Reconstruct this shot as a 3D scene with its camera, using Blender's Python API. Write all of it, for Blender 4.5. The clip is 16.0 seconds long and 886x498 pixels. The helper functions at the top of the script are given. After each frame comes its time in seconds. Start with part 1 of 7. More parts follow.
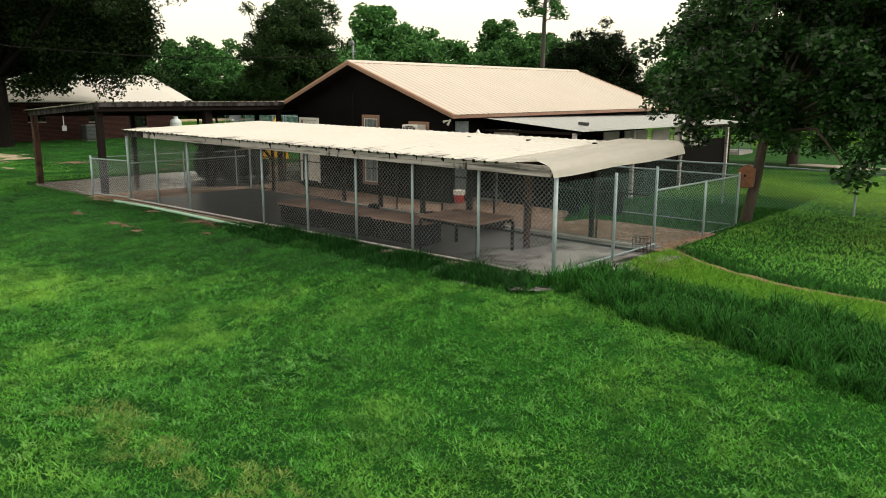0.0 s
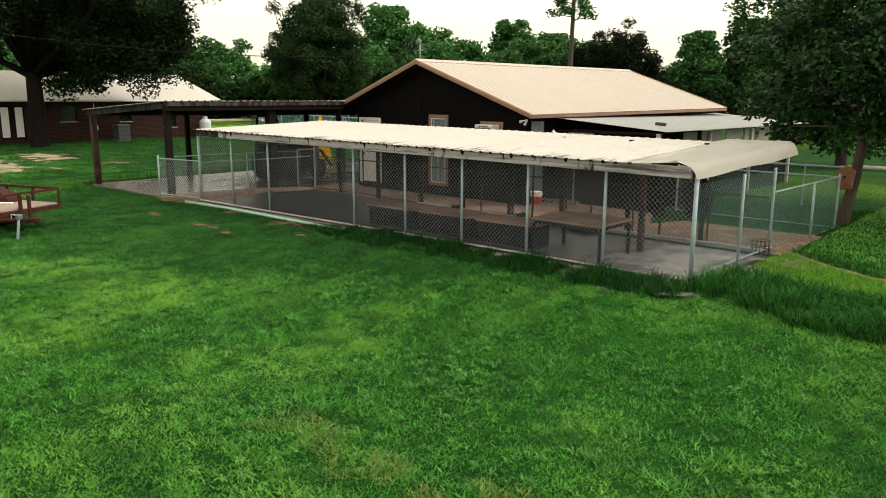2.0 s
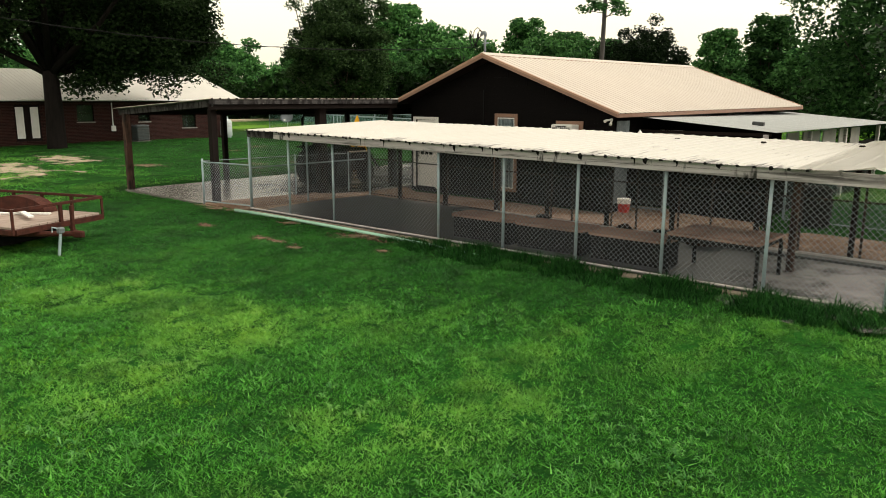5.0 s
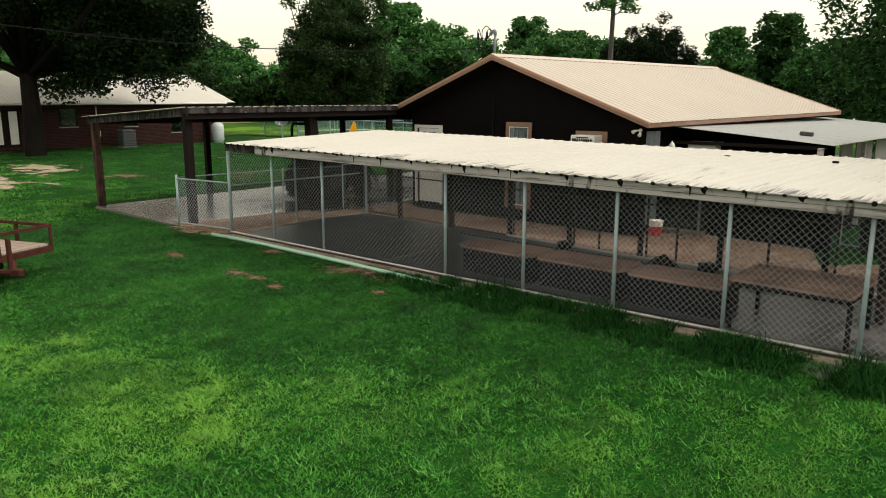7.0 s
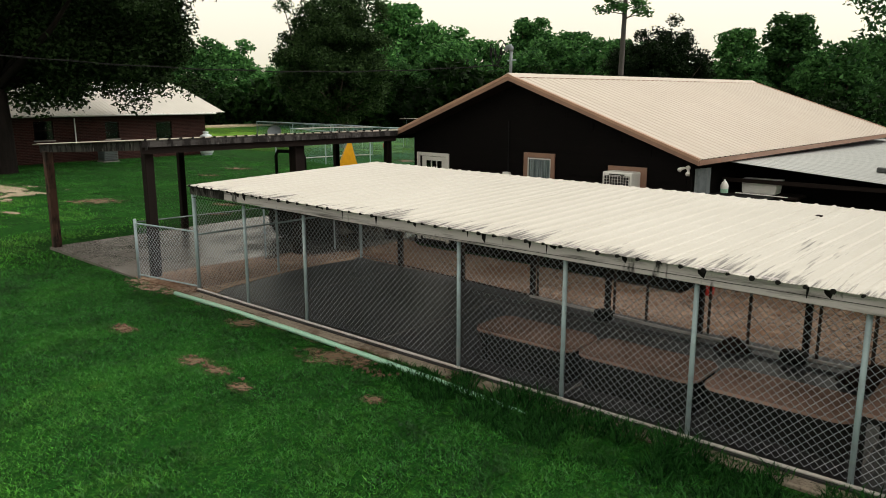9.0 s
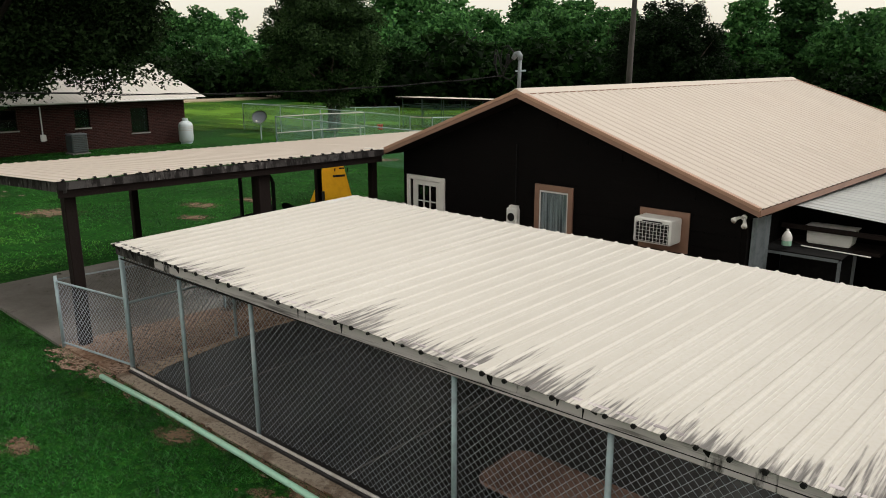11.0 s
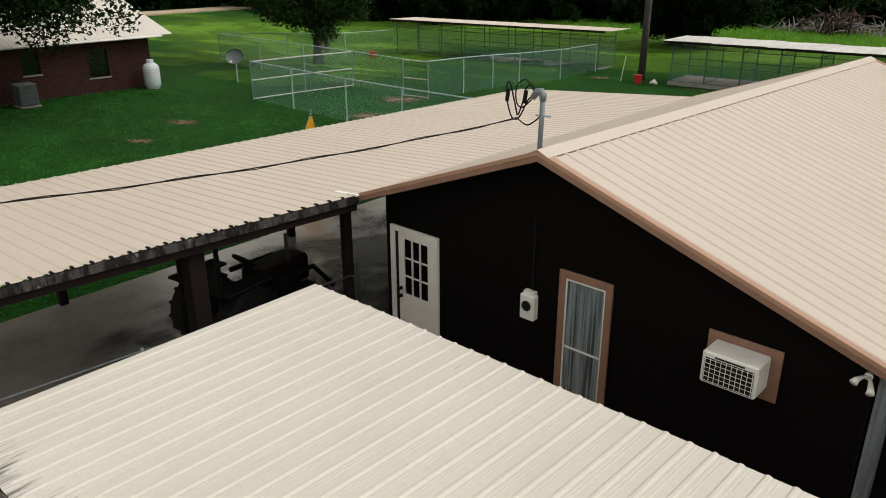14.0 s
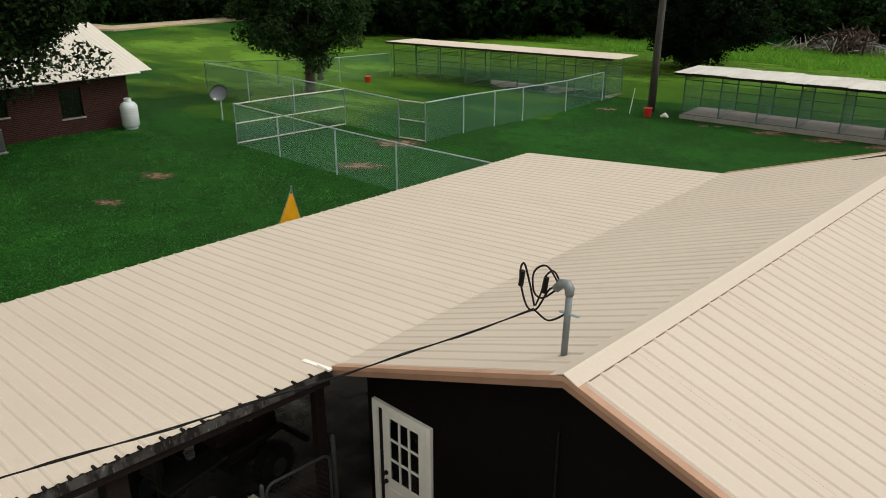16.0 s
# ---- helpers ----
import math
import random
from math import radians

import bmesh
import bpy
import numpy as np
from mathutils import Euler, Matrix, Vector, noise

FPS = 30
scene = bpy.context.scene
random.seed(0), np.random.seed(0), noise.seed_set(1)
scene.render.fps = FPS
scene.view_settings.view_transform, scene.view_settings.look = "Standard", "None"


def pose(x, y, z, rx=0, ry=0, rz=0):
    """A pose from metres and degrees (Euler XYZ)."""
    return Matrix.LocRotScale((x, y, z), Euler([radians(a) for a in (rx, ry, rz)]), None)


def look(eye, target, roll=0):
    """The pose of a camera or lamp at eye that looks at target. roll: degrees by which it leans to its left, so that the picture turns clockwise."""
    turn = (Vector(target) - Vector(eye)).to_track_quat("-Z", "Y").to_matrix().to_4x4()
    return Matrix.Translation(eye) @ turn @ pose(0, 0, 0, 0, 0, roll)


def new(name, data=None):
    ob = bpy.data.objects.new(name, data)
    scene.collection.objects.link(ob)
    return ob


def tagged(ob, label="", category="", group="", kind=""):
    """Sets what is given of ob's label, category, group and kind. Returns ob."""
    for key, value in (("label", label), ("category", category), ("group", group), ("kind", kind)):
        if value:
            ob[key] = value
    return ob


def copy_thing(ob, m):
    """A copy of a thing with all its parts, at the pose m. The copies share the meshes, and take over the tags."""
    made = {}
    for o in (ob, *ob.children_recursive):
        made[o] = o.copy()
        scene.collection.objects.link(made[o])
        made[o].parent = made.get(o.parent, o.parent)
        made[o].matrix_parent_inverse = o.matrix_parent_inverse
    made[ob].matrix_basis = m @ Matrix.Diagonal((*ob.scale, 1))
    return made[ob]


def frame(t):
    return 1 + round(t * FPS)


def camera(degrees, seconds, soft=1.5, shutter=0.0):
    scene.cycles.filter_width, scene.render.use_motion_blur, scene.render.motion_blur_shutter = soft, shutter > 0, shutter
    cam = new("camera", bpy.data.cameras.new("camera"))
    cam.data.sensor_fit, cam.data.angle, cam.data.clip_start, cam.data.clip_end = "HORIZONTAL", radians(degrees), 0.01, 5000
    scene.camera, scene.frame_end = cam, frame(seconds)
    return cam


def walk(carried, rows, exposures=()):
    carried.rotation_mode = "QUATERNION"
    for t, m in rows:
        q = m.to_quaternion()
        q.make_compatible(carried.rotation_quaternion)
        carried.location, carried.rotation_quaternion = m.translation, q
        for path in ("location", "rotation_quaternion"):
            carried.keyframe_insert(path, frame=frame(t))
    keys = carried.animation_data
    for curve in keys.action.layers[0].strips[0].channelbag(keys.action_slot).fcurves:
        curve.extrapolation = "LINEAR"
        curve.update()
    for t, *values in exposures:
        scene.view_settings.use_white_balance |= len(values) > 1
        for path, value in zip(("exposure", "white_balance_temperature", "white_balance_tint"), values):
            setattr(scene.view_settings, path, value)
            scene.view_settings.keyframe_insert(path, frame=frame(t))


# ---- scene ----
cam = camera(61.4, 16.0, soft=0.95)
METRES = 20.5
BASE = pose(6.082, -9.67, 2.73, -2.862, 0.572, 40.692)
ROWS = [
    (0.0, 0.0, 0.0, 0.0, 0.11, -8.61, -0.75),
    (0.5, -0.0231, 0.0047, 0.0, 0.12, -8.6, -0.77),
    (1.0, -0.0485, 0.0094, -0.0003, 0.1, -8.58, -0.84),
    (1.5, -0.0733, 0.0134, -0.0003, 0.08, -8.57, -0.89),
    (2.0, -0.0987, 0.0165, -0.0018, 0.1, -8.57, -0.84),
    (2.5, -0.1213, 0.0214, -0.0043, 0.13, -8.56, -0.87),
    (3.0, -0.141, 0.0305, -0.0057, 0.15, -8.56, -0.87),
    (3.5, -0.158, 0.0452, -0.006, 0.16, -8.53, -0.91),
    (4.0, -0.1719, 0.0649, -0.0047, 0.19, -8.52, -0.86),
    (6.5, -0.1913, 0.189, 0.0049, 0.21, -8.62, -0.7),
    (7.0, -0.1923, 0.2189, 0.0123, 0.23, -8.62, -0.65),
    (7.5, -0.1931, 0.2502, 0.0209, 0.22, -8.65, -0.66),
    (8.0, -0.1946, 0.2829, 0.0287, 0.2, -8.66, -0.67),
    (8.5, -0.1965, 0.3162, 0.0377, 0.23, -8.67, -0.65),
    (9.0, -0.2008, 0.3515, 0.0455, 0.22, -8.66, -0.57),
    (11.5, -0.1951, 0.524, 0.1114, 0.15, -12.49, -0.45),
    (12.0, -0.1939, 0.5553, 0.127, 0.14, -14.02, -0.41),
    (12.5, -0.1925, 0.5866, 0.1415, 0.14, -15.57, -0.39),
    (13.0, -0.1929, 0.6175, 0.1559, 0.14, -17.1, -0.41),
    (13.5, -0.1941, 0.6493, 0.1712, 0.15, -18.62, -0.42),
    (14.0, -0.1944, 0.6805, 0.1882, 0.1, -18.73, -0.42),
    (14.5, -0.1946, 0.7133, 0.2049, 0.1, -18.72, -0.41),
    (15.0, -0.1942, 0.7471, 0.2213, 0.09, -18.7, -0.43),
    (15.5, -0.1936, 0.7815, 0.2382, 0.08, -18.71, -0.44),
    (16.0, -0.1923, 0.8193, 0.2554, 0.09, -18.72, -0.46),
]
walk(cam, [(t, BASE @ pose(METRES * x, METRES * y, METRES * z, 90 + pitch, roll, yaw)) for t, x, y, z, yaw, pitch, roll in ROWS], exposures=[(0, 0.03, 6600, 10), (4, 0.03, 6620, 10), (6.5, -0.10, 6520, 10), (9, -0.26, 6350, 11), (11.5, -0.40, 6150, 14), (13.5, -0.44, 6180, 14), (15, -0.31, 6250, 12), (16, -0.37, 6300, 11)])

# ---- light ----
SUN_ELEV, SUN_AZ = radians(50), radians(56)
world = bpy.data.worlds.new("overcast_sky")
scene.world = world
world.use_nodes = True
wn, wl = world.node_tree.nodes, world.node_tree.links
wn.clear()
sky = wn.new("ShaderNodeTexSky")
sky.sky_type = "NISHITA"
sky.sun_disc = False
sky.sun_elevation, sky.sun_rotation = SUN_ELEV, SUN_AZ
sky.air_density, sky.dust_density = 1.0, 4.0
pale = wn.new("ShaderNodeHueSaturation")
pale.inputs["Saturation"].default_value = 0.25
pale.inputs["Value"].default_value = 0.25
cloud = wn.new("ShaderNodeMix")
cloud.data_type = "RGBA"
cloud.inputs["Factor"].default_value = 0.55
cloud.inputs[7].default_value = (1.21, 1.155, 0.94, 1)
warm = wn.new("ShaderNodeMix")
warm.data_type, warm.blend_type = "RGBA", "MULTIPLY"
warm.inputs["Factor"].default_value = 1.0
warm.inputs[7].default_value = (1.10, 1.06, 0.97, 1)
bg = wn.new("ShaderNodeBackground")
bg.inputs["Strength"].default_value = 1.19
wo = wn.new("ShaderNodeOutputWorld")
wl.new(sky.outputs[0], pale.inputs["Color"])
wl.new(pale.outputs[0], cloud.inputs[6])
wl.new(cloud.outputs[2], warm.inputs[6])
wl.new(warm.outputs[2], bg.inputs["Color"])
wl.new(bg.outputs[0], wo.inputs["Surface"])

sun_data = bpy.data.lights.new("sun", "SUN")
sun_data.energy, sun_data.angle, sun_data.color = 1.0, radians(14), (1.0, 0.95, 0.86)
sun = new("sun", sun_data)
sun_from = Vector((math.sin(SUN_AZ) * math.cos(SUN_ELEV), math.cos(SUN_AZ) * math.cos(SUN_ELEV), math.sin(SUN_ELEV)))
sun.matrix_world = look(sun_from * 50, (0, 0, 0))


# ---- mesh helpers ----
def part(name, bm, material, parent=None, label="", smooth=False):
    """Link a bmesh (or mesh) as one object, under a thing or a part."""
    if isinstance(bm, bmesh.types.BMesh):
        me = bpy.data.meshes.new(name)
        bm.normal_update()
        bm.to_mesh(me)
        bm.free()
    else:
        me = bm
    if not me.materials:
        me.materials.append(material)
    if smooth:
        me.shade_smooth()
    ob = new(name, me)
    ob.parent = parent
    if label:
        ob["label"] = label
    return ob


def thing(name, m, label, category, group="", kind=""):
    ob = new(name)
    ob.empty_display_size = 0.3
    ob.matrix_basis = m
    return tagged(ob, label, category, group, kind)


def raw_mesh(name, verts, faces):
    """A mesh from numpy vertices (n,3) and faces (m,k)."""
    me = bpy.data.meshes.new(name)
    verts, faces = np.asarray(verts, dtype=np.float32), np.asarray(faces, dtype=np.int32)
    n, k = faces.shape
    me.vertices.add(len(verts))
    me.vertices.foreach_set("co", verts.ravel())
    me.loops.add(n * k)
    me.loops.foreach_set("vertex_index", faces.ravel())
    me.polygons.add(n)
    me.polygons.foreach_set("loop_start", np.arange(0, n * k, k, dtype=np.int32))
    me.update(calc_edges=True)
    me.shade_flat()
    return me


def box(bm, x0, x1, y0, y1, z0, z1, bevel=0.0, m=None):
    g = bmesh.ops.create_cube(bm, size=1.0)
    vs = g["verts"]
    for v in vs:
        v.co = Vector((x0 + (v.co.x + 0.5) * (x1 - x0), y0 + (v.co.y + 0.5) * (y1 - y0), z0 + (v.co.z + 0.5) * (z1 - z0)))
        if m is not None:
            v.co = m @ v.co
    if bevel:
        es = list({e for v in vs for e in v.link_edges})
        bmesh.ops.bevel(bm, geom=es, offset=bevel, segments=1, affect="EDGES", profile=0.5)
    return bm


def boxm(*a, **k):
    return box(bmesh.new(), *a, **k)


def tube(bm, points, radii, n=8, cap=True):
    """A tapered tube through points."""
    points = [Vector(p) for p in points]
    if not isinstance(radii, (list, tuple)):
        radii = [radii] * len(points)
    rings, side = [], None
    for i, p in enumerate(points):
        d = (points[min(i + 1, len(points) - 1)] - points[max(i - 1, 0)]).normalized()
        ref = side if side is not None else (Vector((1, 0, 0)) if abs(d.x) < 0.9 else Vector((0, 1, 0)))
        b = d.cross(ref).normalized()
        side = b.cross(d).normalized()
        rings.append([bm.verts.new(p + radii[i] * (math.cos(2 * math.pi * j / n) * side + math.sin(2 * math.pi * j / n) * b)) for j in range(n)])
    for a, c in zip(rings, rings[1:]):
        for j in range(n):
            bm.faces.new((a[j], a[(j + 1) % n], c[(j + 1) % n], c[j]))
    if cap:
        bm.faces.new(rings[0][::-1])
        bm.faces.new(rings[-1])
    return bm


def tubem(*a, **k):
    return tube(bmesh.new(), *a, **k)


def slab(bm, poly, z0, z1):
    """A prism over a plan polygon; z0, z1 are numbers or functions of (x, y)."""
    f0 = z0 if callable(z0) else (lambda x, y: z0)
    f1 = z1 if callable(z1) else (lambda x, y: z1)
    lo = [bm.verts.new((x, y, f0(x, y))) for x, y in poly]
    hi = [bm.verts.new((x, y, f1(x, y))) for x, y in poly]
    bm.faces.new(lo[::-1])
    bm.faces.new(hi)
    k = len(poly)
    for i in range(k):
        bm.faces.new((lo[i], lo[(i + 1) % k], hi[(i + 1) % k], hi[i]))
    return bm


def profile(bm, pts, y0, y1, plane="xz"):
    """A prism from a polygon in the xz (or yz) plane, between two values of the other axis."""
    def at(p, q):
        return (p[0], q, p[1]) if plane == "xz" else (q, p[0], p[1])
    a = [bm.verts.new(at(p, y0)) for p in pts]
    b = [bm.verts.new(at(p, y1)) for p in pts]
    bm.faces.new(a)
    bm.faces.new(b[::-1])
    k = len(pts)
    for i in range(k):
        bm.faces.new((a[i], b[i], b[(i + 1) % k], a[(i + 1) % k]))
    bmesh.ops.recalc_face_normals(bm, faces=bm.faces)
    return bm


def smooth01(a, b, v):
    t = min(1.0, max(0.0, (v - a) / (b - a)))
    return t * t * (3 - 2 * t)


def ribbed(width, length, pitch=0.222, rib=0.014, thick=0.006, minor=0.0):
    """A ribbed roofing sheet: ribs along +y, width along x, standing proud along +z."""
    xs = []
    for i in range(round(width / pitch)):
        c = (i + 0.5) * pitch
        xs += [(c - pitch / 2, 0), (c - 0.032, 0), (c - 0.012, rib), (c + 0.012, rib), (c + 0.032, 0)]
        if minor:
            xs += [(c + 0.052, 0), (c + 0.060, minor), (c + 0.068, 0), (c + 0.088, 0), (c + 0.096, minor), (c + 0.104, 0)]
    xs.append((round(width / pitch) * pitch, 0))
    ny = 5
    n = len(xs)
    v, f = [], []
    for layer in (0, 1):
        for j in range(ny):
            y = length * j / (ny - 1)
            for x, z in xs:
                v.append((x, y, z - layer * thick))
    for j in range(ny - 1):
        for i in range(n - 1):
            a = j * n + i
            f.append((a, a + 1, a + n + 1, a + n))
            b = ny * n + a
            f.append((b, b + n, b + n + 1, b + 1))
    for i in range(n - 1):
        a, b = i, ny * n + i
        f.append((a, b, b + 1, a + 1))
        a, b = (ny - 1) * n + i, (2 * ny - 1) * n + i
        f.append((a, a + 1, b + 1, b))
    for j in range(ny - 1):
        a, b = j * n, ny * n + j * n
        f.append((a, a + n, b + n, b))
        a, b = a + n - 1, b + n - 1
        f.append((a, b, b + n, a + n))
    return raw_mesh("roof_panel", v, f)


def roof_sheets(name, a, b, c, d, material, parent, width=0.888, pitch=0.222, rib=0.014, to_local=None, flare=0.032):
    """Ribbed sheets over the roof face with its upper edge a-b and its lower edge d-c: ribs run from the upper edge to the lower one, a sheet a part."""
    a, b, c, d = (to_local @ Vector(p) if to_local is not None else Vector(p) for p in (a, b, c, d))
    up = (b - a).cross(d - a).normalized()
    if up.z < 0:
        up = -up
    run = (b - a).length
    n = max(1, round(run / width))
    per = round(width / pitch)
    made = []
    for i in range(n):
        us = []
        for k in range(per):
            m = (k + 0.5) * pitch
            us += [(m - pitch / 2, 0), (m - flare, 0), (m - 0.012, rib), (m + 0.012, rib), (m + flare, 0)]
        us.append((per * pitch, 0))
        v, f = [], []
        rows_n = 5
        for layer in (0, 1):
            for j in range(rows_n):
                q = j / (rows_n - 1)
                for x, z in us:
                    t = (i * width + x) / (n * width)
                    p = (a.lerp(b, t)).lerp(d.lerp(c, t), q) + up * (z - 0.006 * layer + 0.002 * (i % 2))
                    v.append(p[:])
        w = len(us)
        for j in range(rows_n - 1):
            for k in range(w - 1):
                e = j * w + k
                f.append((e, e + w, e + w + 1, e + 1))
                g = rows_n * w + e
                f.append((g, g + 1, g + w + 1, g + w))
        for j in (0, rows_n - 1):
            for k in range(w - 1):
                e = j * w + k
                g = rows_n * w + e
                f.append((e, e + 1, g + 1, g) if j == 0 else (e, g, g + 1, e + 1))
        for k in (0, w - 1):
            for j in range(rows_n - 1):
                e = j * w + k
                g = rows_n * w + e
                f.append((e, g, g + w, e + w) if k == 0 else (e, e + w, g + w, g))
        made.append(part(name, raw_mesh(name, v, f), material, parent))
    return made


def edge_board(p, q, out, lo, hi, thick):
    """A board along the line p-q, from lo to hi above it, with its thickness along out."""
    p, q, out = Vector(p), Vector(q), Vector(out).normalized()
    bm = bmesh.new()
    vs = []
    for e in (p, q):
        for o, z in ((0, lo), (thick, lo), (thick, hi), (0, hi)):
            vs.append(bm.verts.new(e + out * o + Vector((0, 0, z))))
    for k in range(4):
        bm.faces.new((vs[k], vs[(k + 1) % 4], vs[4 + (k + 1) % 4], vs[4 + k]))
    bm.faces.new(vs[3::-1])
    bm.faces.new(vs[4:])
    bmesh.ops.recalc_face_normals(bm, faces=bm.faces)
    return bm


def curve_through(pts, per=6):
    """Points of a smooth line through the given ones."""
    p = [Vector(q) for q in pts]
    p = [2 * p[0] - p[1]] + p + [2 * p[-1] - p[-2]]
    out = []
    for k in range(1, len(p) - 2):
        for j in range(per):
            t = j / per
            out.append(0.5 * (2 * p[k] + (p[k + 1] - p[k - 1]) * t + (2 * p[k - 1] - 5 * p[k] + 4 * p[k + 1] - p[k + 2]) * t * t + (3 * p[k] - p[k - 1] - 3 * p[k + 1] + p[k + 2]) * t ** 3))
    return out + [p[-2]]


def on_axes(o, u, v):
    """The matrix with x along u, y along v and its origin at o."""
    u, v = Vector(u).normalized(), Vector(v)
    w = u.cross(v).normalized()
    v = w.cross(u)
    m = Matrix((u, v, w)).transposed().to_4x4()
    m.translation = o
    return m


def link_mesh(length, height, pitch=0.084, r=0.0032):
    """Woven chain-link in the xz plane, from the origin: every wire a thin prism."""
    v, f = [], []
    for s in (1, -1):
        lo, hi = (-height, length) if s == 1 else (0, length + height)
        k = math.ceil(lo / pitch)
        while k * pitch < hi:
            c = k * pitch
            k += 1
            if s == 1:
                a = (max(c, 0), max(-c, 0))
                t = min(length - a[0], height - a[1])
                b = (a[0] + t, a[1] + t)
            else:
                a = (min(c, length), max(c - length, 0))
                t = min(a[0], height - a[1])
                b = (a[0] - t, a[1] + t)
            if t < 0.02:
                continue
            n0 = len(v)
            d = Vector((b[0] - a[0], 0, b[1] - a[1])).normalized()
            p = Vector((-d.z, 0, d.x))
            for e in (a, b):
                base = Vector((e[0], s * 0.0015, e[1]))
                for j in range(3):
                    q = base + r * (math.cos(j * 2.0944) * p + math.sin(j * 2.0944) * Vector((0, 1, 0)))
                    v.append(q[:])
            for j in range(3):
                f.append((n0 + j, n0 + (j + 1) % 3, n0 + 3 + (j + 1) % 3, n0 + 3 + j))
    return raw_mesh("chain_link", v, f)


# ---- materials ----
TONE_SCALE = 0.8  # exposure put into colour: darkens every mat() base under a brighter sky


def mat(name, base, rough=0.7, metal=0.0, vary=(), bump=None, spec=0.5, pieces=False):
    """A principled material. vary: (scale, colour, low, high[, stretch]) noise layers mixed over the base; bump: (scale, strength)."""
    m = bpy.data.materials.new(name)
    m.use_nodes = True
    nt = m.node_tree
    p = nt.nodes["Principled BSDF"]
    p.inputs["Roughness"].default_value, p.inputs["Metallic"].default_value = rough, metal
    p.inputs["Specular IOR Level"].default_value = spec
    tc = nt.nodes.new("ShaderNodeTexCoord")
    where = tc.outputs["Object"]
    if pieces:
        info, add = nt.nodes.new("ShaderNodeObjectInfo"), nt.nodes.new("ShaderNodeVectorMath")
        add.operation = "MULTIPLY_ADD"
        add.inputs[1].default_value = (37, 53, 11)
        nt.links.new(info.outputs["Random"], add.inputs[0])
        nt.links.new(where, add.inputs[2])
        where = add.outputs[0]
    rgb = nt.nodes.new("ShaderNodeRGB")
    rgb.outputs[0].default_value = (*(TONE_SCALE * c for c in base), 1)
    col = rgb.outputs[0]
    for layer in vary:
        scale, colour, low, high = layer[:4]
        mp = nt.nodes.new("ShaderNodeMapping")
        mp.inputs["Scale"].default_value = layer[4] if len(layer) > 4 else (1, 1, 1)
        nt.links.new(where, mp.inputs["Vector"])
        nz = nt.nodes.new("ShaderNodeTexNoise")
        nz.inputs["Scale"].default_value, nz.inputs["Detail"].default_value, nz.inputs["Roughness"].default_value = scale, 6, 0.6
        nt.links.new(mp.outputs[0], nz.inputs["Vector"])
        rp = nt.nodes.new("ShaderNodeMapRange")
        rp.inputs["From Min"].default_value, rp.inputs["From Max"].default_value = low, high
        nt.links.new(nz.outputs["Fac"], rp.inputs["Value"])
        mx = nt.nodes.new("ShaderNodeMix")
        mx.data_type = "RGBA"
        mx.inputs[7].default_value = (*(TONE_SCALE * c for c in colour), 1)
        nt.links.new(rp.outputs[0], mx.inputs["Factor"])
        nt.links.new(col, mx.inputs[6])
        col = mx.outputs[2]
    nt.links.new(col, p.inputs["Base Color"])
    if bump:
        nz = nt.nodes.new("ShaderNodeTexNoise")
        nz.inputs["Scale"].default_value, nz.inputs["Detail"].default_value = bump[0], 5
        nt.links.new(where, nz.inputs["Vector"])
        bp = nt.nodes.new("ShaderNodeBump")
        bp.inputs["Strength"].default_value, bp.inputs["Distance"].default_value = bump[1], 0.02
        nt.links.new(nz.outputs["Fac"], bp.inputs["Height"])
        nt.links.new(bp.outputs[0], p.inputs["Normal"])
    return m


def leaf_mat(name, dark, light, shift=0.35):
    m = mat(name, dark, 0.65, spec=0.08)
    nt = m.node_tree
    p = nt.nodes["Principled BSDF"]
    geo, info = nt.nodes.new("ShaderNodeNewGeometry"), nt.nodes.new("ShaderNodeObjectInfo")
    mx = nt.nodes.new("ShaderNodeMix")
    mx.data_type = "RGBA"
    mx.inputs[6].default_value, mx.inputs[7].default_value = (*dark, 1), (*light, 1)
    nt.links.new(geo.outputs["Random Per Island"], mx.inputs["Factor"])
    hs = nt.nodes.new("ShaderNodeHueSaturation")
    rp = nt.nodes.new("ShaderNodeMapRange")
    rp.inputs["To Min"].default_value, rp.inputs["To Max"].default_value = 1 - shift, 1 + shift
    nt.links.new(info.outputs["Random"], rp.inputs["Value"])
    nt.links.new(rp.outputs[0], hs.inputs["Value"])
    nt.links.new(mx.outputs[2], hs.inputs["Color"])
    nt.links.new(hs.outputs[0], p.inputs["Base Color"])
    tr = nt.nodes.new("ShaderNodeBsdfTranslucent")
    nt.links.new(hs.outputs[0], tr.inputs["Color"])
    ms = nt.nodes.new("ShaderNodeMixShader")
    ms.inputs[0].default_value = 0.3
    nt.links.new(p.outputs[0], ms.inputs[1])
    nt.links.new(tr.outputs[0], ms.inputs[2])
    nt.links.new(ms.outputs[0], nt.nodes["Material Output"].inputs["Surface"])
    return m


GALV = mat("galvanised_steel", (0.38, 0.49, 0.54), 0.5, 0.15, [(9, (0.29, 0.34, 0.38), 0.45, 0.75), (3, (0.56, 0.58, 0.59), 0.55, 0.8)])
SIDEWIRE = mat("dull_teal_wire", (0.17, 0.29, 0.28), 0.6, 0.1)
WIRE = mat("galvanised_wire", (0.37, 0.41, 0.46), 0.5, 0.45)
PALERAIL = mat("pale_weathered_rail", (0.62, 0.60, 0.59), 0.6, 0.05, [(5, (0.40, 0.37, 0.35), 0.5, 0.75), (1.5, (0.50, 0.46, 0.42), 0.45, 0.7)])
FARWIRE = mat("green_grey_wire", (0.12, 0.27, 0.235), 0.6, 0.1)
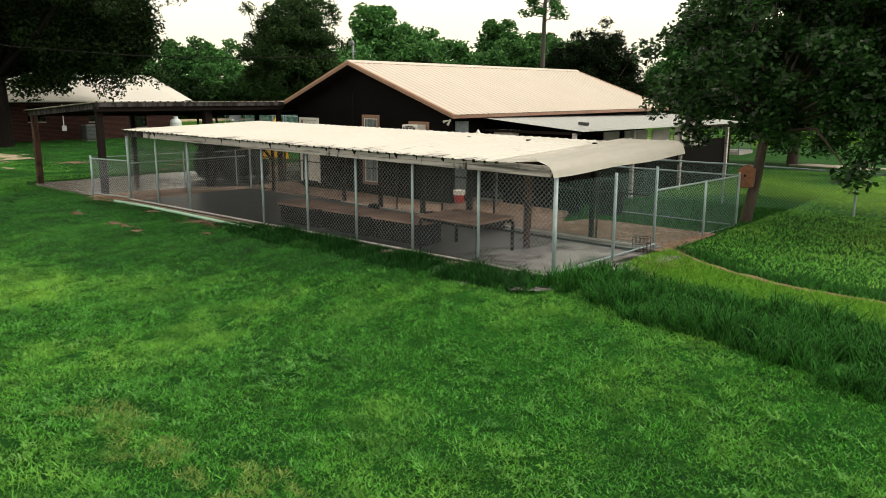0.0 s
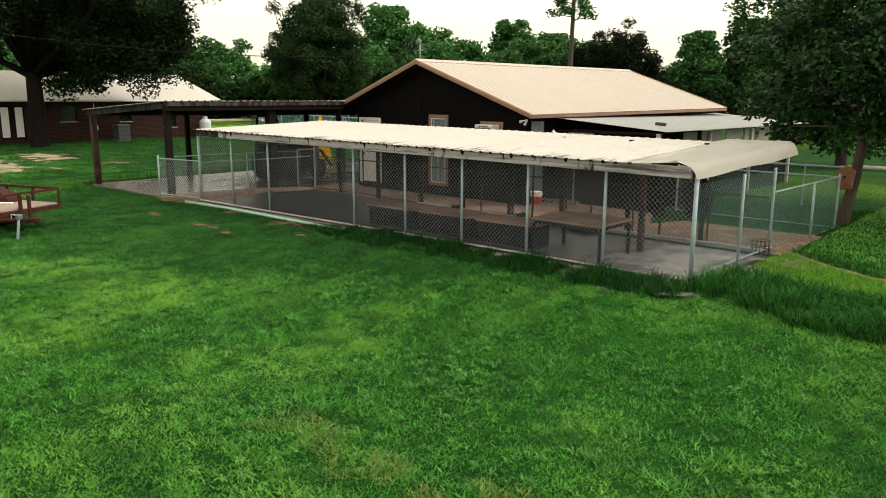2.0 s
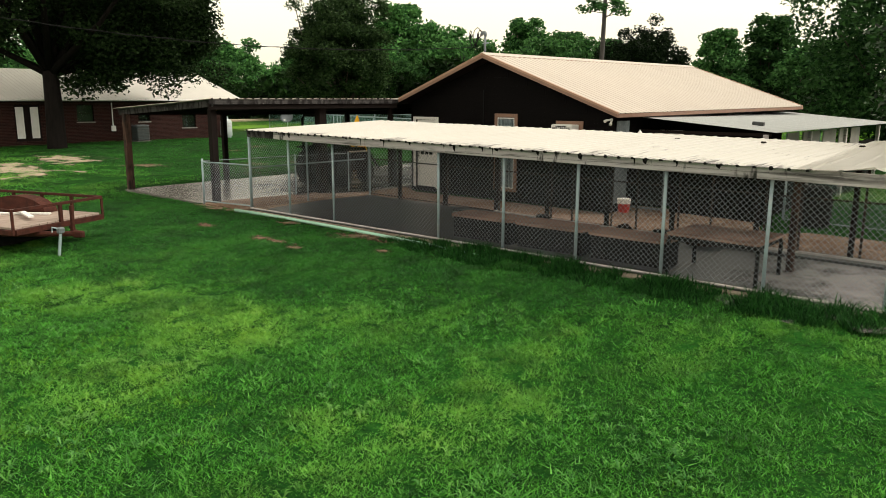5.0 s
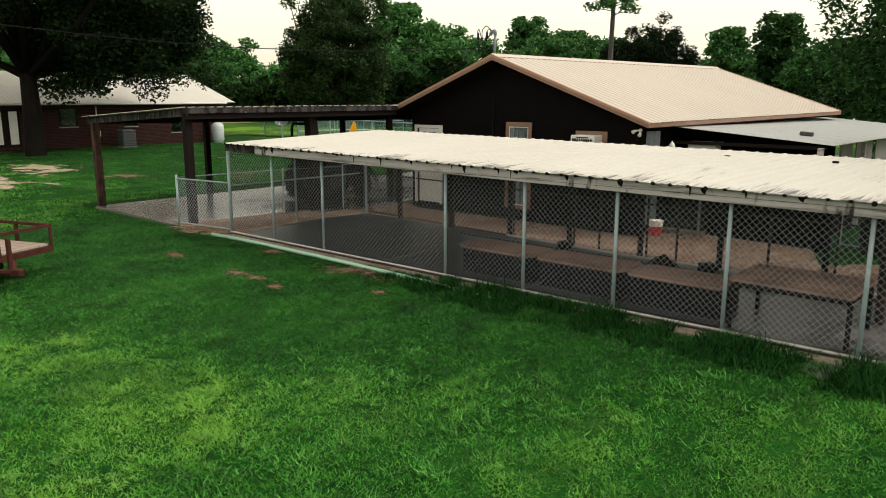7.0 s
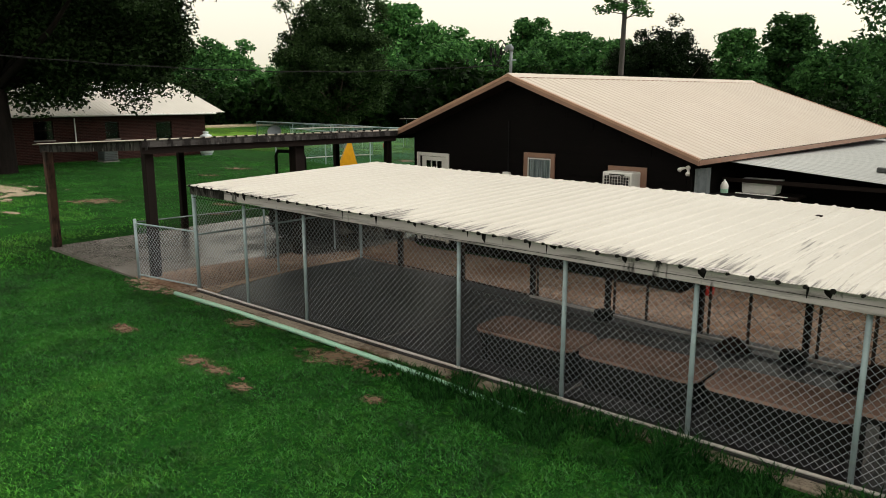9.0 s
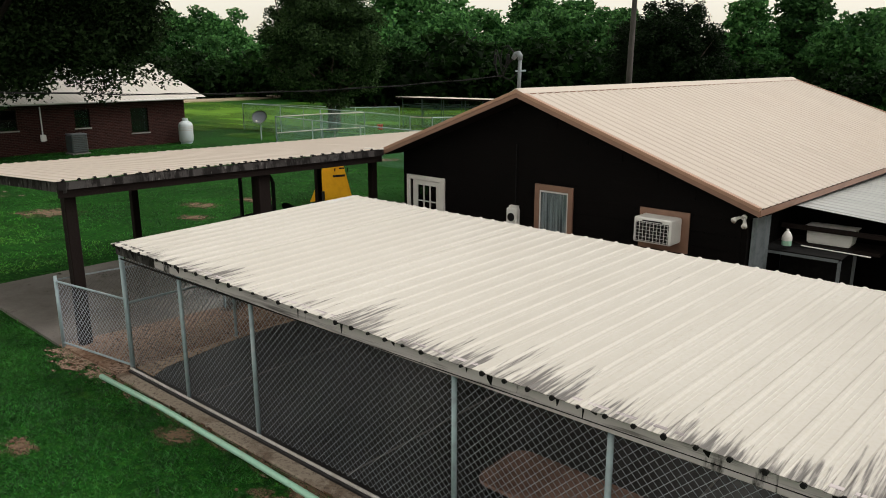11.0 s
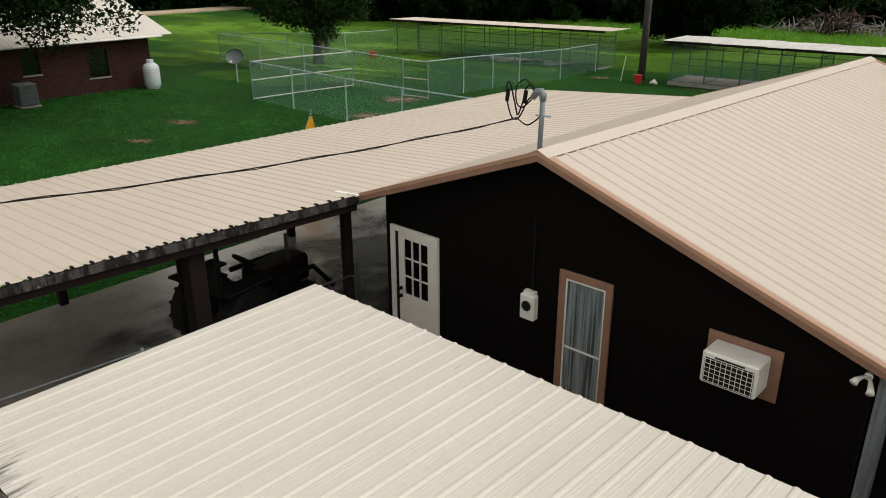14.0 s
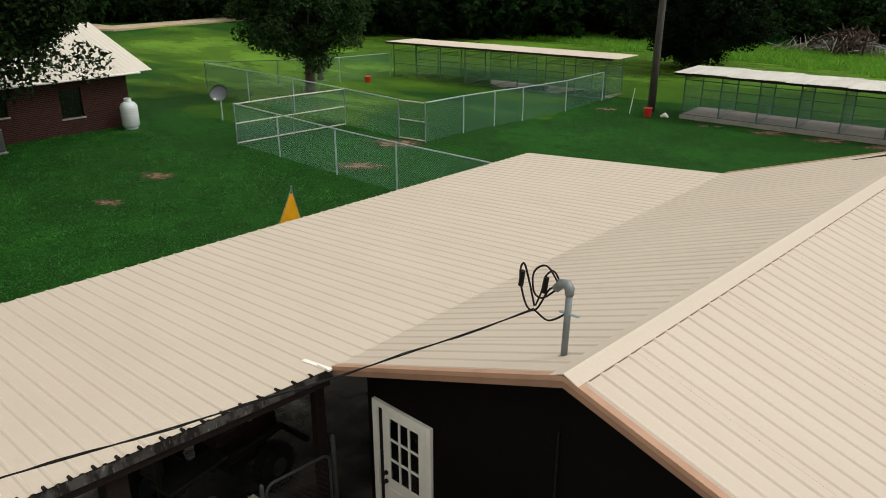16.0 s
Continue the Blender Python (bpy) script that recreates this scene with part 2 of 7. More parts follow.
# wire darkened in colour so the shaded kennel interior stays dark behind it
DIMWIRE = mat("dimmed_dark_wire", (0.055, 0.05, 0.045), 0.7, 0.1, [(4, (0.11, 0.07, 0.05), 0.5, 0.7)])
CREAM = mat("cream_roof_metal", (0.61, 0.54, 0.477), 0.55, 0.0, [(0.5, (0.565, 0.495, 0.436), 0.4, 0.75), (30, (0.585, 0.505, 0.435), 0.45, 0.7), (1.6, (0.51, 0.435, 0.37), 0.66, 0.85)], (3, 0.03), pieces=True)
KROOF = mat("weathered_white_roof_metal", (0.63, 0.607, 0.565), 0.5, 0.0, [(0.7, (0.57, 0.545, 0.50), 0.4, 0.75), (5, (0.50, 0.48, 0.44), 0.60, 0.85, (1, 0.12, 1)), (26, (0.58, 0.55, 0.49), 0.45, 0.7), (9, (0.16, 0.145, 0.13), 0.745, 0.77)], (3, 0.03), pieces=True)


def streak_stains(m, more=0.0):
    """Black mould streaks that start at the low edge of each sheet (its own y = 0) and run up along the ribs."""
    nt = m.node_tree
    p = nt.nodes["Principled BSDF"]
    src = p.inputs["Base Color"].links[0].from_socket
    tc, info = nt.nodes.new("ShaderNodeTexCoord"), nt.nodes.new("ShaderNodeObjectInfo")
    add = nt.nodes.new("ShaderNodeVectorMath")
    add.operation = "MULTIPLY_ADD"
    add.inputs[1].default_value = (41, 17, 3)
    nt.links.new(info.outputs["Random"], add.inputs[0])
    nt.links.new(tc.outputs["Object"], add.inputs[2])
    fac = None
    for scale, stretch in ((34, (1, 0.05, 1)), (1.3, (1, 0.5, 1))):
        mp, nz = nt.nodes.new("ShaderNodeMapping"), nt.nodes.new("ShaderNodeTexNoise")
        mp.inputs["Scale"].default_value = stretch
        nz.inputs["Scale"].default_value, nz.inputs["Detail"].default_value = scale, 5
        nt.links.new(add.outputs[0], mp.inputs["Vector"])
        nt.links.new(mp.outputs[0], nz.inputs["Vector"])
        if fac is None:
            fac = nz.outputs["Fac"]
        else:
            mean = nt.nodes.new("ShaderNodeMath")
            mean.operation = "ADD"
            nt.links.new(fac, mean.inputs[0])
            nt.links.new(nz.outputs["Fac"], mean.inputs[1])
            fac = mean.outputs[0]
    sep, reach = nt.nodes.new("ShaderNodeSeparateXYZ"), nt.nodes.new("ShaderNodeMapRange")
    nt.links.new(tc.outputs["Object"], sep.inputs[0])
    reach.inputs["From Min"].default_value, reach.inputs["From Max"].default_value = 0.03, 0.95
    reach.inputs["To Min"].default_value, reach.inputs["To Max"].default_value = 0.94 - more, 1.32 - 2.2 * more
    nt.links.new(sep.outputs["Y"], reach.inputs["Value"])
    sub, ramp = nt.nodes.new("ShaderNodeMath"), nt.nodes.new("ShaderNodeMapRange")
    sub.operation = "SUBTRACT"
    nt.links.new(fac, sub.inputs[0])
    nt.links.new(reach.outputs[0], sub.inputs[1])
    ramp.inputs["From Min"].default_value, ramp.inputs["From Max"].default_value, ramp.inputs["To Max"].default_value = 0.0, 0.17, 0.85
    nt.links.new(sub.outputs[0], ramp.inputs["Value"])
    mx = nt.nodes.new("ShaderNodeMix")
    mx.data_type = "RGBA"
    mx.inputs[7].default_value = (0.045, 0.04, 0.042, 1)
    nt.links.new(ramp.outputs[0], mx.inputs["Factor"])
    nt.links.new(src, mx.inputs[6])
    nt.links.new(mx.outputs[2], p.inputs["Base Color"])


KPLAIN = mat("bent_white_roof_metal", (0.80, 0.77, 0.71), 0.55, 0, [(9, (0.60, 0.575, 0.53), 0.60, 0.78, (1, 0.05, 1)), (1.5, (0.74, 0.71, 0.65), 0.4, 0.7), (22, (0.26, 0.25, 0.235), 0.70, 0.78, (1, 0.04, 1))])
KROOFW = KROOF.copy()
KROOFW.name = "streaked_white_roof_metal"
streak_stains(KROOF)
streak_stains(KROOFW, 0.06)
LEANTO = mat("bluish_galvanised_sheet", (0.52, 0.54, 0.54), 0.45, 0.35, [(2, (0.40, 0.42, 0.43), 0.4, 0.7, (1, 0.2, 1)), (12, (0.45, 0.40, 0.34), 0.62, 0.85)])
TRIM = mat("dusty_brown_metal_trim", (0.31, 0.172, 0.118), 0.5, 0, [(3, (0.24, 0.135, 0.095), 0.4, 0.7)])
WALLM = mat("near_black_stained_boards", (0.0055, 0.0045, 0.0045), 0.8, 0, [(2, (0.004, 0.0035, 0.0035), 0.4, 0.7), (9, (0.010, 0.008, 0.0075), 0.6, 0.85, (0.15, 1, 1))], (20, 0.3), 0.06)
DARKWOOD = mat("dark_post_wood", (0.018, 0.013, 0.012), 0.85, 0, [(6, (0.015, 0.011, 0.010), 0.4, 0.7, (1, 1, 0.15)), (2, (0.028, 0.020, 0.017), 0.62, 0.82)], (30, 0.4), 0.08)
REDWOOD = mat("reddish_weathered_post", (0.10, 0.055, 0.042), 0.85, 0, [(5, (0.03, 0.022, 0.02), 0.45, 0.6, (1, 1, 0.4)), (9, (0.22, 0.13, 0.10), 0.58, 0.75, (1, 1, 0.2))], (30, 0.4), 0.1)
EDGEWOOD = mat("black_stained_edge_board", (0.075, 0.070, 0.070), 0.85, 0, [(7, (0.018, 0.016, 0.016), 0.46, 0.56, (1, 1, 0.35)), (2.2, (0.03, 0.027, 0.026), 0.54, 0.64), (18, (0.22, 0.21, 0.20), 0.60, 0.72, (1, 1, 0.3))], (25, 0.4), 0.1)
GREYWOOD = mat("weathered_grey_lumber", (0.62, 0.565, 0.585), 0.85, 0, [(6, (0.09, 0.08, 0.083), 0.53, 0.68, (0.10, 1, 1.6)), (28, (0.24, 0.22, 0.22), 0.55, 0.70, (0.06, 1, 1)), (3.2, (0.03, 0.027, 0.027), 0.60, 0.66, (1, 1, 0.35)), (14, (0.52, 0.48, 0.46), 0.6, 0.8, (0.1, 1, 1))], (25, 0.35))
CONC = mat("grey_concrete", (0.34, 0.32, 0.31), 0.75, 0, [(1.1, (0.25, 0.235, 0.23), 0.4, 0.7), (8, (0.40, 0.37, 0.35), 0.5, 0.8), (40, (0.28, 0.27, 0.26), 0.5, 0.75)], (60, 0.15), 0.2)
SLABC = mat("pinkish_grey_concrete", (0.26, 0.238, 0.224), 0.26, 0, [(0.8, (0.15, 0.14, 0.13), 0.4, 0.7), (7, (0.24, 0.215, 0.20), 0.5, 0.8), (40, (0.18, 0.165, 0.155), 0.5, 0.75), (2.2, (0.12, 0.11, 0.105), 0.62, 0.75)], (60, 0.04), 0.9)
SHADEC = mat("shade_dark_concrete", (0.045, 0.044, 0.040), 0.42, 0, [(0.6, (0.020, 0.019, 0.018), 0.42, 0.62), (2.5, (0.07, 0.067, 0.062), 0.60, 0.78), (30, (0.03, 0.029, 0.027), 0.5, 0.75)], (50, 0.12), 0.15)
DIRTYC = mat("soil_stained_concrete", (0.38, 0.32, 0.26), 0.9, 0, [(1.3, (0.15, 0.10, 0.07), 0.50, 0.64), (9, (0.45, 0.39, 0.32), 0.55, 0.75), (30, (0.14, 0.11, 0.09), 0.5, 0.7)], (40, 0.4), 0.1)
# damp gloss, with the base darkened further for shade under the kennel roof
DIMCONC = mat("damp_dimmed_concrete", (0.028, 0.028, 0.032), 0.34, 0, [(0.45, (0.05, 0.049, 0.054), 0.50, 0.64), (1.3, (0.022, 0.021, 0.023), 0.52, 0.64), (4, (0.075, 0.07, 0.071), 0.60, 0.78), (30, (0.055, 0.052, 0.054), 0.5, 0.75)], (50, 0.10), 0.6)
PAD = mat("dusty_brown_pad", (0.48, 0.30, 0.245), 0.85, 0, [(1.5, (0.18, 0.11, 0.09), 0.4, 0.7), (14, (0.32, 0.22, 0.18), 0.55, 0.8)], (40, 0.3), 0.15)
GRAVEL = mat("tan_pea_gravel", (0.36, 0.255, 0.20), 0.9, 0, [(16, (0.09, 0.055, 0.04), 0.49, 0.58), (30, (0.62, 0.49, 0.38), 0.59, 0.66), (0.8, (0.22, 0.13, 0.085), 0.47, 0.64), (2.6, (0.50, 0.36, 0.27), 0.56, 0.7)], (30, 1.0), 0.1)
PALEGRAVEL = mat("pale_tan_gravel", (0.58, 0.43, 0.32), 0.9, 0, [(16, (0.16, 0.10, 0.07), 0.52, 0.62), (30, (0.66, 0.54, 0.42), 0.58, 0.66), (0.9, (0.32, 0.22, 0.155), 0.46, 0.62)], (30, 1.0), 0.1)
WHITE = mat("white_paint", (0.92, 0.90, 0.87), 0.5, 0, [(3, (0.76, 0.73, 0.69), 0.5, 0.85), (7, (0.34, 0.22, 0.13), 0.70, 0.85)])
PLASTIC = mat("off_white_plastic", (0.90, 0.89, 0.87), 0.45, 0, [(5, (0.76, 0.75, 0.72), 0.5, 0.8)])
BLACK = mat("black_rubber_and_steel", (0.010, 0.010, 0.0105), 0.8, 0, [(8, (0.02, 0.019, 0.018), 0.5, 0.75)], None, 0.15)
DULL = mat("dull_dark_galvanised", (0.20, 0.23, 0.25), 0.5, 0.3, [(9, (0.12, 0.14, 0.15), 0.45, 0.75)])
DARKSTEEL = mat("near_black_steel", (0.06, 0.066, 0.068), 0.55, 0.2, [(9, (0.03, 0.032, 0.032), 0.45, 0.7)])
RUST = mat("rusty_red_steel", (0.085, 0.026, 0.018), 0.8, 0.0, [(6, (0.035, 0.014, 0.011), 0.4, 0.7), (22, (0.17, 0.07, 0.045), 0.58, 0.8)], (40, 0.4), 0.15)
DARKRAIL = mat("dark_brown_pipe", (0.05, 0.036, 0.03), 0.8, 0.0, [(6, (0.10, 0.055, 0.04), 0.5, 0.7), (11, (0.02, 0.016, 0.015), 0.5, 0.7)], None, 0.2)
DECK = mat("faded_trailer_planks", (0.42, 0.33, 0.28), 0.85, 0, [(5, (0.30, 0.22, 0.18), 0.4, 0.7, (1, 0.1, 1))], (20, 0.3))
YELLOW = mat("worn_yellow_vinyl", (0.98, 0.55, 0.012), 0.6, 0, [(4, (0.85, 0.45, 0.01), 0.45, 0.75)], None, 0.15)
GREENPIPE = mat("pale_green_pvc", (0.40, 0.72, 0.56), 0.4, 0, [(4, (0.46, 0.62, 0.48), 0.5, 0.8), (11, (0.22, 0.36, 0.26), 0.6, 0.85)])
TANKW = mat("chalky_white_tank_paint", (0.62, 0.70, 0.74), 0.45, 0, [(3, (0.60, 0.62, 0.62), 0.5, 0.8)])
REDP = mat("red_plastic", (0.55, 0.03, 0.02), 0.4)
BARK = mat("grey_brown_bark", (0.10, 0.075, 0.06), 0.9, 0, [(9, (0.05, 0.037, 0.03), 0.4, 0.65, (1, 1, 0.2)), (3, (0.16, 0.13, 0.11), 0.55, 0.8)], (18, 0.8))
DARKBARK = mat("black_oak_bark", (0.014, 0.011, 0.010), 0.9, 0, [(9, (0.007, 0.006, 0.005), 0.4, 0.65, (1, 1, 0.2))], (18, 0.8), 0.1)
SOIL = mat("bare_reddish_soil", (0.24, 0.145, 0.09), 0.95, 0, [(4, (0.16, 0.09, 0.055), 0.4, 0.7), (25, (0.34, 0.22, 0.14), 0.55, 0.8)], (30, 0.8))


def ragged(m, low=0.27, high=0.36):
    """Let the rim of a unit disc break up into the grass, over a narrow or a wide band."""
    nt = m.node_tree
    tc, ln, nz, info = (nt.nodes.new(k) for k in ("ShaderNodeTexCoord", "ShaderNodeVectorMath", "ShaderNodeTexNoise", "ShaderNodeObjectInfo"))
    ln.operation = "LENGTH"
    add = nt.nodes.new("ShaderNodeVectorMath")
    add.operation = "MULTIPLY_ADD"
    add.inputs[1].default_value = (31, 17, 0)
    nt.links.new(info.outputs["Random"], add.inputs[0])
    nt.links.new(tc.outputs["Object"], add.inputs[2])
    nt.links.new(tc.outputs["Object"], ln.inputs[0])
    nz.inputs["Scale"].default_value, nz.inputs["Detail"].default_value = 3.2, 8
    nt.links.new(add.outputs[0], nz.inputs["Vector"])
    s, r = nt.nodes.new("ShaderNodeMath"), nt.nodes.new("ShaderNodeMapRange")
    s.operation = "MULTIPLY_ADD"
    s.inputs[1].default_value = -0.42
    nt.links.new(ln.outputs["Value"], s.inputs[0])
    nt.links.new(nz.outputs["Fac"], s.inputs[2])
    r.inputs["From Min"].default_value, r.inputs["From Max"].default_value = low, high
    nt.links.new(s.outputs[0], r.inputs["Value"])
    nt.links.new(r.outputs[0], nt.nodes["Principled BSDF"].inputs["Alpha"])
    return m


SOILRAG = ragged(mat("bare_soil_in_grass", (0.19, 0.115, 0.07), 0.95, 0, [(4, (0.10, 0.06, 0.036), 0.4, 0.7), (9, (0.05, 0.09, 0.02), 0.52, 0.66), (14, (0.36, 0.26, 0.17), 0.57, 0.8)], (15, 0.8)), 0.14, 0.40)
SANDRAG = ragged(mat("bare_sand_in_grass", (0.46, 0.37, 0.27), 0.95, 0, [(3, (0.34, 0.27, 0.18), 0.45, 0.7)], (10, 0.4)))
LITRAG = ragged(mat("lit_pale_concrete", (0.36, 0.335, 0.34), 0.42, 0, [(3, (0.27, 0.25, 0.255), 0.4, 0.7), (30, (0.31, 0.29, 0.295), 0.5, 0.75)], (50, 0.12), 0.5), 0.16, 0.42)
GLASS = mat("window_glass", (0.9, 0.95, 0.95), 0.03)
GLASS.node_tree.nodes["Principled BSDF"].inputs["Transmission Weight"].default_value = 1.0
CURTAIN = mat("pale_curtain", (0.60, 0.66, 0.70), 0.9, 0, [(3, (0.10, 0.13, 0.15), 0.44, 0.62, (7, 1, 0.15))])
CABLE = mat("black_cable", (0.006, 0.006, 0.0065), 0.7, spec=0.2)

LAWN = mat("mown_lawn", (0.007, 0.048, 0.006), 0.9, 0, [(0.22, (0.013, 0.090, 0.010), 0.42, 0.62), (1.3, (0.006, 0.034, 0.005), 0.48, 0.7), (0.9, (0.06, 0.11, 0.02), 0.64, 0.80), (7, (0.004, 0.026, 0.004), 0.50, 0.62), (14, (0.032, 0.13, 0.015), 0.52, 0.64), (30, (0.06, 0.16, 0.024), 0.58, 0.70), (45, (0.004, 0.022, 0.003), 0.54, 0.64), (0.55, (0.16, 0.10, 0.06), 0.745, 0.77)], (25, 1.0), 0.05)
MEADOW = ragged(mat("sunny_yellow_green_turf", (0.10, 0.24, 0.02), 0.9, 0, [(0.12, (0.16, 0.28, 0.03), 0.42, 0.62), (0.5, (0.045, 0.15, 0.012), 0.5, 0.7), (5, (0.10, 0.22, 0.022), 0.5, 0.7), (20, (0.04, 0.12, 0.012), 0.55, 0.7)], (12, 0.8), 0.05), 0.08, 0.46)
GRAVELRAG = ragged(mat("tan_gravel_spilled_in_grass", (0.40, 0.27, 0.20), 0.95, 0, [(16, (0.10, 0.06, 0.04), 0.49, 0.58), (30, (0.58, 0.46, 0.36), 0.59, 0.66)], (20, 0.8)))


def blade_mat(name, dark, light, dry):
    """Grass blades: each blade its own green, with broad drier and lusher patches over the ground."""
    m = leaf_mat(name, dark, light, 0.0)
    nt = m.node_tree
    p = nt.nodes["Principled BSDF"]
    p.inputs["Specular IOR Level"].default_value, p.inputs["Roughness"].default_value = 0.3, 0.45
    src = p.inputs["Base Color"].links[0].from_socket
    tc, nz = nt.nodes.new("ShaderNodeTexCoord"), nt.nodes.new("ShaderNodeTexNoise")
    nz.inputs["Scale"].default_value, nz.inputs["Detail"].default_value = 0.45, 5
    rp = nt.nodes.new("ShaderNodeMapRange")
    rp.inputs["From Min"].default_value, rp.inputs["From Max"].default_value = 0.47, 0.72
    mx = nt.nodes.new("ShaderNodeMix")
    mx.data_type = "RGBA"
    mx.inputs[7].default_value = (*dry, 1)
    nt.links.new(tc.outputs["Object"], nz.inputs["Vector"])
    nt.links.new(nz.outputs["Fac"], rp.inputs["Value"])
    nt.links.new(rp.outputs[0], mx.inputs["Factor"])
    nt.links.new(src, mx.inputs[6])
    nz2, rp2, mx2 = nt.nodes.new("ShaderNodeTexNoise"), nt.nodes.new("ShaderNodeMapRange"), nt.nodes.new("ShaderNodeMix")
    nz2.inputs["Scale"].default_value, nz2.inputs["Detail"].default_value = 1.7, 6
    rp2.inputs["From Min"].default_value, rp2.inputs["From Max"].default_value, rp2.inputs["To Max"].default_value = 0.50, 0.66, 0.5
    mx2.data_type = "RGBA"
    mx2.inputs[7].default_value = (*dark, 1)
    nt.links.new(tc.outputs["Object"], nz2.inputs["Vector"])
    nt.links.new(nz2.outputs["Fac"], rp2.inputs["Value"])
    nt.links.new(rp2.outputs[0], mx2.inputs["Factor"])
    nt.links.new(mx.outputs[2], mx2.inputs[6])
    mx = mx2
    for sh in ("Principled BSDF", "Translucent BSDF"):
        nd = nt.nodes[sh]
        nt.links.new(mx.outputs[2], nd.inputs["Base Color" if sh[0] == "P" else "Color"])
    return m


BLADE = blade_mat("lawn_blades", (0.002, 0.034, 0.003), (0.110, 0.46, 0.042), (0.205, 0.48, 0.07))
# lush green, darkened further so the shaded parts of the lawn read dark
DARKLAWN = blade_mat("lush_shaded_blades", (0.001, 0.011, 0.002), (0.042, 0.24, 0.029), (0.055, 0.23, 0.027))
TUFT = blade_mat("coarse_tuft_blades", (0.018, 0.14, 0.014), (0.145, 0.45, 0.066), (0.22, 0.45, 0.055))
# darker copy of the tall grass, deepening the shade along the kennel by colour
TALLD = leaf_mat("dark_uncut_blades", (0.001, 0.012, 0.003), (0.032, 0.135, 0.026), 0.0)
YARDG = blade_mat("bright_yard_blades", (0.06, 0.26, 0.025), (0.24, 0.58, 0.09), (0.30, 0.58, 0.09))
TALL = leaf_mat("tall_grass_blades", (0.002, 0.016, 0.003), (0.056, 0.225, 0.038), 0.0)
YGRASS = leaf_mat("yellow_green_blades", (0.07, 0.20, 0.018), (0.19, 0.42, 0.045), 0.0)
LEAF_R = leaf_mat("dull_green_leaves", (0.0012, 0.008, 0.002), (0.036, 0.112, 0.024), 0.0)
LEAF_R.node_tree.nodes["Principled BSDF"].inputs["Specular IOR Level"].default_value = 0.35
LEAF_R.node_tree.nodes["Principled BSDF"].inputs["Roughness"].default_value = 0.36
LEAF_OAK = leaf_mat("dark_oak_leaves", (0.002, 0.007, 0.002), (0.032, 0.062, 0.020), 0.0)
LEAF_CEDAR = leaf_mat("dark_cedar_sprays", (0.002, 0.006, 0.002), (0.008, 0.020, 0.005), 0.0)
LEAF_MAG = leaf_mat("glossy_dark_leaves", (0.005, 0.016, 0.005), (0.052, 0.098, 0.032), 0.0)
# dark shrub leaves put the shade under the woodland crowns into colour
LEAF_UNDER = leaf_mat("shaded_shrub_leaves", (0.002, 0.008, 0.002), (0.016, 0.045, 0.009), 0.3)
LEAF_FAR = leaf_mat("woodland_leaves", (0.009, 0.042, 0.013), (0.092, 0.235, 0.064), 0.45)


# ---- ground ----
def ground_z(x, y):
    amp = 0.12 + 0.28 * smooth01(-13, 2, x)
    z = -0.035 - amp * smooth01(0.3, 4.5, -y)
    z += 0.22 * smooth01(-22, -38, x) * smooth01(-4, 8, y) * (1 - smooth01(20, 34, y))
    z -= 0.75 * smooth01(20, 40, y)
    z -= 0.10 * smooth01(0.3, 3, x) * smooth01(-2, 3, y)
    inside = smooth01(-20.4, -19.9, x) * (1 - smooth01(0.1, 0.5, x)) * smooth01(-0.4, 0.0, y)
    z = z * (1 - inside * (1 - smooth01(17, 20, y))) - 0.09 * inside * (1 - smooth01(17, 20, y))
    z -= 0.17 * smooth01(-14.2, -13.7, x) * (1 - smooth01(-3.4, -2.6, x)) * smooth01(3.5, 5.2, y) * (1 - smooth01(6.2, 6.8, y))
    bump = 0.03 * noise.noise(Vector((x * 0.6, y * 0.6, 0))) + 0.02 * noise.noise(Vector((x * 2.1, y * 2.1, 3)))
    return z + bump * (1 - inside)


def spread(fine0, fine1, step, far):
    out = list(np.arange(fine0, fine1, step))
    d, s = step, step
    while out[-1] < far:
        s *= 1.25
        out.append(out[-1] + s)
    s, left = step, [out[0]]
    while left[0] > -far:
        s *= 1.25
        left.insert(0, left[0] - s)
    return left[:-1] + out


gx, gy = spread(-28, 12, 0.35, 700), spread(-13, 24, 0.35, 700)
gv = [(x, y, ground_z(x, y)) for y in gy for x in gx]
nx = len(gx)
gf = [(j * nx + i, j * nx + i + 1, (j + 1) * nx + i + 1, (j + 1) * nx + i) for j in range(len(gy) - 1) for i in range(nx - 1)]
ground = part("ground", raw_mesh("ground", gv, gf), LAWN, smooth=True)
tagged(ground, "uneven mown green lawn with worn brown patches", "lawn", kind="structure")

bm = slab(bmesh.new(), [(-140, 40), (-95, 40.6), (-92, 42), (-93, 60), (-95, 66), (-99, 66), (-97, 56), (-96.5, 44), (-140, 43.5)], lambda x, y: ground_z(x, y) - 0.3, lambda x, y: ground_z(x, y) + 0.22)
track = part("dirt_track", bm, mat("pale_dirt_track", (0.50, 0.41, 0.29), 0.95, 0, [(0.6, (0.40, 0.32, 0.22), 0.4, 0.7)], (8, 0.4)))
tagged(track, "pale sandy dirt track beyond the lawn", "dirt track", kind="structure")


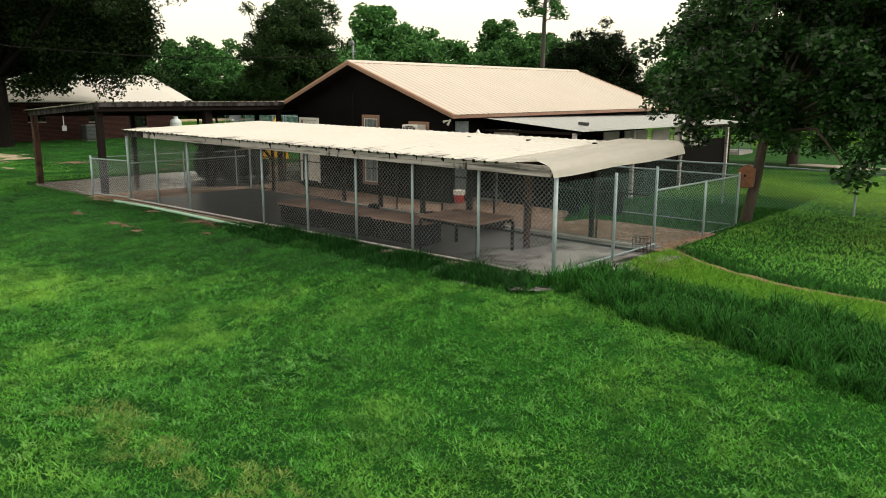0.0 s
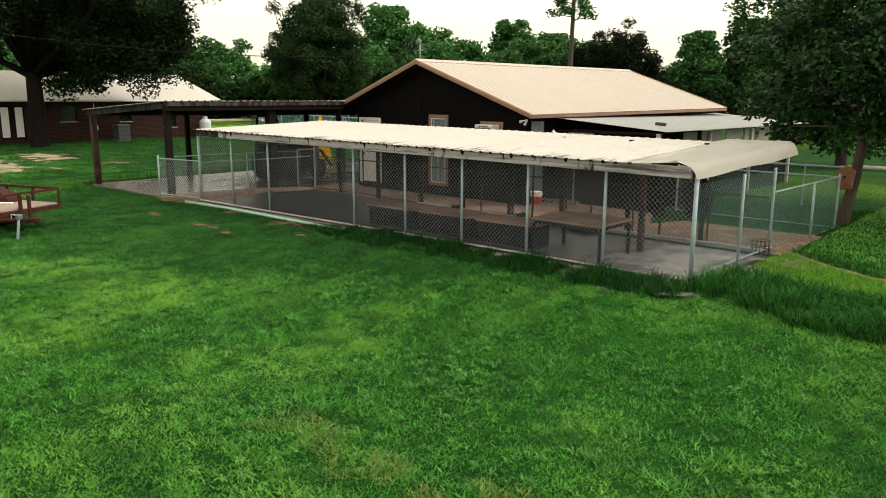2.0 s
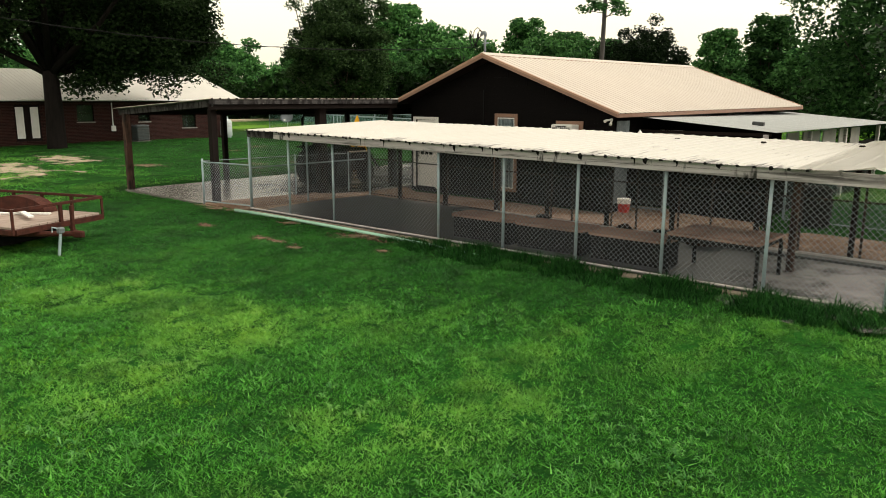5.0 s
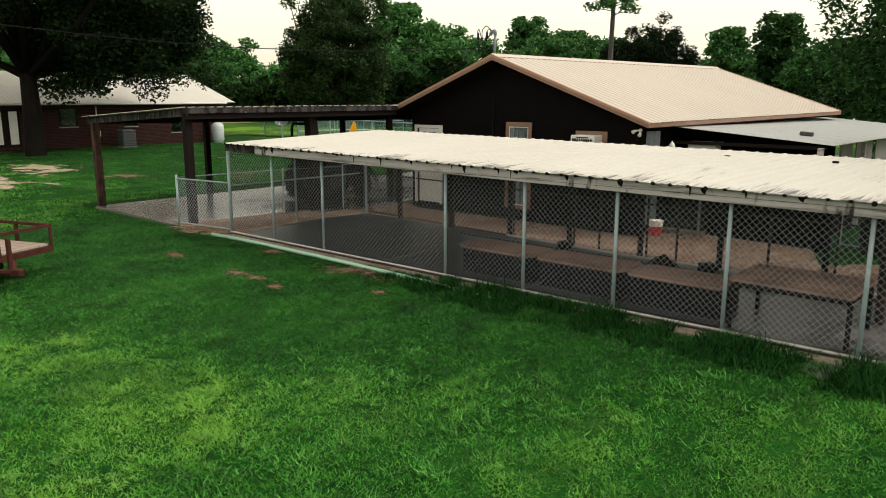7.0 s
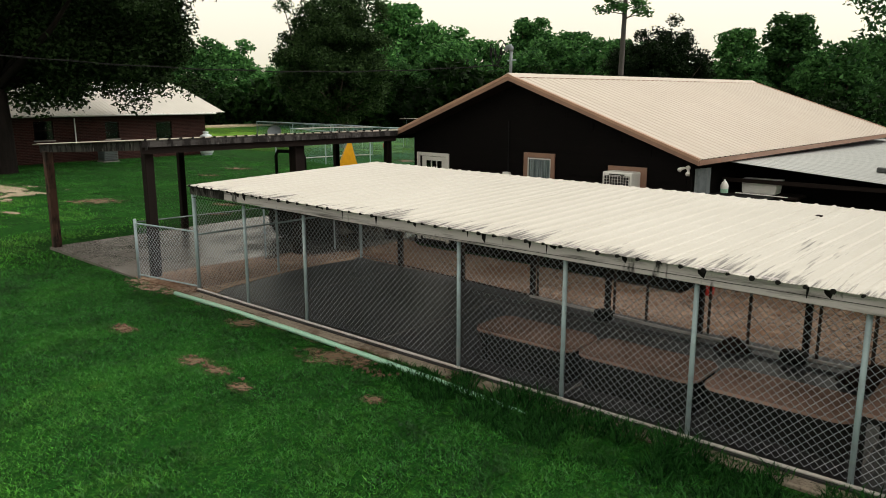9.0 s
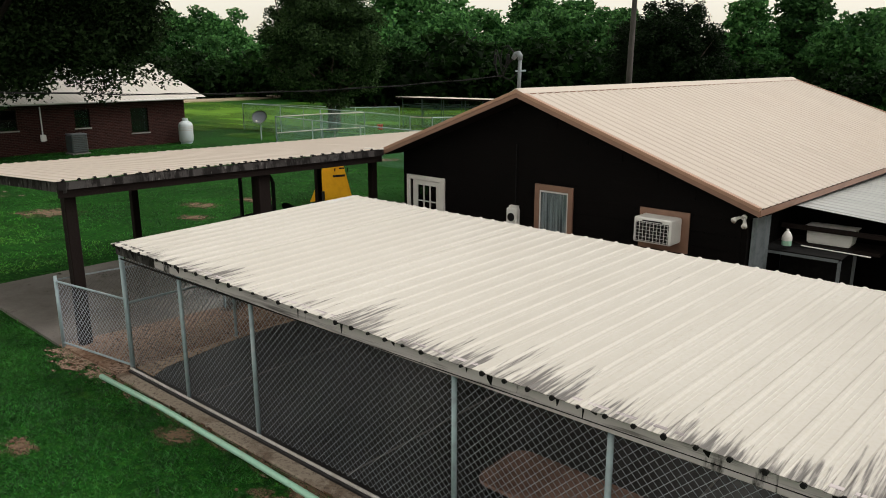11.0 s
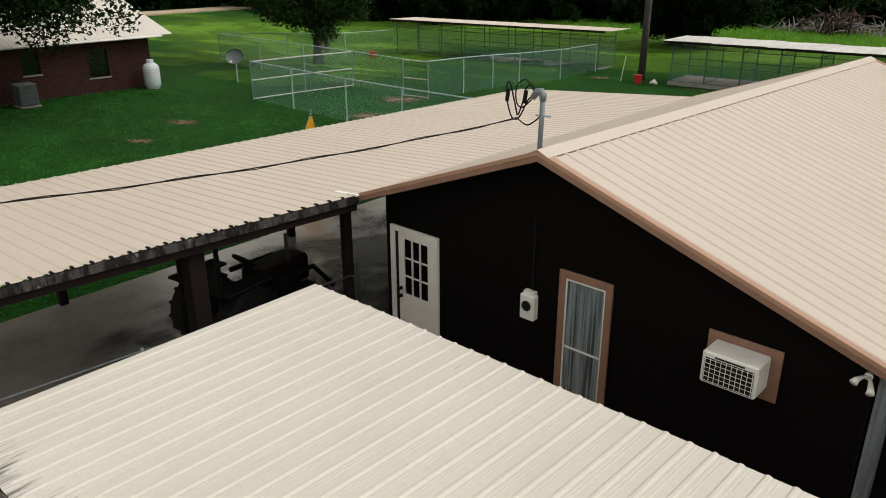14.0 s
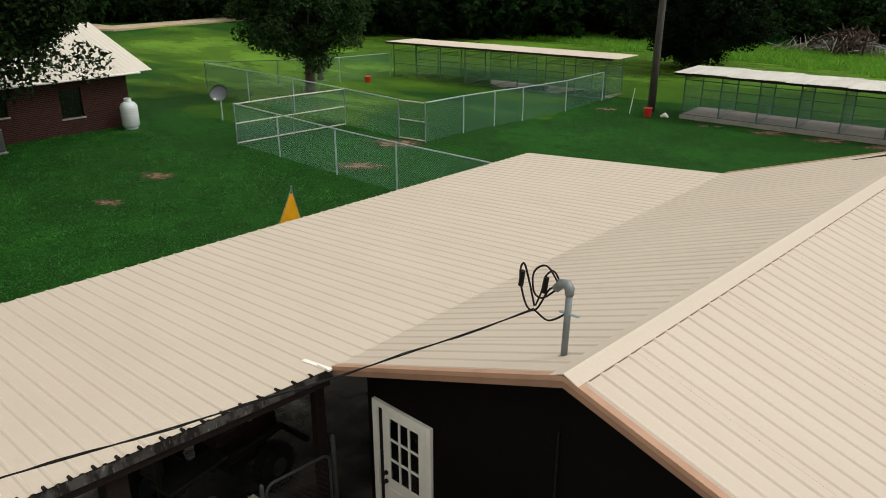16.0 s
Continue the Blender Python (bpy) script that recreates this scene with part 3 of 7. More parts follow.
def bare_patch(x, y, rx, ry, material, label, turn=0, lift=0.014, category="bare ground"):
    """A worn patch: a disc that follows the ground, with a ragged rim."""
    bm = bmesh.new()
    m = pose(0, 0, 0, 0, 0, turn)
    rings = [[bm.verts.new((0, 0, lift))]]
    z0 = ground_z(x, y)
    for k in range(1, 7):
        ring = []
        for a in range(20):
            u = Vector((k / 6 * math.cos(a * math.pi / 10), k / 6 * math.sin(a * math.pi / 10), 0))
            w = m @ Vector((u.x * rx, u.y * ry, 0))
            ring.append(bm.verts.new((u.x, u.y, ground_z(x + w.x, y + w.y) - z0 + lift)))
        rings.append(ring)
    for a in range(20):
        bm.faces.new((rings[0][0], rings[1][a], rings[1][(a + 1) % 20]))
        for k in range(1, 6):
            bm.faces.new((rings[k][a], rings[k + 1][a], rings[k + 1][(a + 1) % 20], rings[k][(a + 1) % 20]))
    ob = part("bare_patch", bm, material)
    ob.matrix_basis = pose(x, y, z0, 0, 0, turn) @ Matrix.Diagonal((rx, ry, 1, 1))
    return tagged(ob, label, category, kind="structure")


for px, py, pr in ((-28.5, -0.5, 5.2), (-33, -1.5, 4.2), (-31, 3.0, 3.2)):
    bare_patch(px, py, pr, pr * 0.6, SANDRAG, "bare pale sandy patch worn into the lawn")

# brighter turf discs put the sunlight on the far lawns into colour
for px, py, rx, ry, turn in ((-62, 38, 36, 19, -20), (-44, 27, 13, 8, -15), (-28, 54, 30, 13, 8), (-52, 58, 30, 10, 5), (-20, 60, 22, 10, 0), (8.5, 16, 15, 9.5, 0), (30, 22, 22, 12, 10)):
    bare_patch(px, py, rx, ry, MEADOW, "yellow-green mown turf, sunlight painted into its colour", turn, 0.07, "meadow")

carport_slab = part("carport_slab", slab(bmesh.new(), [(-19.5, -0.12), (-15.24, -0.28), (-15.09, 0.82), (-14.95, 2.2), (-14.82, 3.1), (-14.1, 3.5), (-14.1, 5.9), (-14.0, 17.4), (-19.6, 17.4)], -0.25, -0.01), SLABC)
SHADERAG = ragged(SHADEC, 0.14, 0.46)
# dark soft-rimmed discs paint the carport roof's shade on the slab
for x, y, rx, ry, turn in ((-16.1, 5.3, 2.0, 2.6, 10), (-15.4, 3.9, 1.5, 1.6, 0), (-16.6, 9.0, 2.6, 3.6, -8), (-16.4, 13.5, 2.7, 3.4, 15)):
    bm = bmesh.new()
    bmesh.ops.create_circle(bm, cap_ends=True, segments=40, radius=1.0)
    ob = part("oil_stain", bm, SHADERAG)
    ob.matrix_basis = pose(x, y, -0.006 + 0.0012 * rx, 0, 0, turn) @ Matrix.Diagonal((rx * 1.25, ry * 1.25, 1, 1))
    tagged(ob, "dark patch painting the carport roof's shade on the slab", "stain", kind="structure")
tagged(carport_slab, "smooth pale grey concrete carport slab", "concrete slab", kind="structure")
bm = bmesh.new()
rows_ = []
for k in range(47):
    x = -14.08 + k * 0.316
    far = 6.12 if x < -6.9 else 5.5 + 1.3 * smooth01(-3.2, -3.9, x)
    row = []
    for f in (0.0, 0.18, 0.36, 0.54, 0.72, 0.88, 1.0):
        y = 3.0 + (far - 3.0) * f
        row.append(bm.verts.new((x, y, -0.006 - 0.165 * smooth01(3.5, 5.2, y) * (1 - smooth01(6.2, 6.8, y)) * smooth01(-14.25, -13.75, x) * (1 - smooth01(-3.4, -2.4, x)) + 0.008 * noise.noise(Vector((x * 2.2, y * 2.2, 4))))))
    rows_.append(row)
for a, b in zip(rows_, rows_[1:]):
    for k in range(6):
        bm.faces.new((a[k], b[k], b[k + 1], a[k + 1]))
slab(bm, [(-15.23, -0.28), (-13.42, -0.2), (-13.42, 3.1), (-14.08, 3.45), (-14.81, 3.09), (-14.94, 2.2), (-15.08, 0.82)], -0.25, -0.005)
gravel = part("gravel_strip", bm, GRAVEL)
tagged(gravel, "tan pea gravel strip between kennel and house", "gravel", kind="structure")


# ---- kennel ----
K_L = -13.42


def beam_z(x):
    return 1.55 - 0.0120 * x


def back_y(x):
    return 2.95 - 0.026 * x + 0.055 * max(0.0, -6.0 - x)


kennel = thing("dog_kennel", pose(0, 0, 0), "long open dog kennel with galvanised chain-link and white metal roof", "dog kennel")
part("slab", slab(bmesh.new(), [(K_L, -0.07), (0.12, -0.07), (0.22, 3.45), (-6.0, 3.45), (K_L + 0.1, 3.72)], -0.3, 0.0), DIMCONC, kennel, "damp grey concrete kennel floor, darkened for the roof's shade")
part("kerb", boxm(K_L - 0.02, 0.14, -0.26, -0.072, -0.3, -0.015, 0.015), DIRTYC, kennel, "dirty concrete edge")
for x in (-11.9, -9.0, -6.0, -3.0):
    part("floor_joint", boxm(x - 0.012, x + 0.012, 0.1, back_y(x) - 0.1, -0.01, 0.006), CONC, kennel)
part("back_sill", slab(bmesh.new(), [(-8.6, back_y(-8.6) - 0.07), (-6.0, back_y(-6.0) - 0.07), (0.1, back_y(0) - 0.07), (0.1, back_y(0) - 0.03), (-6.0, back_y(-6.0) - 0.03), (-8.6, back_y(-8.6) - 0.03)], 0.04, 0.085), PALERAIL, kennel, "pale sill under the back fence")
part("ledge", slab(bmesh.new(), [(-9.6, back_y(-9.6) - 0.42), (0.1, back_y(0) - 0.30), (0.1, back_y(0) + 0.06), (-9.6, back_y(-9.6) + 0.06)], -0.1, 0.05), DIMCONC, kennel, "low grey concrete ledge under the back fence")
part("gravel_floor", slab(bmesh.new(), [(-13.40, 0.05), (-12.95, 0.05), (-13.12, 0.35), (-13.28, 1.4), (-13.36, 2.4), (-13.2, 3.5), (-13.40, 3.6)], -0.02, 0.012), PALEGRAVEL, kennel, "pale tan gravel spilled over the floor end")
# light from the open end, painted as paler discs on the floor
for wx, wy, wr, ws in ((-0.7, 1.5, 2.0, 2.8), (-0.5, 0.9, 1.3, 1.4)):
    bm = bmesh.new()
    bmesh.ops.create_circle(bm, cap_ends=True, segments=32, radius=1.0)
    part("worn_floor", bm, LITRAG, kennel, "concrete painted paler where light enters the open end").matrix_basis = pose(wx, wy, 0.005 + 0.0006 * wr) @ Matrix.Diagonal((wr, ws, 1, 1))
posts_x = [K_L, -11.94, -10.43, -7.45, -5.94, -4.47, -2.99, -1.49, 0.0]
for x in posts_x:
    part("post", tubem([(x, 0, -0.1), (x, 0, beam_z(x) + 0.02)], 0.034 if x in (K_L, 0.0) else 0.026, 12), GALV, kennel, smooth=True)
for y in (1.73, 3.3):
    part("post", tubem([(0.09, y, -0.1), (0.09, y, 1.50)], 0.027, 12), GALV, kennel, smooth=True)
back_x = [-13.2, -12.05, -10.35, -8.65, -7.17, -5.66, -4.24, -2.65, -1.1]
for x in back_x:
    y = back_y(x)
    wooden = x not in (-13.2,)
    part("back_post", boxm(x - 0.04, x + 0.04, y + 0.05, y + 0.13, -0.1, 1.9, 0.008) if wooden else tubem([(x, y, -0.1), (x, y, 1.9)], 0.03, 10), DARKWOOD if wooden else GALV, kennel, "dark timber post" if wooden else "")
    if wooden:
        part("back_rail_post", tubem([(x + 0.16, y, -0.05), (x + 0.16, y, 1.75)], 0.02, 8), DARKRAIL, kennel)
# inner timber posts near the open end
part("inner_post", boxm(-1.66, -1.56, 1.55, 1.65, -0.05, 1.75, 0.01), REDWOOD, kennel, "reddish weathered timber post")
for z in (0.06, 1.0):
    part("back_rail", tubem([(-13.2, back_y(-13.2), z), (-6.0, back_y(-6.0), z), (0.12, back_y(0), z)], 0.015, 8), DARKRAIL, kennel)
for x in (-6.45, -4.95, -3.45, -1.9):
    part("back_rail_post", tubem([(x, back_y(x), -0.05), (x, back_y(x), 1.75)], 0.022, 8), DARKRAIL, kennel)
for x0, x1 in zip(posts_x, posts_x[1:]):
    part("bottom_rail", tubem([(x0, -0.03, 0.018), (x1, -0.03, 0.018)], 0.019, 8), PALERAIL, kennel, "pale weathered bottom rail")
part("side_rail", tubem([(0.0, 0, 0.06), (0.12, 3.3, 0.06)], 0.016, 8), GALV, kennel)
# beams
for x0, x1, wood in ((K_L + 0.05, -12.35, EDGEWOOD), (-12.345, -9.35, GREYWOOD), (-9.345, -4.75, GREYWOOD), (-4.745, -0.06, GREYWOOD)):
    bm = bmesh.new()
    pts = [(x0, beam_z(x0)), (x1, beam_z(x1)), (x1, beam_z(x1) + 0.17), (x0, beam_z(x0) + 0.17)]
    profile(bm, pts, -0.09, -0.04)
    bmesh.ops.bevel(bm, geom=list(bm.edges), offset=0.006, segments=1, affect="EDGES")
    part("front_beam", bm, wood, kennel, "weathered grey fascia board with black stains")
bm = profile(bmesh.new(), [(-13.03, 1.84), (0.05, 1.72), (0.05, 1.835), (-13.03, 1.965)], 3.62, 3.67)
part("back_beam", bm, GREYWOOD, kennel)
for x in [K_L + 0.42] + [K_L + 1.92 * i for i in range(1, 7)] + [-0.2]:
    bm = profile(bmesh.new(), [(-0.04, beam_z(x) + 0.06), (3.66, beam_z(x) + 0.20), (3.66, beam_z(x) + 0.29), (-0.04, beam_z(x) + 0.15)], x - 0.02, x + 0.02, "yz")
    part("rafter", bm, GREYWOOD, kennel)
STAIN = mat("black_mould_stain", (0.010, 0.009, 0.009), 0.9, spec=0.1)
RUN = mat("rusty_run_stain", (0.16, 0.085, 0.04), 0.9, 0, [(14, (0.08, 0.045, 0.025), 0.45, 0.65)])
sr = np.random.default_rng(40)
for x in (-13.27, -13.14, -12.9, -11.95, -11.78, -11.45, -9.9, -8.1, -7.0, -6.05, -5.2, -4.4, -3.3, -2.2):
    w, d = 0.030 + 0.035 * sr.random(), 0.05 + 0.10 * sr.random()
    z = beam_z(x) + 0.168
    pts = [(x - w, z), (x + w, z), (x + w * 0.8, z - d * 0.5), (x + w * 0.5, z - d), (x - w * 0.2, z - d * 0.8), (x - w * 0.7, z - d * 0.6)]
    part("stain", profile(bmesh.new(), pts, -0.0925, -0.0905), STAIN, kennel, "black mould drip")
for x in (-11.9, -11.65, -11.5, -11.2, -11.05, -8.9, -6.2):
    w, d = 0.03 + 0.06 * sr.random(), 0.06 + 0.08 * sr.random()
    pts = [(x - w, -0.012), (x + w, -0.012), (x + w * 0.7, -0.012 - d), (x + 0.1 * w, -0.012 - d * 0.6), (x - w * 0.5, -0.012 - d * 0.9)]
    part("stain", profile(bmesh.new(), pts, -0.2635, -0.2605), RUN, kennel, "rusty run down the kerb")
# chain link
for x0, x1 in zip(posts_x, posts_x[1:]):
    ob = part("chain_link", link_mesh(x1 - x0, beam_z(x0) - 0.06), WIRE, kennel)
    ob.matrix_basis = pose(x0, 0.03, 0.04)
for x0, x1 in zip(back_x, back_x[1:] + [0.12]):
    a, b = Vector((x0, back_y(x0) - 0.02, 0.06)), Vector((x1, back_y(x1) - 0.02, 0.06))
    ob = part("chain_link", link_mesh((b - a).length, 1.6, r=0.0016), DIMWIRE, kennel)
    ob.matrix_basis = on_axes(a, b - a, Vector((-(b - a).y, (b - a).x, 0)))
for a, b in (((0.0, 0.0), (0.12, 1.73)), ((0.12, 1.73), (0.12, 3.3)), ((K_L, 0.0), (K_L + 0.05, 3.65))):
    a, b = Vector((*a, 0.05)), Vector((*b, 0.05))
    ob = part("chain_link", link_mesh((b - a).length, 1.42, r=0.0019), SIDEWIRE if a.x > -5 else DIMWIRE, kennel)
    ob.matrix_basis = on_axes(a, b - a, Vector((-(b - a).y, (b - a).x, 0)))
for y0, y1 in ((0.0, 3.65),):
    part("side_rail", tubem([(K_L, y0, 0.98), (K_L + 0.05, y1, 0.98)], 0.018, 8), GALV, kennel)
    part("side_post", tubem([(K_L + 0.02, 1.7, -0.05), (K_L + 0.02, 1.7, 1.7)], 0.024, 8), GALV, kennel)
# roof
kroof = part("roof", boxm(-13.0, -0.5, 3.60, 3.63, 1.84, 1.86), GREYWOOD, kennel, "ribbed off-white metal roof with black streaks")
W = 4 * 0.222
n_panels = 15
slope_v = Vector((0, 4.12, 0.15))
roof_x, skew = K_L + 0.07, 0.076
panel = None
for i in range(n_panels):
    x0 = roof_x + i * W
    if x0 + W > -0.5:
        break
    o = Vector((x0, -0.16, beam_z(x0) + 0.165 + 0.004 * (i % 2)))
    if panel is None:
        panel = ribbed(W, slope_v.length, rib=0.0145, minor=0.0036)
        panel.transform(Matrix(((1, skew, 0, 0), (0, 1, 0, 0), (0, 0, 1, 0), (0, 0, 0, 1))))
        worn_panel = panel.copy()
    me = panel if x0 < -5.0 else worn_panel
    ob = part("roof_panel", me, KROOFW if x0 > -5.0 else KROOF, kroof)
    ob.matrix_basis = on_axes(o, Vector((1, 0, -0.0120)), slope_v)
last_x = -1.178
rr = np.random.default_rng(9)
# black plugs and a strip paint the shadow gaps under the ribs; some drips
bm = bmesh.new()
for j in range(4 * i):
    x = roof_x + (j + 0.5) * 0.222
    z = beam_z(x) + 0.165
    s = 0.7 + 0.9 * rr.random() ** 2
    tube(bm, [(x, -0.175, z - 0.004), (x, -0.09, z - 0.006)], [0.020 * s, 0.016], 6)
    if rr.random() < 0.16:
        tube(bm, [(x, -0.092, z - 0.012), (x + 0.006, -0.092, z - 0.05), (x, -0.091, z - 0.07 - 0.07 * rr.random())], [0.020 * s, 0.012 * s, 0.003], 6)
box(bm, roof_x + 0.06, last_x, -0.10, -0.06, 1.6625 - 0.001, 1.664)
tagged(part("rib_end", bm, BLACK, kroof), kind="stuff")
# the end sheet, bent down over the open end
bm = bmesh.new()
prof = [(0, 0.0), (0.10, 0.0), (0.13, 0.016), (0.16, 0.0), (0.36, 0.0), (0.39, 0.016), (0.42, 0.0), (0.62, 0.0), (0.65, 0.014), (0.68, 0.0), (0.76, -0.002), (0.80, -0.012), (0.83, -0.04), (0.855, -0.09), (0.872, -0.15), (0.885, -0.215)]
sx = (0.06 - last_x) / 0.885
rows_ = []
for j in range(16):
    t = j / 15
    y = -0.17 + 4.5 * t
    drop = 0.85 + 0.35 * t + 0.06 * math.sin(11 * t)
    bulge = 0.075 * math.exp(-(t / 0.06) ** 2)
    rows_.append([bm.verts.new((last_x + u * sx + 0.10 * t * (u / 0.885) ** 2, y, beam_z(last_x) + 0.172 + 0.19 * t + w * (drop if w < 0 else 1.0) + bulge * math.exp(-((u - 0.60) / 0.15) ** 2) + 0.004 * math.sin(9 * t + 7 * u))) for u, w in prof])
for a, b in zip(rows_, rows_[1:]):
    for k in range(len(prof) - 1):
        bm.faces.new((a[k], a[k + 1], b[k + 1], b[k]))
bmesh.ops.solidify(bm, geom=list(bm.faces), thickness=0.006)
part("end_panel", bm, KPLAIN, kroof, "bent-down end sheet")

# low dog platforms standing on the kennel floor
def platform(x0, x1, y0, y1, h, r0, skew, label):
    t = thing("dog_platform", pose(0, 0, 0), label, "dog platform", group="kennel platforms")
    pts = []
    for cx, cy, a0 in ((x1 - r0, y1 - r0, 0), (x0 + r0, y1 - r0, 90), (x0 + r0, y0 + r0, 180), (x1 - r0, y0 + r0 - skew, 270)):
        pts += [(cx + r0 * math.cos(radians(a0 + k * 18)), cy + r0 * math.sin(radians(a0 + k * 18))) for k in range(6)]
    part("top", slab(bmesh.new(), pts, h - 0.035, h), PAD, t, "dusty brown board top")
    part("skirt", slab(bmesh.new(), [(x + (0.02 if x < (x0 + x1) / 2 else -0.02), y + (0.02 if y < (y0 + y1) / 2 else -0.02)) for x, y in pts], h - 0.10, h - 0.036), BLACK, t)
    # black box added under the lower cots in place of their shadow
    if h < 0.5:
        part("base", boxm(x0 + 0.06, x1 - 0.06, y0 + 0.12, y1 - 0.1, 0.0, h - 0.102), BLACK, t, "black box standing in for the shade underneath")
    for x in (x0 + r0 * 0.8, x1 - r0 * 0.8):
        for y in (y0 + r0 * 0.8, y1 - r0 * 0.8):
            part("leg", boxm(x - 0.025, x + 0.025, y - 0.025, y + 0.025, 0.0, h - 0.101, 0.004), BLACK, t)
    return t


for x0, x1, y0, y1, h, r0, skew in ((-7.50, -6.04, 0.32, 1.08, 0.45, 0.17, 0.0), (-6.00, -4.56, 0.33, 1.10, 0.45, 0.17, 0.0), (-4.50, -3.08, 0.31, 1.06, 0.45, 0.17, 0.0)):
    platform(x0, x1, y0, y1, h, r0, skew, "raised dog cot with dusty reddish brown top")
platform(-3.02, -1.62, 0.16, 1.26, 0.64, 0.05, 0.06, "taller worn dog cot with grey-brown top")
def blanket(x, y, r, h, seed):
    bm = bmesh.new()
    bmesh.ops.create_uvsphere(bm, u_segments=28, v_segments=14, radius=1.0)
    for v in bm.verts:
        d = v.co.copy()
        k = 1 + 0.22 * noise.noise(d * 2.1 + Vector((seed, 0, 0))) + 0.10 * noise.noise(d * 5.3 + Vector((0, seed, 0)))
        peak = max(0.0, d.z) ** 1.1
        v.co = Vector((d.x * r * k * (1 - 0.35 * peak), d.y * r * 0.7 * k * (1 - 0.35 * peak), max(0.0, peak * h * k) if d.z > 0 else 0.0))
    ob = part("blanket", bm, BLANKET, smooth=True)
    ob.matrix_basis = pose(x, y, 0.05, 0, 0, 25 * seed)
    return tagged(ob, "crumpled dark brown blanket heaped by the back fence", "blanket", group="kennel blankets")


BLANKET = mat("dark_brown_blanket", (0.035, 0.022, 0.018), 0.95, 0, [(6, (0.018, 0.012, 0.010), 0.42, 0.65), (30, (0.06, 0.04, 0.034), 0.55, 0.8)], (60, 0.6), 0.1)
for x, y, r, h, seed in ((-5.05, 2.80, 0.24, 0.17, 1), (-3.35, 2.72, 0.42, 0.20, 2)):
    blanket(x, y, r, h, seed)
# rubber dishes at the foot of the back posts
for x, y, r in ((-7.05, 2.95, 0.15), (-4.3, 2.85, 0.17)):
    mat_ = part("rubber_dish", tubem([(x, y, 0.05), (x, y, 0.09), (x, y, 0.17), (x, y, 0.175), (x, y, 0.11)], [r * 0.9, r, r * 0.92, r * 0.8, r * 0.7], 14), BLACK, smooth=True)
    tagged(mat_, "black rubber feed dish on the kennel ledge", "dish", group="feed dishes")

# green pipe lying along the kerb
pipe = part("drain_pipe", tubem([(-13.5, -0.42, 0.0), (-12.0, -0.38, 0.0), (-10.2, -0.40, 0.0), (-8.6, -0.43, -0.01), (-7.4, -0.47, -0.02), (-6.2, -0.52, -0.05), (-5.6, -0.55, -0.12)], 0.037, 12), GREENPIPE, smooth=True)
tagged(pipe, "pale green plastic pipe lying along the kennel edge", "pipe")

# low gate fence between kennel and carport
gate = thing("side_gate", pose(-15.08, -0.26, 0), "low galvanised chain-link gate beside the kennel", "gate")
part("gate_post", tubem([(0, 0, -0.1), (0, 0, 1.12)], 0.026, 10), GALV, gate, smooth=True)
for z in (0.06, 1.04):
    part("gate_rail", tubem([(0, 0, z), (1.64, 0.25, z)], 0.016, 8), GALV, gate)
part("gate_rail", tubem([(0, 0, 1.06), (0.27, 2.68, 1.06), (0.69, 4.25, 1.06)], 0.013, 8), DULL, gate)
for x, y in ((0.27, 2.68), (0.69, 4.25)):
    part("gate_post", tubem([(x, y, -0.05), (x, y, 1.1)], 0.02, 8), GALV, gate)
ob = part("chain_link", link_mesh(1.65, 0.98), WIRE, gate)
ob.matrix_basis = on_axes((0, 0, 0.06), (1.64, 0.25, 0), (-0.25, 1.64, 0))
for p0, p1 in (((0.0, 0.0), (0.27, 2.68)), ((0.27, 2.68), (0.69, 4.25))):
    u = Vector((p1[0] - p0[0], p1[1] - p0[1], 0))
    ob = part("chain_link", link_mesh(u.length, 0.98, r=0.0015), DIMWIRE, gate)
    ob.matrix_basis = on_axes((*p0, 0.06), u, (-u.y, u.x, 0))
part("board_panel", boxm(0.66, 0.70, 4.36, 4.96, 0.55, 1.08, 0.006), DARKWOOD, gate, "dark board panel in the fence")
part("board_cap", boxm(0.60, 0.76, 4.34, 4.98, 1.081, 1.11, 0.006), DIRTYC, gate, "pale weathered cap plank")
for y in (4.34, 4.99):
    part("gate_post", tubem([(0.68, y, -0.05), (0.68, y, 1.08)], 0.02, 8), DARKSTEEL, gate)
yard_gate = thing("walk_gate", pose(-14.36, 4.82, 0.0, 0, 0, 84), "dull chain-link walk gate with rounded top corners by the house door", "gate")
gz0, gz1, gl, gr = 0.08, 1.22, 0.92, 0.11
ring = []
for cx, cz, a0 in ((gl - gr, gz1 - gr, 0), (gr, gz1 - gr, 90), (gr, gz0 + gr, 180), (gl - gr, gz0 + gr, 270)):
    ring += [(cx + gr * math.cos(radians(a0 + 22.5 * k)), 0, cz + gr * math.sin(radians(a0 + 22.5 * k))) for k in range(5)]
part("gate_frame", tubem(ring + ring[:2], 0.019, 8), DARKSTEEL, yard_gate, smooth=True)
part("chain_link", link_mesh(gl - 0.04, gz1 - gz0 - 0.04, r=0.0018), DIMWIRE, yard_gate).matrix_basis = pose(0.02, 0.01, gz0 + 0.02)
for x, h in ((-0.06, 1.25), (gl + 0.07, 1.45)):
    part("gate_post", tubem([(x, 0, -0.1), (x, 0, h), (x, 0, h + 0.03)], [0.03, 0.03, 0.012], 10), DARKSTEEL, yard_gate, smooth=True)
for z in (0.3, 1.0):
    part("hinge", tubem([(gl - 0.01, 0, z), (gl + 0.07, 0, z)], 0.016, 6), DARKSTEEL, yard_gate)

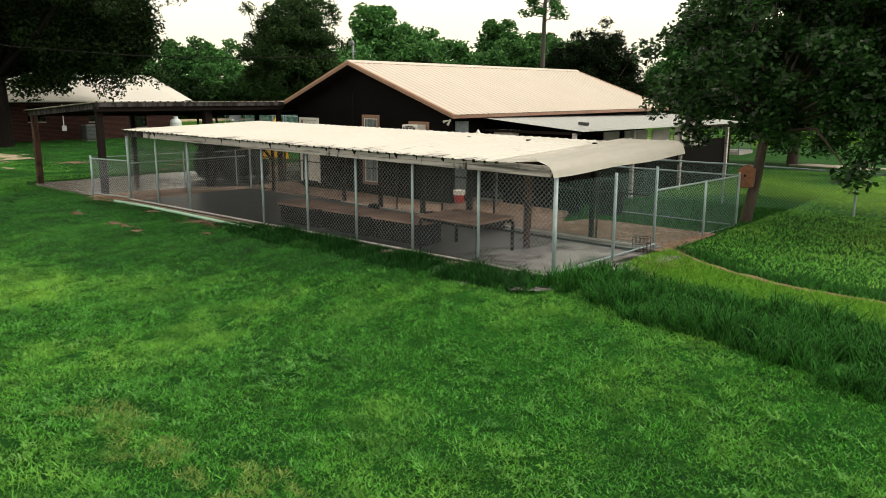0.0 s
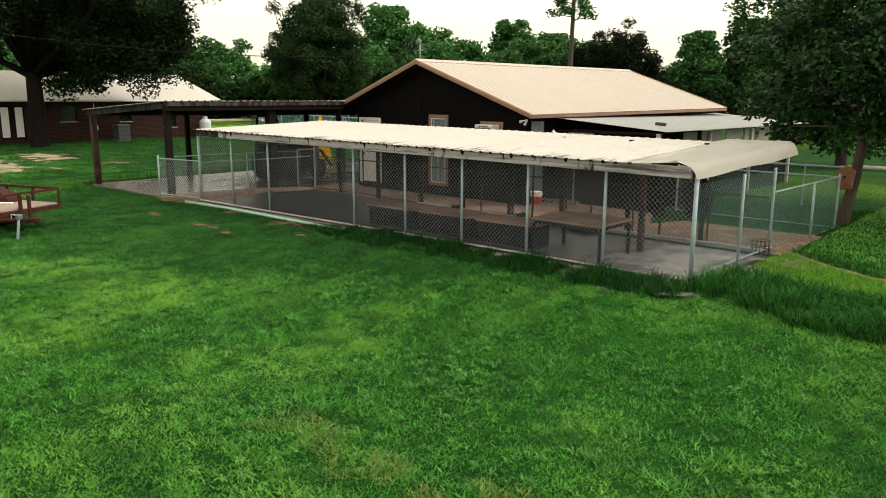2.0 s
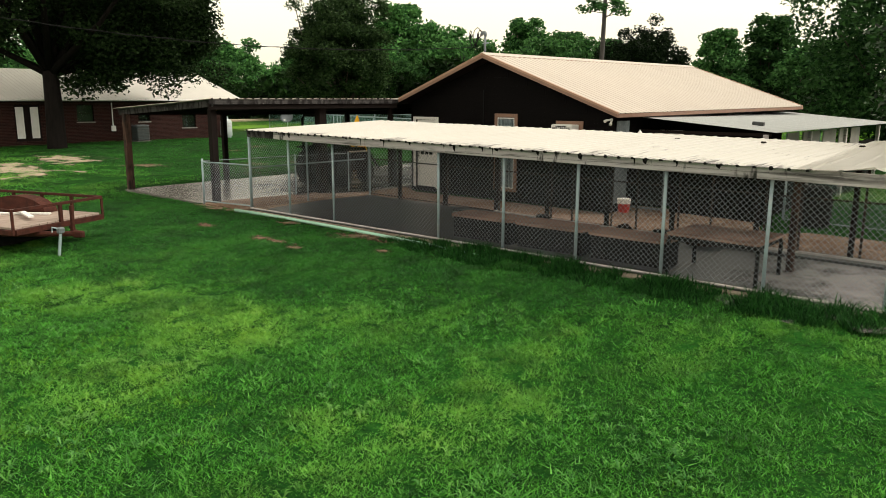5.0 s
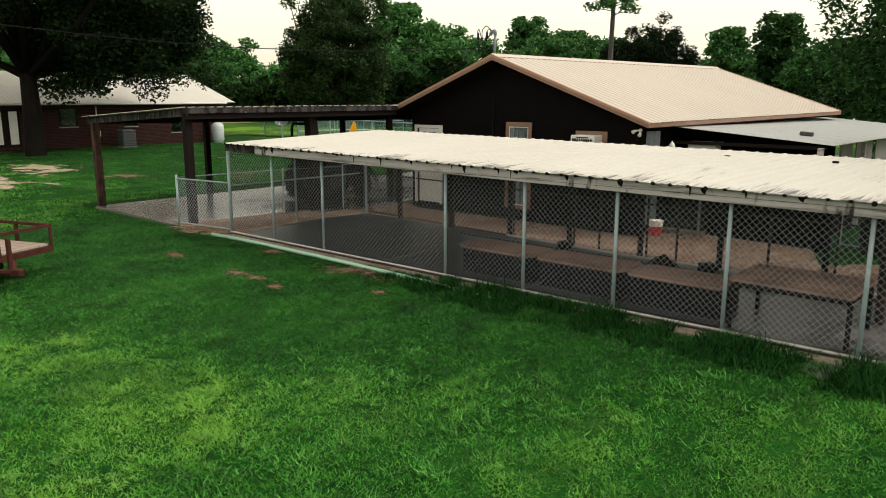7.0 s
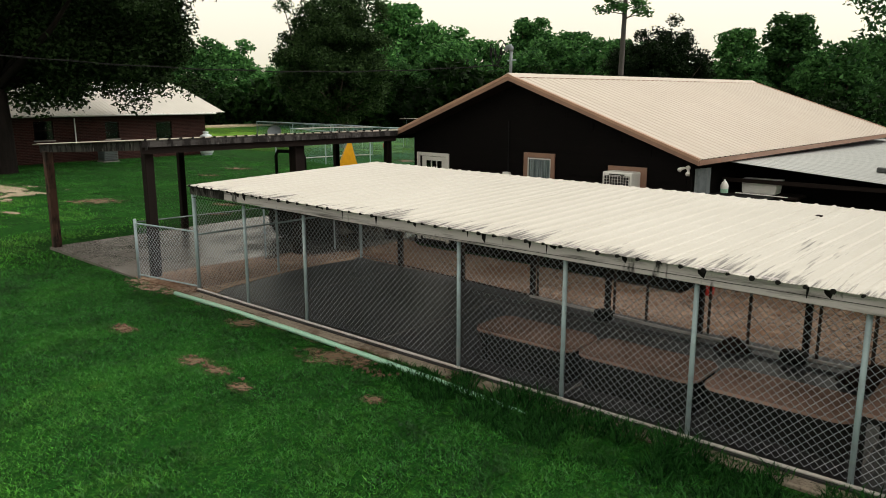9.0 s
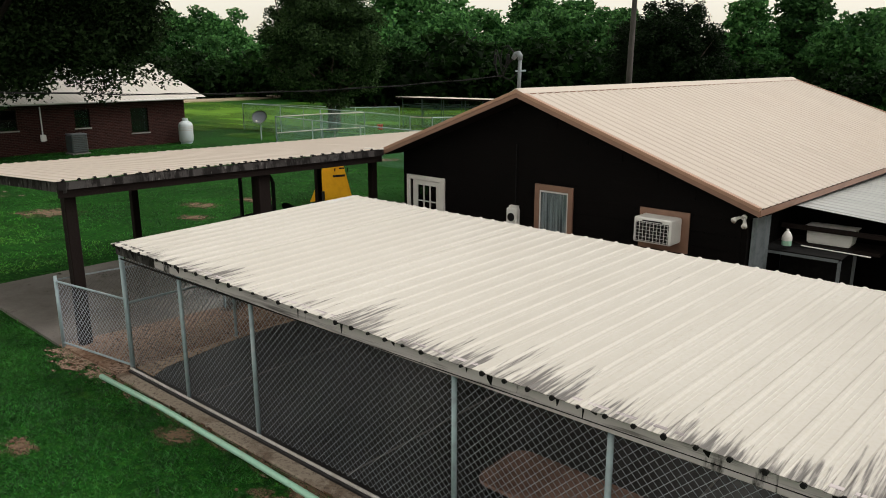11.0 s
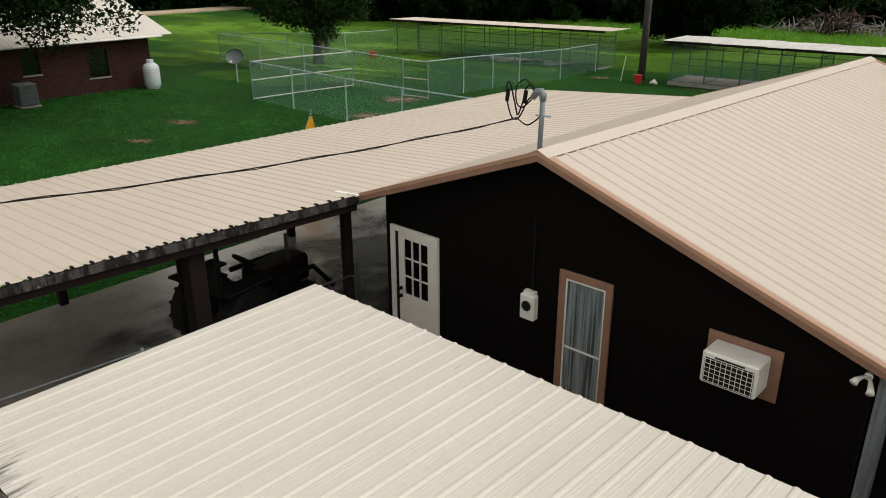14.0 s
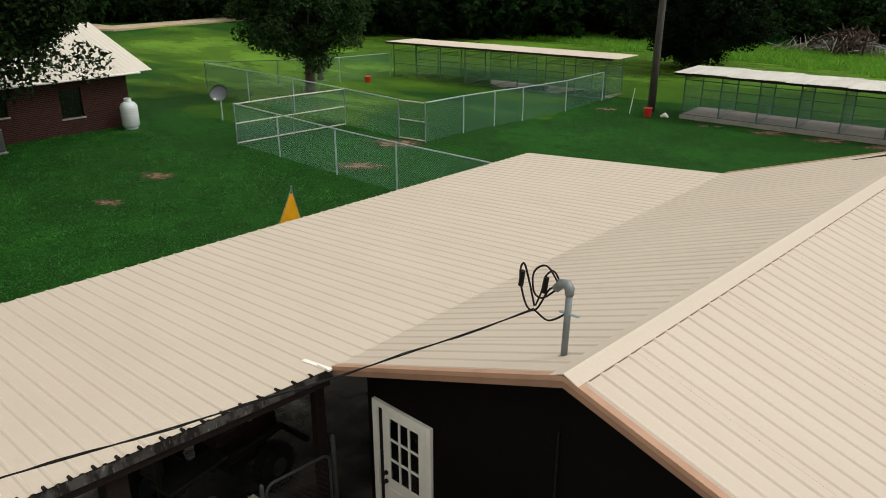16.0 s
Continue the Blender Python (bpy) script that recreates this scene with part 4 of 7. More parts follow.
# pen beyond the open end
pen = thing("dog_run", pose(0, 0, -0.08), "small chain-link dog run joined to the kennel end", "dog run")
for x, y, h in ((0.3, 5.13, 1.15), (0.3, 7.0, 1.18), (-3.4, 7.2, 1.15)):
    part("post", tubem([(x, y, -0.1), (x, y, h + 0.04)], 0.026, 10), GALV, pen, smooth=True)
for a, b in (((0.12, 3.3), (0.3, 7.0)), ((0.3, 7.0), (-3.4, 7.2))):
    a, b = Vector((*a, 0.0)), Vector((*b, 0.0))
    part("top_rail", tubem([a + Vector((0, 0, 1.15)), b + Vector((0, 0, 1.15))], 0.018, 8), GALV, pen)
    part("bottom_rail", tubem([a + Vector((0, 0, 0.05)), b + Vector((0, 0, 0.05))], 0.014, 8), GALV, pen)
    ob = part("chain_link", link_mesh((b - a).length, 1.12, r=0.0022), SIDEWIRE, pen)
    ob.matrix_basis = on_axes(a + Vector((0, 0, 0.03)), b - a, Vector((-(b - a).y, (b - a).x, 0)))


# ---- house ----
HOUSE = pose(-10.8, 6.05, 0, 0, 0, -2.0)
house = thing("house", HOUSE, "low dark-stained house with cream ribbed metal roof", "house")
HL, HR, HLEN, RZ, SL = -3.15, 3.75, 10.75, 3.72, 0.365


def roof_z(x):
    return RZ - SL * abs(x)


gable = [(HL, -0.12), (HR, -0.12), (HR, roof_z(HR) - 0.02), (0, RZ - 0.05), (HL, roof_z(HL) - 0.06)]
part("gable_wall", profile(bmesh.new(), gable, 0.0, 0.15), WALLM, house, "near-black boarded gable wall")
part("gable_wall", profile(bmesh.new(), gable, HLEN - 0.15, HLEN), WALLM, house)
part("side_wall", boxm(HR - 0.15, HR - 0.001, 0.151, HLEN - 0.151, -0.12, roof_z(HR) - 0.1), WALLM, house)
part("side_wall", boxm(HL + 0.001, HL + 0.15, 0.151, HLEN - 0.151, -0.12, roof_z(HL) - 0.1), WALLM, house)
for k in range(1, 16):
    z = 0.02 + 0.225 * k
    lim = (RZ - 0.34 - z) / SL
    x0, x1 = max(HL, -lim), min(HR, lim)
    if x1 - x0 < 0.4:
        continue
    bm = bmesh.new()
    profile(bm, [(-0.018, z), (-0.001, z), (-0.001, z + 0.218), (-0.006, z + 0.218)], x0 + 0.08, x1 - 0.08, "yz")
    part("board", bm, WALLM, house)
inv = HOUSE.inverted()
APEX, RIDGE_END = Vector((-10.83, 5.60, 3.775)), Vector((-9.95, 17.05, 3.795))
EAVE_R, EAVE_R_END = Vector((-6.85, 5.72, 2.285)), Vector((-5.90, 16.86, 2.40))
EAVE_L, EAVE_L_END = Vector((-14.02, 5.70, 2.60)), Vector((-13.92, 17.5, 2.46))
PORT_R, PORT_L, PORT_L_END = Vector((-14.70, -0.24, 2.585)), Vector((-19.85, -0.12, 2.30)), Vector((-19.2, 17.25, 2.12))


def sunk(bm, corners, top, thick):
    """A flat deck under a roof face."""
    lo = [bm.verts.new(inv @ (Vector(p) - Vector((0, 0, top + thick)))) for p in corners]
    hi = [bm.verts.new(inv @ (Vector(p) - Vector((0, 0, top)))) for p in corners]
    bm.faces.new(lo[::-1])
    bm.faces.new(hi)
    for k in range(4):
        bm.faces.new((lo[k], lo[(k + 1) % 4], hi[(k + 1) % 4], hi[k]))
    bmesh.ops.recalc_face_normals(bm, faces=bm.faces)
    return bm


hroof = part("roof", sunk(sunk(bmesh.new(), (APEX, RIDGE_END, EAVE_R_END, EAVE_R), 0.085, 0.03), (APEX, RIDGE_END, EAVE_L_END, EAVE_L), 0.085, 0.03), DARKWOOD, house, "cream ribbed metal roof")
roof_sheets("roof_panel", APEX, RIDGE_END, EAVE_R_END, EAVE_R, CREAM, hroof, to_local=inv)
roof_sheets("roof_panel", APEX, RIDGE_END, EAVE_L_END, EAVE_L, CREAM, hroof, to_local=inv)
a, b = inv @ APEX, inv @ RIDGE_END
down_r, down_l = (inv @ EAVE_R - a).normalized(), (inv @ EAVE_L - a).normalized()
bm = bmesh.new()
rings = []
for p in (a + Vector((0, -0.03, 0)), b + Vector((0, 0.03, 0))):
    rings.append([bm.verts.new(p + o) for o in (down_l * 0.16 + Vector((0, 0, 0.022)), Vector((0, 0, 0.042)), down_r * 0.16 + Vector((0, 0, 0.022)), down_r * 0.16 + Vector((0, 0, 0.016)), Vector((0, 0, 0.034)), down_l * 0.16 + Vector((0, 0, 0.016)))])
for k in range(6):
    bm.faces.new((rings[0][k], rings[0][(k + 1) % 6], rings[1][(k + 1) % 6], rings[1][k]))
bm.faces.new(rings[0][::-1])
bm.faces.new(rings[1])
bmesh.ops.recalc_face_normals(bm, faces=bm.faces)
part("ridge_cap", bm, CREAM, hroof, "cream ridge cap")
# the dashed dark closure strip below the cap on the sunnier slope
bm = bmesh.new()
span = (b - a).length
for k in range(int(span / 0.222)):
    p, q = a.lerp(b, (k * 0.222 + 0.145) / span), a.lerp(b, (k * 0.222 + 0.295) / span)
    p, q = p + down_r * 0.163 + Vector((0, 0, 0.001)), q + down_r * 0.163 + Vector((0, 0, 0.001))
    vs = [bm.verts.new(v) for v in (p, q, q + Vector((0, 0, 0.014)), p + Vector((0, 0, 0.014)))]
    ws = [bm.verts.new(v.co - down_r * 0.01) for v in vs]
    bm.faces.new(vs)
    bm.faces.new(ws[::-1])
    for j in range(4):
        bm.faces.new((vs[j], vs[(j + 1) % 4], ws[(j + 1) % 4], ws[j]))
bmesh.ops.recalc_face_normals(bm, faces=bm.faces)
tagged(part("closure_strip", bm, TRIM, hroof, "dark closure strip under the ridge cap"), kind="stuff")
# brighter copy of the trim brown, painting light on the folded cap
TRIMLIT = mat("lit_brown_metal_trim", (0.46, 0.27, 0.18), 0.5, 0, [(3, (0.38, 0.22, 0.15), 0.4, 0.7)])
for top, foot in ((APEX, EAVE_R), (APEX, EAVE_L), (RIDGE_END, EAVE_R_END), (RIDGE_END, EAVE_L_END)):
    p, q = inv @ top, inv @ foot
    s_out = -1 if top is APEX else 1
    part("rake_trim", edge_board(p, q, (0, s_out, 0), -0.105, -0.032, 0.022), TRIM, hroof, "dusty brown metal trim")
    part("rake_cap", edge_board(p - Vector((0, s_out * 0.05, 0)), q - Vector((0, s_out * 0.05, 0)), (0, s_out, 0), -0.03, 0.022, 0.082), TRIMLIT, hroof, "brown folded cap, coloured as the lit face of the trim")
p, q = inv @ EAVE_R, inv @ EAVE_R_END
part("eave_trim", edge_board(p, q, (1, 0, 0), -0.10, -0.012, 0.012), TRIM, hroof)

# carport: the shallow roof that carries on from the left slope
carport = thing("carport", HOUSE, "open timber carport with shallow cream metal roof", "carport")
croof = part("roof", sunk(bmesh.new(), (EAVE_L + Vector((-0.4, 0.4, 0)), EAVE_L_END + Vector((-0.4, -0.3, 0)), PORT_L_END + Vector((0.4, -0.3, 0)), PORT_L + Vector((0.4, 0.4, 0))), 0.05, 0.012), DARKWOOD, carport, "cream ribbed metal roof")
roof_sheets("roof_panel", PORT_R, EAVE_L, PORT_L.lerp(PORT_L_END, 0.345), PORT_L, CREAM, croof, to_local=inv)
roof_sheets("roof_panel", EAVE_L + Vector((0.03, 0, -0.012)), EAVE_L_END + Vector((0.03, 0, -0.012)), PORT_L_END, PORT_L.lerp(PORT_L_END, 0.345), CREAM, croof, to_local=inv)
e = inv @ EAVE_L
part("eave_flashing", edge_board(e + Vector((-0.42, -0.10, -0.02)), e + Vector((0.03, -0.04, 0.0)), (0, -1, 0), -0.012, 0.012, 0.06), WHITE, croof, "pale folded metal corner flashing")
pr, pl, el, ple = inv @ PORT_R, inv @ PORT_L, inv @ EAVE_L, inv @ PORT_L_END
part("edge_board", edge_board(pr + Vector((-0.03, 0.04, 0)), el + Vector((-0.03, -0.02, 0)), (1, 0, 0), -0.135, -0.02, 0.03), EDGEWOOD, carport, "weathered grey edge board with black stains")
part("edge_beam", edge_board(pr + Vector((-0.12, 0.06, 0)), el + Vector((-0.12, -0.02, 0)), (1, 0, 0), -0.26, -0.10, 0.06), DARKWOOD, carport, "black stained timber beam")
part("edge_beam", edge_board(pl + Vector((0.05, 0.12, 0)), pr + Vector((-0.05, 0.12, 0)), (0, 1, 0), -0.19, -0.02, 0.05), EDGEWOOD, carport, "weathered front beam")
part("edge_beam", edge_board(pl + Vector((0.12, 0.16, 0)), ple + Vector((0.12, -0.2, 0)), (1, 0, 0), -0.19, -0.02, 0.05), DARKWOOD, carport)
for k in range(1, 9):
    t = k / 9
    r = pr.lerp(el, t * 3) if t * 3 <= 1 else el.lerp(inv @ EAVE_L_END, (t * 3 - 1) / 2)
    l = pl.lerp(ple, t)
    part("rafter", edge_board(l + Vector((0.2, 0, 0)), r + Vector((-0.16, 0, 0)), (0, 1, 0), -0.17, -0.03, 0.05), DARKWOOD, carport)
# black plugs paint the dark gaps under the ribs along the near edge
bm = bmesh.new()
edge_len = (el - pr).length
for k in range(int(edge_len / 0.222)):
    p = pr.lerp(el, (k + 0.5) * 0.222 / edge_len)
    tube(bm, [p + Vector((0.012, 0, 0.004)), p + Vector((-0.05, 0, 0.002))], [0.022, 0.018], 6)
tagged(part("rib_end", bm, BLACK, croof), kind="stuff")


def port_z(p):
    """Height of the carport roof over a point of its own space."""
    t = min(1, max(0, (p.y - pl.y) / (ple.y - pl.y)))
    l = pl.lerp(ple, t)
    r = pr.lerp(el, t / 0.345) if t < 0.345 else el
    u = min(1, max(0, (p.x - l.x) / (r.x - l.x)))
    return l.z + (r.z - l.z) * u


for wx, wy, r in ((-19.38, 0.0, 0.085), (-14.96, 0.02, 0.085), (-19.45, 3.25, 0.075), (-19.1, 8.2, 0.075), (-19.0, 13.5, 0.075), (-14.62, 3.2, 0.12), (-14.4, 5.72, 0.07)):
    p = inv @ Vector((wx, wy, 0))
    part("post", boxm(p.x - r, p.x + r, p.y - r, p.y + r, -0.05, port_z(p) - 0.17, 0.012), REDWOOD if wy < 0.01 else DARKWOOD, carport, "weathered reddish timber post" if wy < 0.01 else "dark square timber post")

# lean-to on the other side
leanto = thing("lean_to", HOUSE, "low lean-to with bluish galvanised sheet roof", "lean-to shed")
lroof = part("roof", boxm(3.8, 7.0, 1.2, 1.25, 1.80, 1.87), DARKWOOD, leanto, "bluish galvanised sheet roof")
lsheet = ribbed(W, 3.35, rib=0.012)
for i in range(12):
    ob = part("roof_panel", lsheet, LEANTO, lroof)
    ob.matrix_basis = on_axes((7.15, 1.15 + i * W, 1.90), (0, 1, 0), (-1, 0, 0.085))
for y in (1.0, 4.0, 7.0, 10.5):
    part("post", boxm(6.9, 7.0, y, y + 0.1, -0.1, 1.85, 0.008), GREYWOOD, leanto)
# dark walls added so the open lean-to reads as shaded inside
part("inner_wall", profile(bmesh.new(), [(3.76, -0.1), (6.85, -0.1), (6.85, 1.87), (3.76, 2.12)], 2.3, 2.35), WALLM, leanto, "dark wall added for the shade inside")
part("shade_side", boxm(6.86, 6.9, 1.4, 11.0, -0.1, 1.42), WALLM, leanto, "dark side wall added for the shade inside")
for y0, y1 in ((2.5, 3.3), (3.6, 3.95), (4.2, 4.9), (5.2, 6.3), (6.6, 7.4), (7.7, 8.6)):
    part("patch_board", boxm(6.905, 6.93, y0, y1, 1.25, 1.84), CONC, leanto, "pale patched board")
# near-black boards stand in for the shade at the lean-to's front
for k in range(6):
    part("shade_board", boxm(4.92 + 0.405 * k, 5.315 + 0.405 * k, 0.76 + 0.004 * (k % 2), 0.79, -0.35, 1.02 + 0.05 * ((k * 3) % 4)), WALLM, leanto, "near-black boards standing in for the shade under the roof")
weight = part("roof_weight", boxm(-0.13, 0.13, -0.09, 0.09, 0.0, 0.085, 0.012), DARKSTEEL)
weight.matrix_basis = HOUSE @ pose(6.15, 2.70, 1.998, 0, 5, 8)
tagged(weight, "dark block lying on the lean-to roof", "block")
barrel = thing("plastic_barrel", pose(-2.6, 6.6, -0.08), "black plastic barrel standing behind the dog run", "barrel")
part("body", tubem([(0, 0, 0), (0, 0, 0.06), (0, 0, 0.45), (0, 0, 0.85), (0, 0, 0.9)], [0.27, 0.3, 0.33, 0.3, 0.26], 20), BLACK, barrel, smooth=True)
for z in (0.3, 0.6):
    part("hoop", tubem([(0, 0, z - 0.02), (0, 0, z + 0.02)], 0.335, 20), BLACK, barrel)

# ---- fittings on the gable wall ----
def wall_x(wx):
    return wx + 10.8


door = thing("door_1", HOUSE @ pose(wall_x(-13.30), 0, 0), "white nine-pane back door, rust-stained at the hinge side", "door", kind="structure")
for x0, x1, z0, z1 in ((-0.5, -0.42, 0.0, 2.08), (0.42, 0.5, 0.0, 2.08), (-0.419, 0.419, 2.0, 2.08)):
    part("frame", boxm(x0, x1, -0.075, -0.02, z0, z1, 0.006), WHITE, door)
bm = bmesh.new()
box(bm, -0.34, 0.40, -0.05, -0.022, 0.04, 0.98)
box(bm, -0.34, 0.40, -0.05, -0.022, 1.90, 1.99)
box(bm, -0.34, -0.22, -0.05, -0.022, 0.981, 1.899)
box(bm, 0.28, 0.40, -0.05, -0.022, 0.981, 1.899)
part("leaf", bm, WHITE, door, "white panelled door leaf")
part("gap", boxm(-0.419, -0.345, -0.035, -0.022, 0.0, 1.99), BLACK, door, "dark gap beside the leaf")
for i in range(2):
    part("glazing_bar", boxm(-0.063 + i * 0.166, -0.042 + i * 0.166, -0.052, -0.024, 0.982, 1.898), WHITE, door)
    part("glazing_bar", boxm(-0.219, 0.279, -0.051, -0.025, 1.276 + i * 0.3, 1.298 + i * 0.3), WHITE, door)
for i in range(3):
    for j in range(3):
        part("pane", boxm(-0.218 + i * 0.166, -0.066 + i * 0.166, -0.038, -0.034, 0.99 + j * 0.3, 1.272 + j * 0.3), GLASS, door).visible_shadow = False
part("panel", boxm(-0.24, 0.0, -0.056, -0.049, 0.18, 0.85, 0.004), WHITE, door)
part("panel", boxm(0.06, 0.30, -0.056, -0.049, 0.18, 0.85, 0.004), WHITE, door)
for z in (0.93, 1.06):
    part("door_knob", tubem([(-0.29, -0.05, z), (-0.29, -0.075, z), (-0.29, -0.08, z), (-0.29, -0.115, z)], [0.03, 0.03, 0.014, 0.03], 10), BLACK, door, "dark metal knob")

window = thing("window_1", HOUSE @ pose(wall_x(-10.30), 0, 0.02), "tall narrow window with brown frame and pale curtains", "window", kind="structure")
for x0, x1, z0, z1 in ((-0.385, -0.29, 0.12, 2.2), (0.29, 0.385, 0.12, 2.2), (-0.289, 0.289, 2.1, 2.2), (-0.289, 0.289, 0.12, 0.2)):
    part("frame", boxm(x0, x1, -0.06, -0.02, z0, z1, 0.006), TRIM, window)
for x0, x1, z0, z1 in ((-0.288, -0.268, 0.205, 2.095), (0.268, 0.288, 0.205, 2.095), (-0.267, 0.267, 1.125, 1.15), (-0.267, 0.267, 2.07, 2.094), (-0.267, 0.267, 0.206, 0.23)):
    part("sash", boxm(x0, x1, -0.045, -0.021, z0, z1), PLASTIC, window)
for z0, z1 in ((0.231, 1.124), (1.151, 2.069)):
    part("pane", boxm(-0.266, 0.266, -0.034, -0.030, z0, z1), GLASS, window).visible_shadow = False
bm = bmesh.new()
cols = []
for i in range(61):
    u = -0.262 + 0.524 * i / 60
    d = -0.024 + 0.005 * math.sin(i * 1.05) + 0.002 * math.sin(i * 2.7)
    if abs(i - 31) < 3:
        d = -0.021
    cols.append((bm.verts.new((u, d, 0.23)), bm.verts.new((u, d, 2.07))))
for a, b in zip(cols, cols[1:]):
    bm.faces.new((a[0], b[0], b[1], a[1]))
part("curtain", bm, CURTAIN, window, "pale gathered curtain", smooth=True)

vent = thing("wall_vent_box", HOUSE @ pose(wall_x(-11.12), 0, 1.56) @ Matrix.Diagonal((0.86, 1, 0.86, 1)), "small white wall box with round dark grille", "utility box")
part("case", boxm(-0.135, 0.135, -0.14, -0.02, -0.21, 0.21, 0.02), PLASTIC, vent)
part("grille", tubem([(0, -0.139, 0.03), (0, -0.152, 0.03)], 0.085, 20), BLACK, vent, "round dark grille")
part("bracket", boxm(-0.10, 0.10, -0.10, -0.02, 0.21, 0.26, 0.006), PLASTIC, vent)

part("conduit", tubem([(0.02, -0.035, 0.26), (0.02, -0.035, 1.50)], 0.014, 8), BLACK, vent, "thin dark conduit")

ac = thing("window_air_conditioner", HOUSE @ pose(wall_x(-8.30), 0, 1.80), "white window air conditioner on a brown board", "air conditioner")
part("vent_slot", boxm(-0.16, 0.16, -0.403, -0.4005, 0.135, 0.155), BLACK, ac)
part("board", boxm(-0.40, 0.41, -0.045, -0.02, -0.35, 0.27, 0.005), TRIM, ac, "brown mounting board")
part("case", boxm(-0.30, 0.30, -0.40, -0.046, -0.19, 0.19, 0.018), PLASTIC, ac)
part("grille_back", boxm(-0.265, 0.265, -0.404, -0.401, -0.165, 0.125), BLACK, ac)
for i in range(10):
    x = -0.255 + i * 0.0567
    part("grille_bar", boxm(x - 0.0025, x + 0.0025, -0.412, -0.4045, -0.165, 0.125), PLASTIC, ac)
for i in range(6):
    z = -0.15 + i * 0.052
    part("grille_bar", boxm(-0.265, 0.265, -0.410, -0.406, z - 0.0025, z + 0.0025), PLASTIC, ac)

flood = thing("flood_light", HOUSE @ pose(wall_x(-7.1), -0.10, 2.12) @ Matrix.Scale(0.68, 4), "twin white flood lamps under the eave corner", "flood light")
part("base", tubem([(0, 0.10, 0), (0, 0.06, 0)], 0.06, 14), WHITE, flood)
for dx, dz in ((-0.11, 0.0), (0.09, -0.09)):
    part("lamp_head", tubem([(dx * 0.2, 0.06, 0), (dx * 0.6, -0.02, dz * 0.5), (dx, -0.10, dz - 0.02), (dx * 1.15, -0.16, dz - 0.05)], [0.018, 0.03, 0.045, 0.06], 14), WHITE, flood, smooth=True)

mast = thing("service_mast", HOUSE @ pose(-0.36, 0.05, RZ - 0.14), "galvanised electric service mast with weatherhead on the roof", "service mast")
part("pipe", tubem([(0, 0, -0.05), (0.02, 0, 0.70)], 0.032, 12), DULL, mast, smooth=True)
part("boot", tubem([(0, 0, 0.0), (0, 0, 0.06)], [0.08, 0.04], 14), GALV, mast)
part("weatherhead", tubem([(0.02, 0, 0.69), (0.02, 0, 0.75), (-0.01, 0, 0.79), (-0.07, 0, 0.78), (-0.13, 0, 0.71)], [0.04, 0.048, 0.05, 0.048, 0.04], 12), DULL, mast, smooth=True)
part("clamp", tubem([(-0.07, 0, 0.50), (0.14, 0, 0.51)], 0.014, 8), GALV, mast)
for pts in ([(-0.10, 0, 0.74), (-0.22, 0.02, 0.66), (-0.33, 0, 0.44), (-0.44, 0, 0.42), (-0.52, 0, 0.60), (-0.54, 0, 0.78), (-0.50, 0, 0.86), (-0.44, 0, 0.72), (-0.36, 0, 0.46)],
            [(-0.09, 0.02, 0.76), (-0.18, 0.03, 0.86), (-0.27, 0.03, 0.78), (-0.30, 0.02, 0.62), (-0.36, 0.02, 0.46)],
            [(-0.08, -0.02, 0.77), (-0.22, -0.03, 0.92), (-0.36, -0.03, 0.82), (-0.36, -0.02, 0.62), (-0.26, -0.02, 0.58), (-0.10, -0.02, 0.72)],
            [(0.0, 0, 0.50), (-0.12, 0, 0.40), (-0.22, 0.0, 0.36), (-0.36, 0, 0.42)]):
    part("drip_loop", tubem(curve_through(pts), 0.010, 6), CABLE, mast, smooth=True)
for p in ((-0.53, 0, 0.70), (-0.27, 0.02, 0.70)):
    part("connector", tubem([(p[0], p[1], p[2] - 0.08), (p[0] + 0.02, p[1], p[2] + 0.08)], 0.026, 8), CABLE, mast)
a, b = HOUSE @ Vector((-0.72, 0.05, RZ + 0.28)), Vector((-19.99, -17.2, 7.48))
pts = [a.lerp(b, t) - Vector((0, 0, 5.6 * t * (1 - t))) for t in np.linspace(0, 1, 90)]
pts2 = [p + Vector((0, 0.016 * math.sin(1.3 * i), 0.016 * math.cos(1.3 * i))) for i, p in enumerate(pts)]
cable = part("power_cable", tube(tubem(pts, 0.007, 6), pts2, 0.005, 6), CABLE, smooth=True)
tagged(cable, "twisted black overhead power cable to the mast", "cable")


# ---- trees ----
def crown_mesh(rng, clumps, leaves, size, spread_r, tri=False):
    """Many small pointed leaves gathered round the clump centres."""
    c = np.repeat(np.asarray(clumps), leaves, axis=0)
    n = len(c)
    off = rng.normal(size=(n, 3))
    off /= np.linalg.norm(off, axis=1)[:, None] + 1e-6
    p = c + off * (rng.random((n, 1)) ** 0.5) * spread_r * np.array([1, 1, 0.75])
    u = rng.normal(size=(n, 3))
    u[:, 2] *= 0.6
    u /= np.linalg.norm(u, axis=1)[:, None]
    w = np.cross(u, rng.normal(size=(n, 3)))
    w /= np.linalg.norm(w, axis=1)[:, None] + 1e-6
    s = size * (0.6 + 0.8 * rng.random((n, 1)))
    if tri:
        v = np.stack([p - u * s - w * s * 0.45, p + w * s * 0.7, p + u * s - w * s * 0.35], axis=1).reshape(-1, 3)
        return raw_mesh("crown", v, np.arange(3 * n).reshape(n, 3))
    v = np.stack([p - u * s, p + w * s * 0.5, p + u * s, p - w * s * 0.5], axis=1).reshape(-1, 3)
    f = np.arange(4 * n).reshape(n, 4)
    return raw_mesh("crown", v, f)


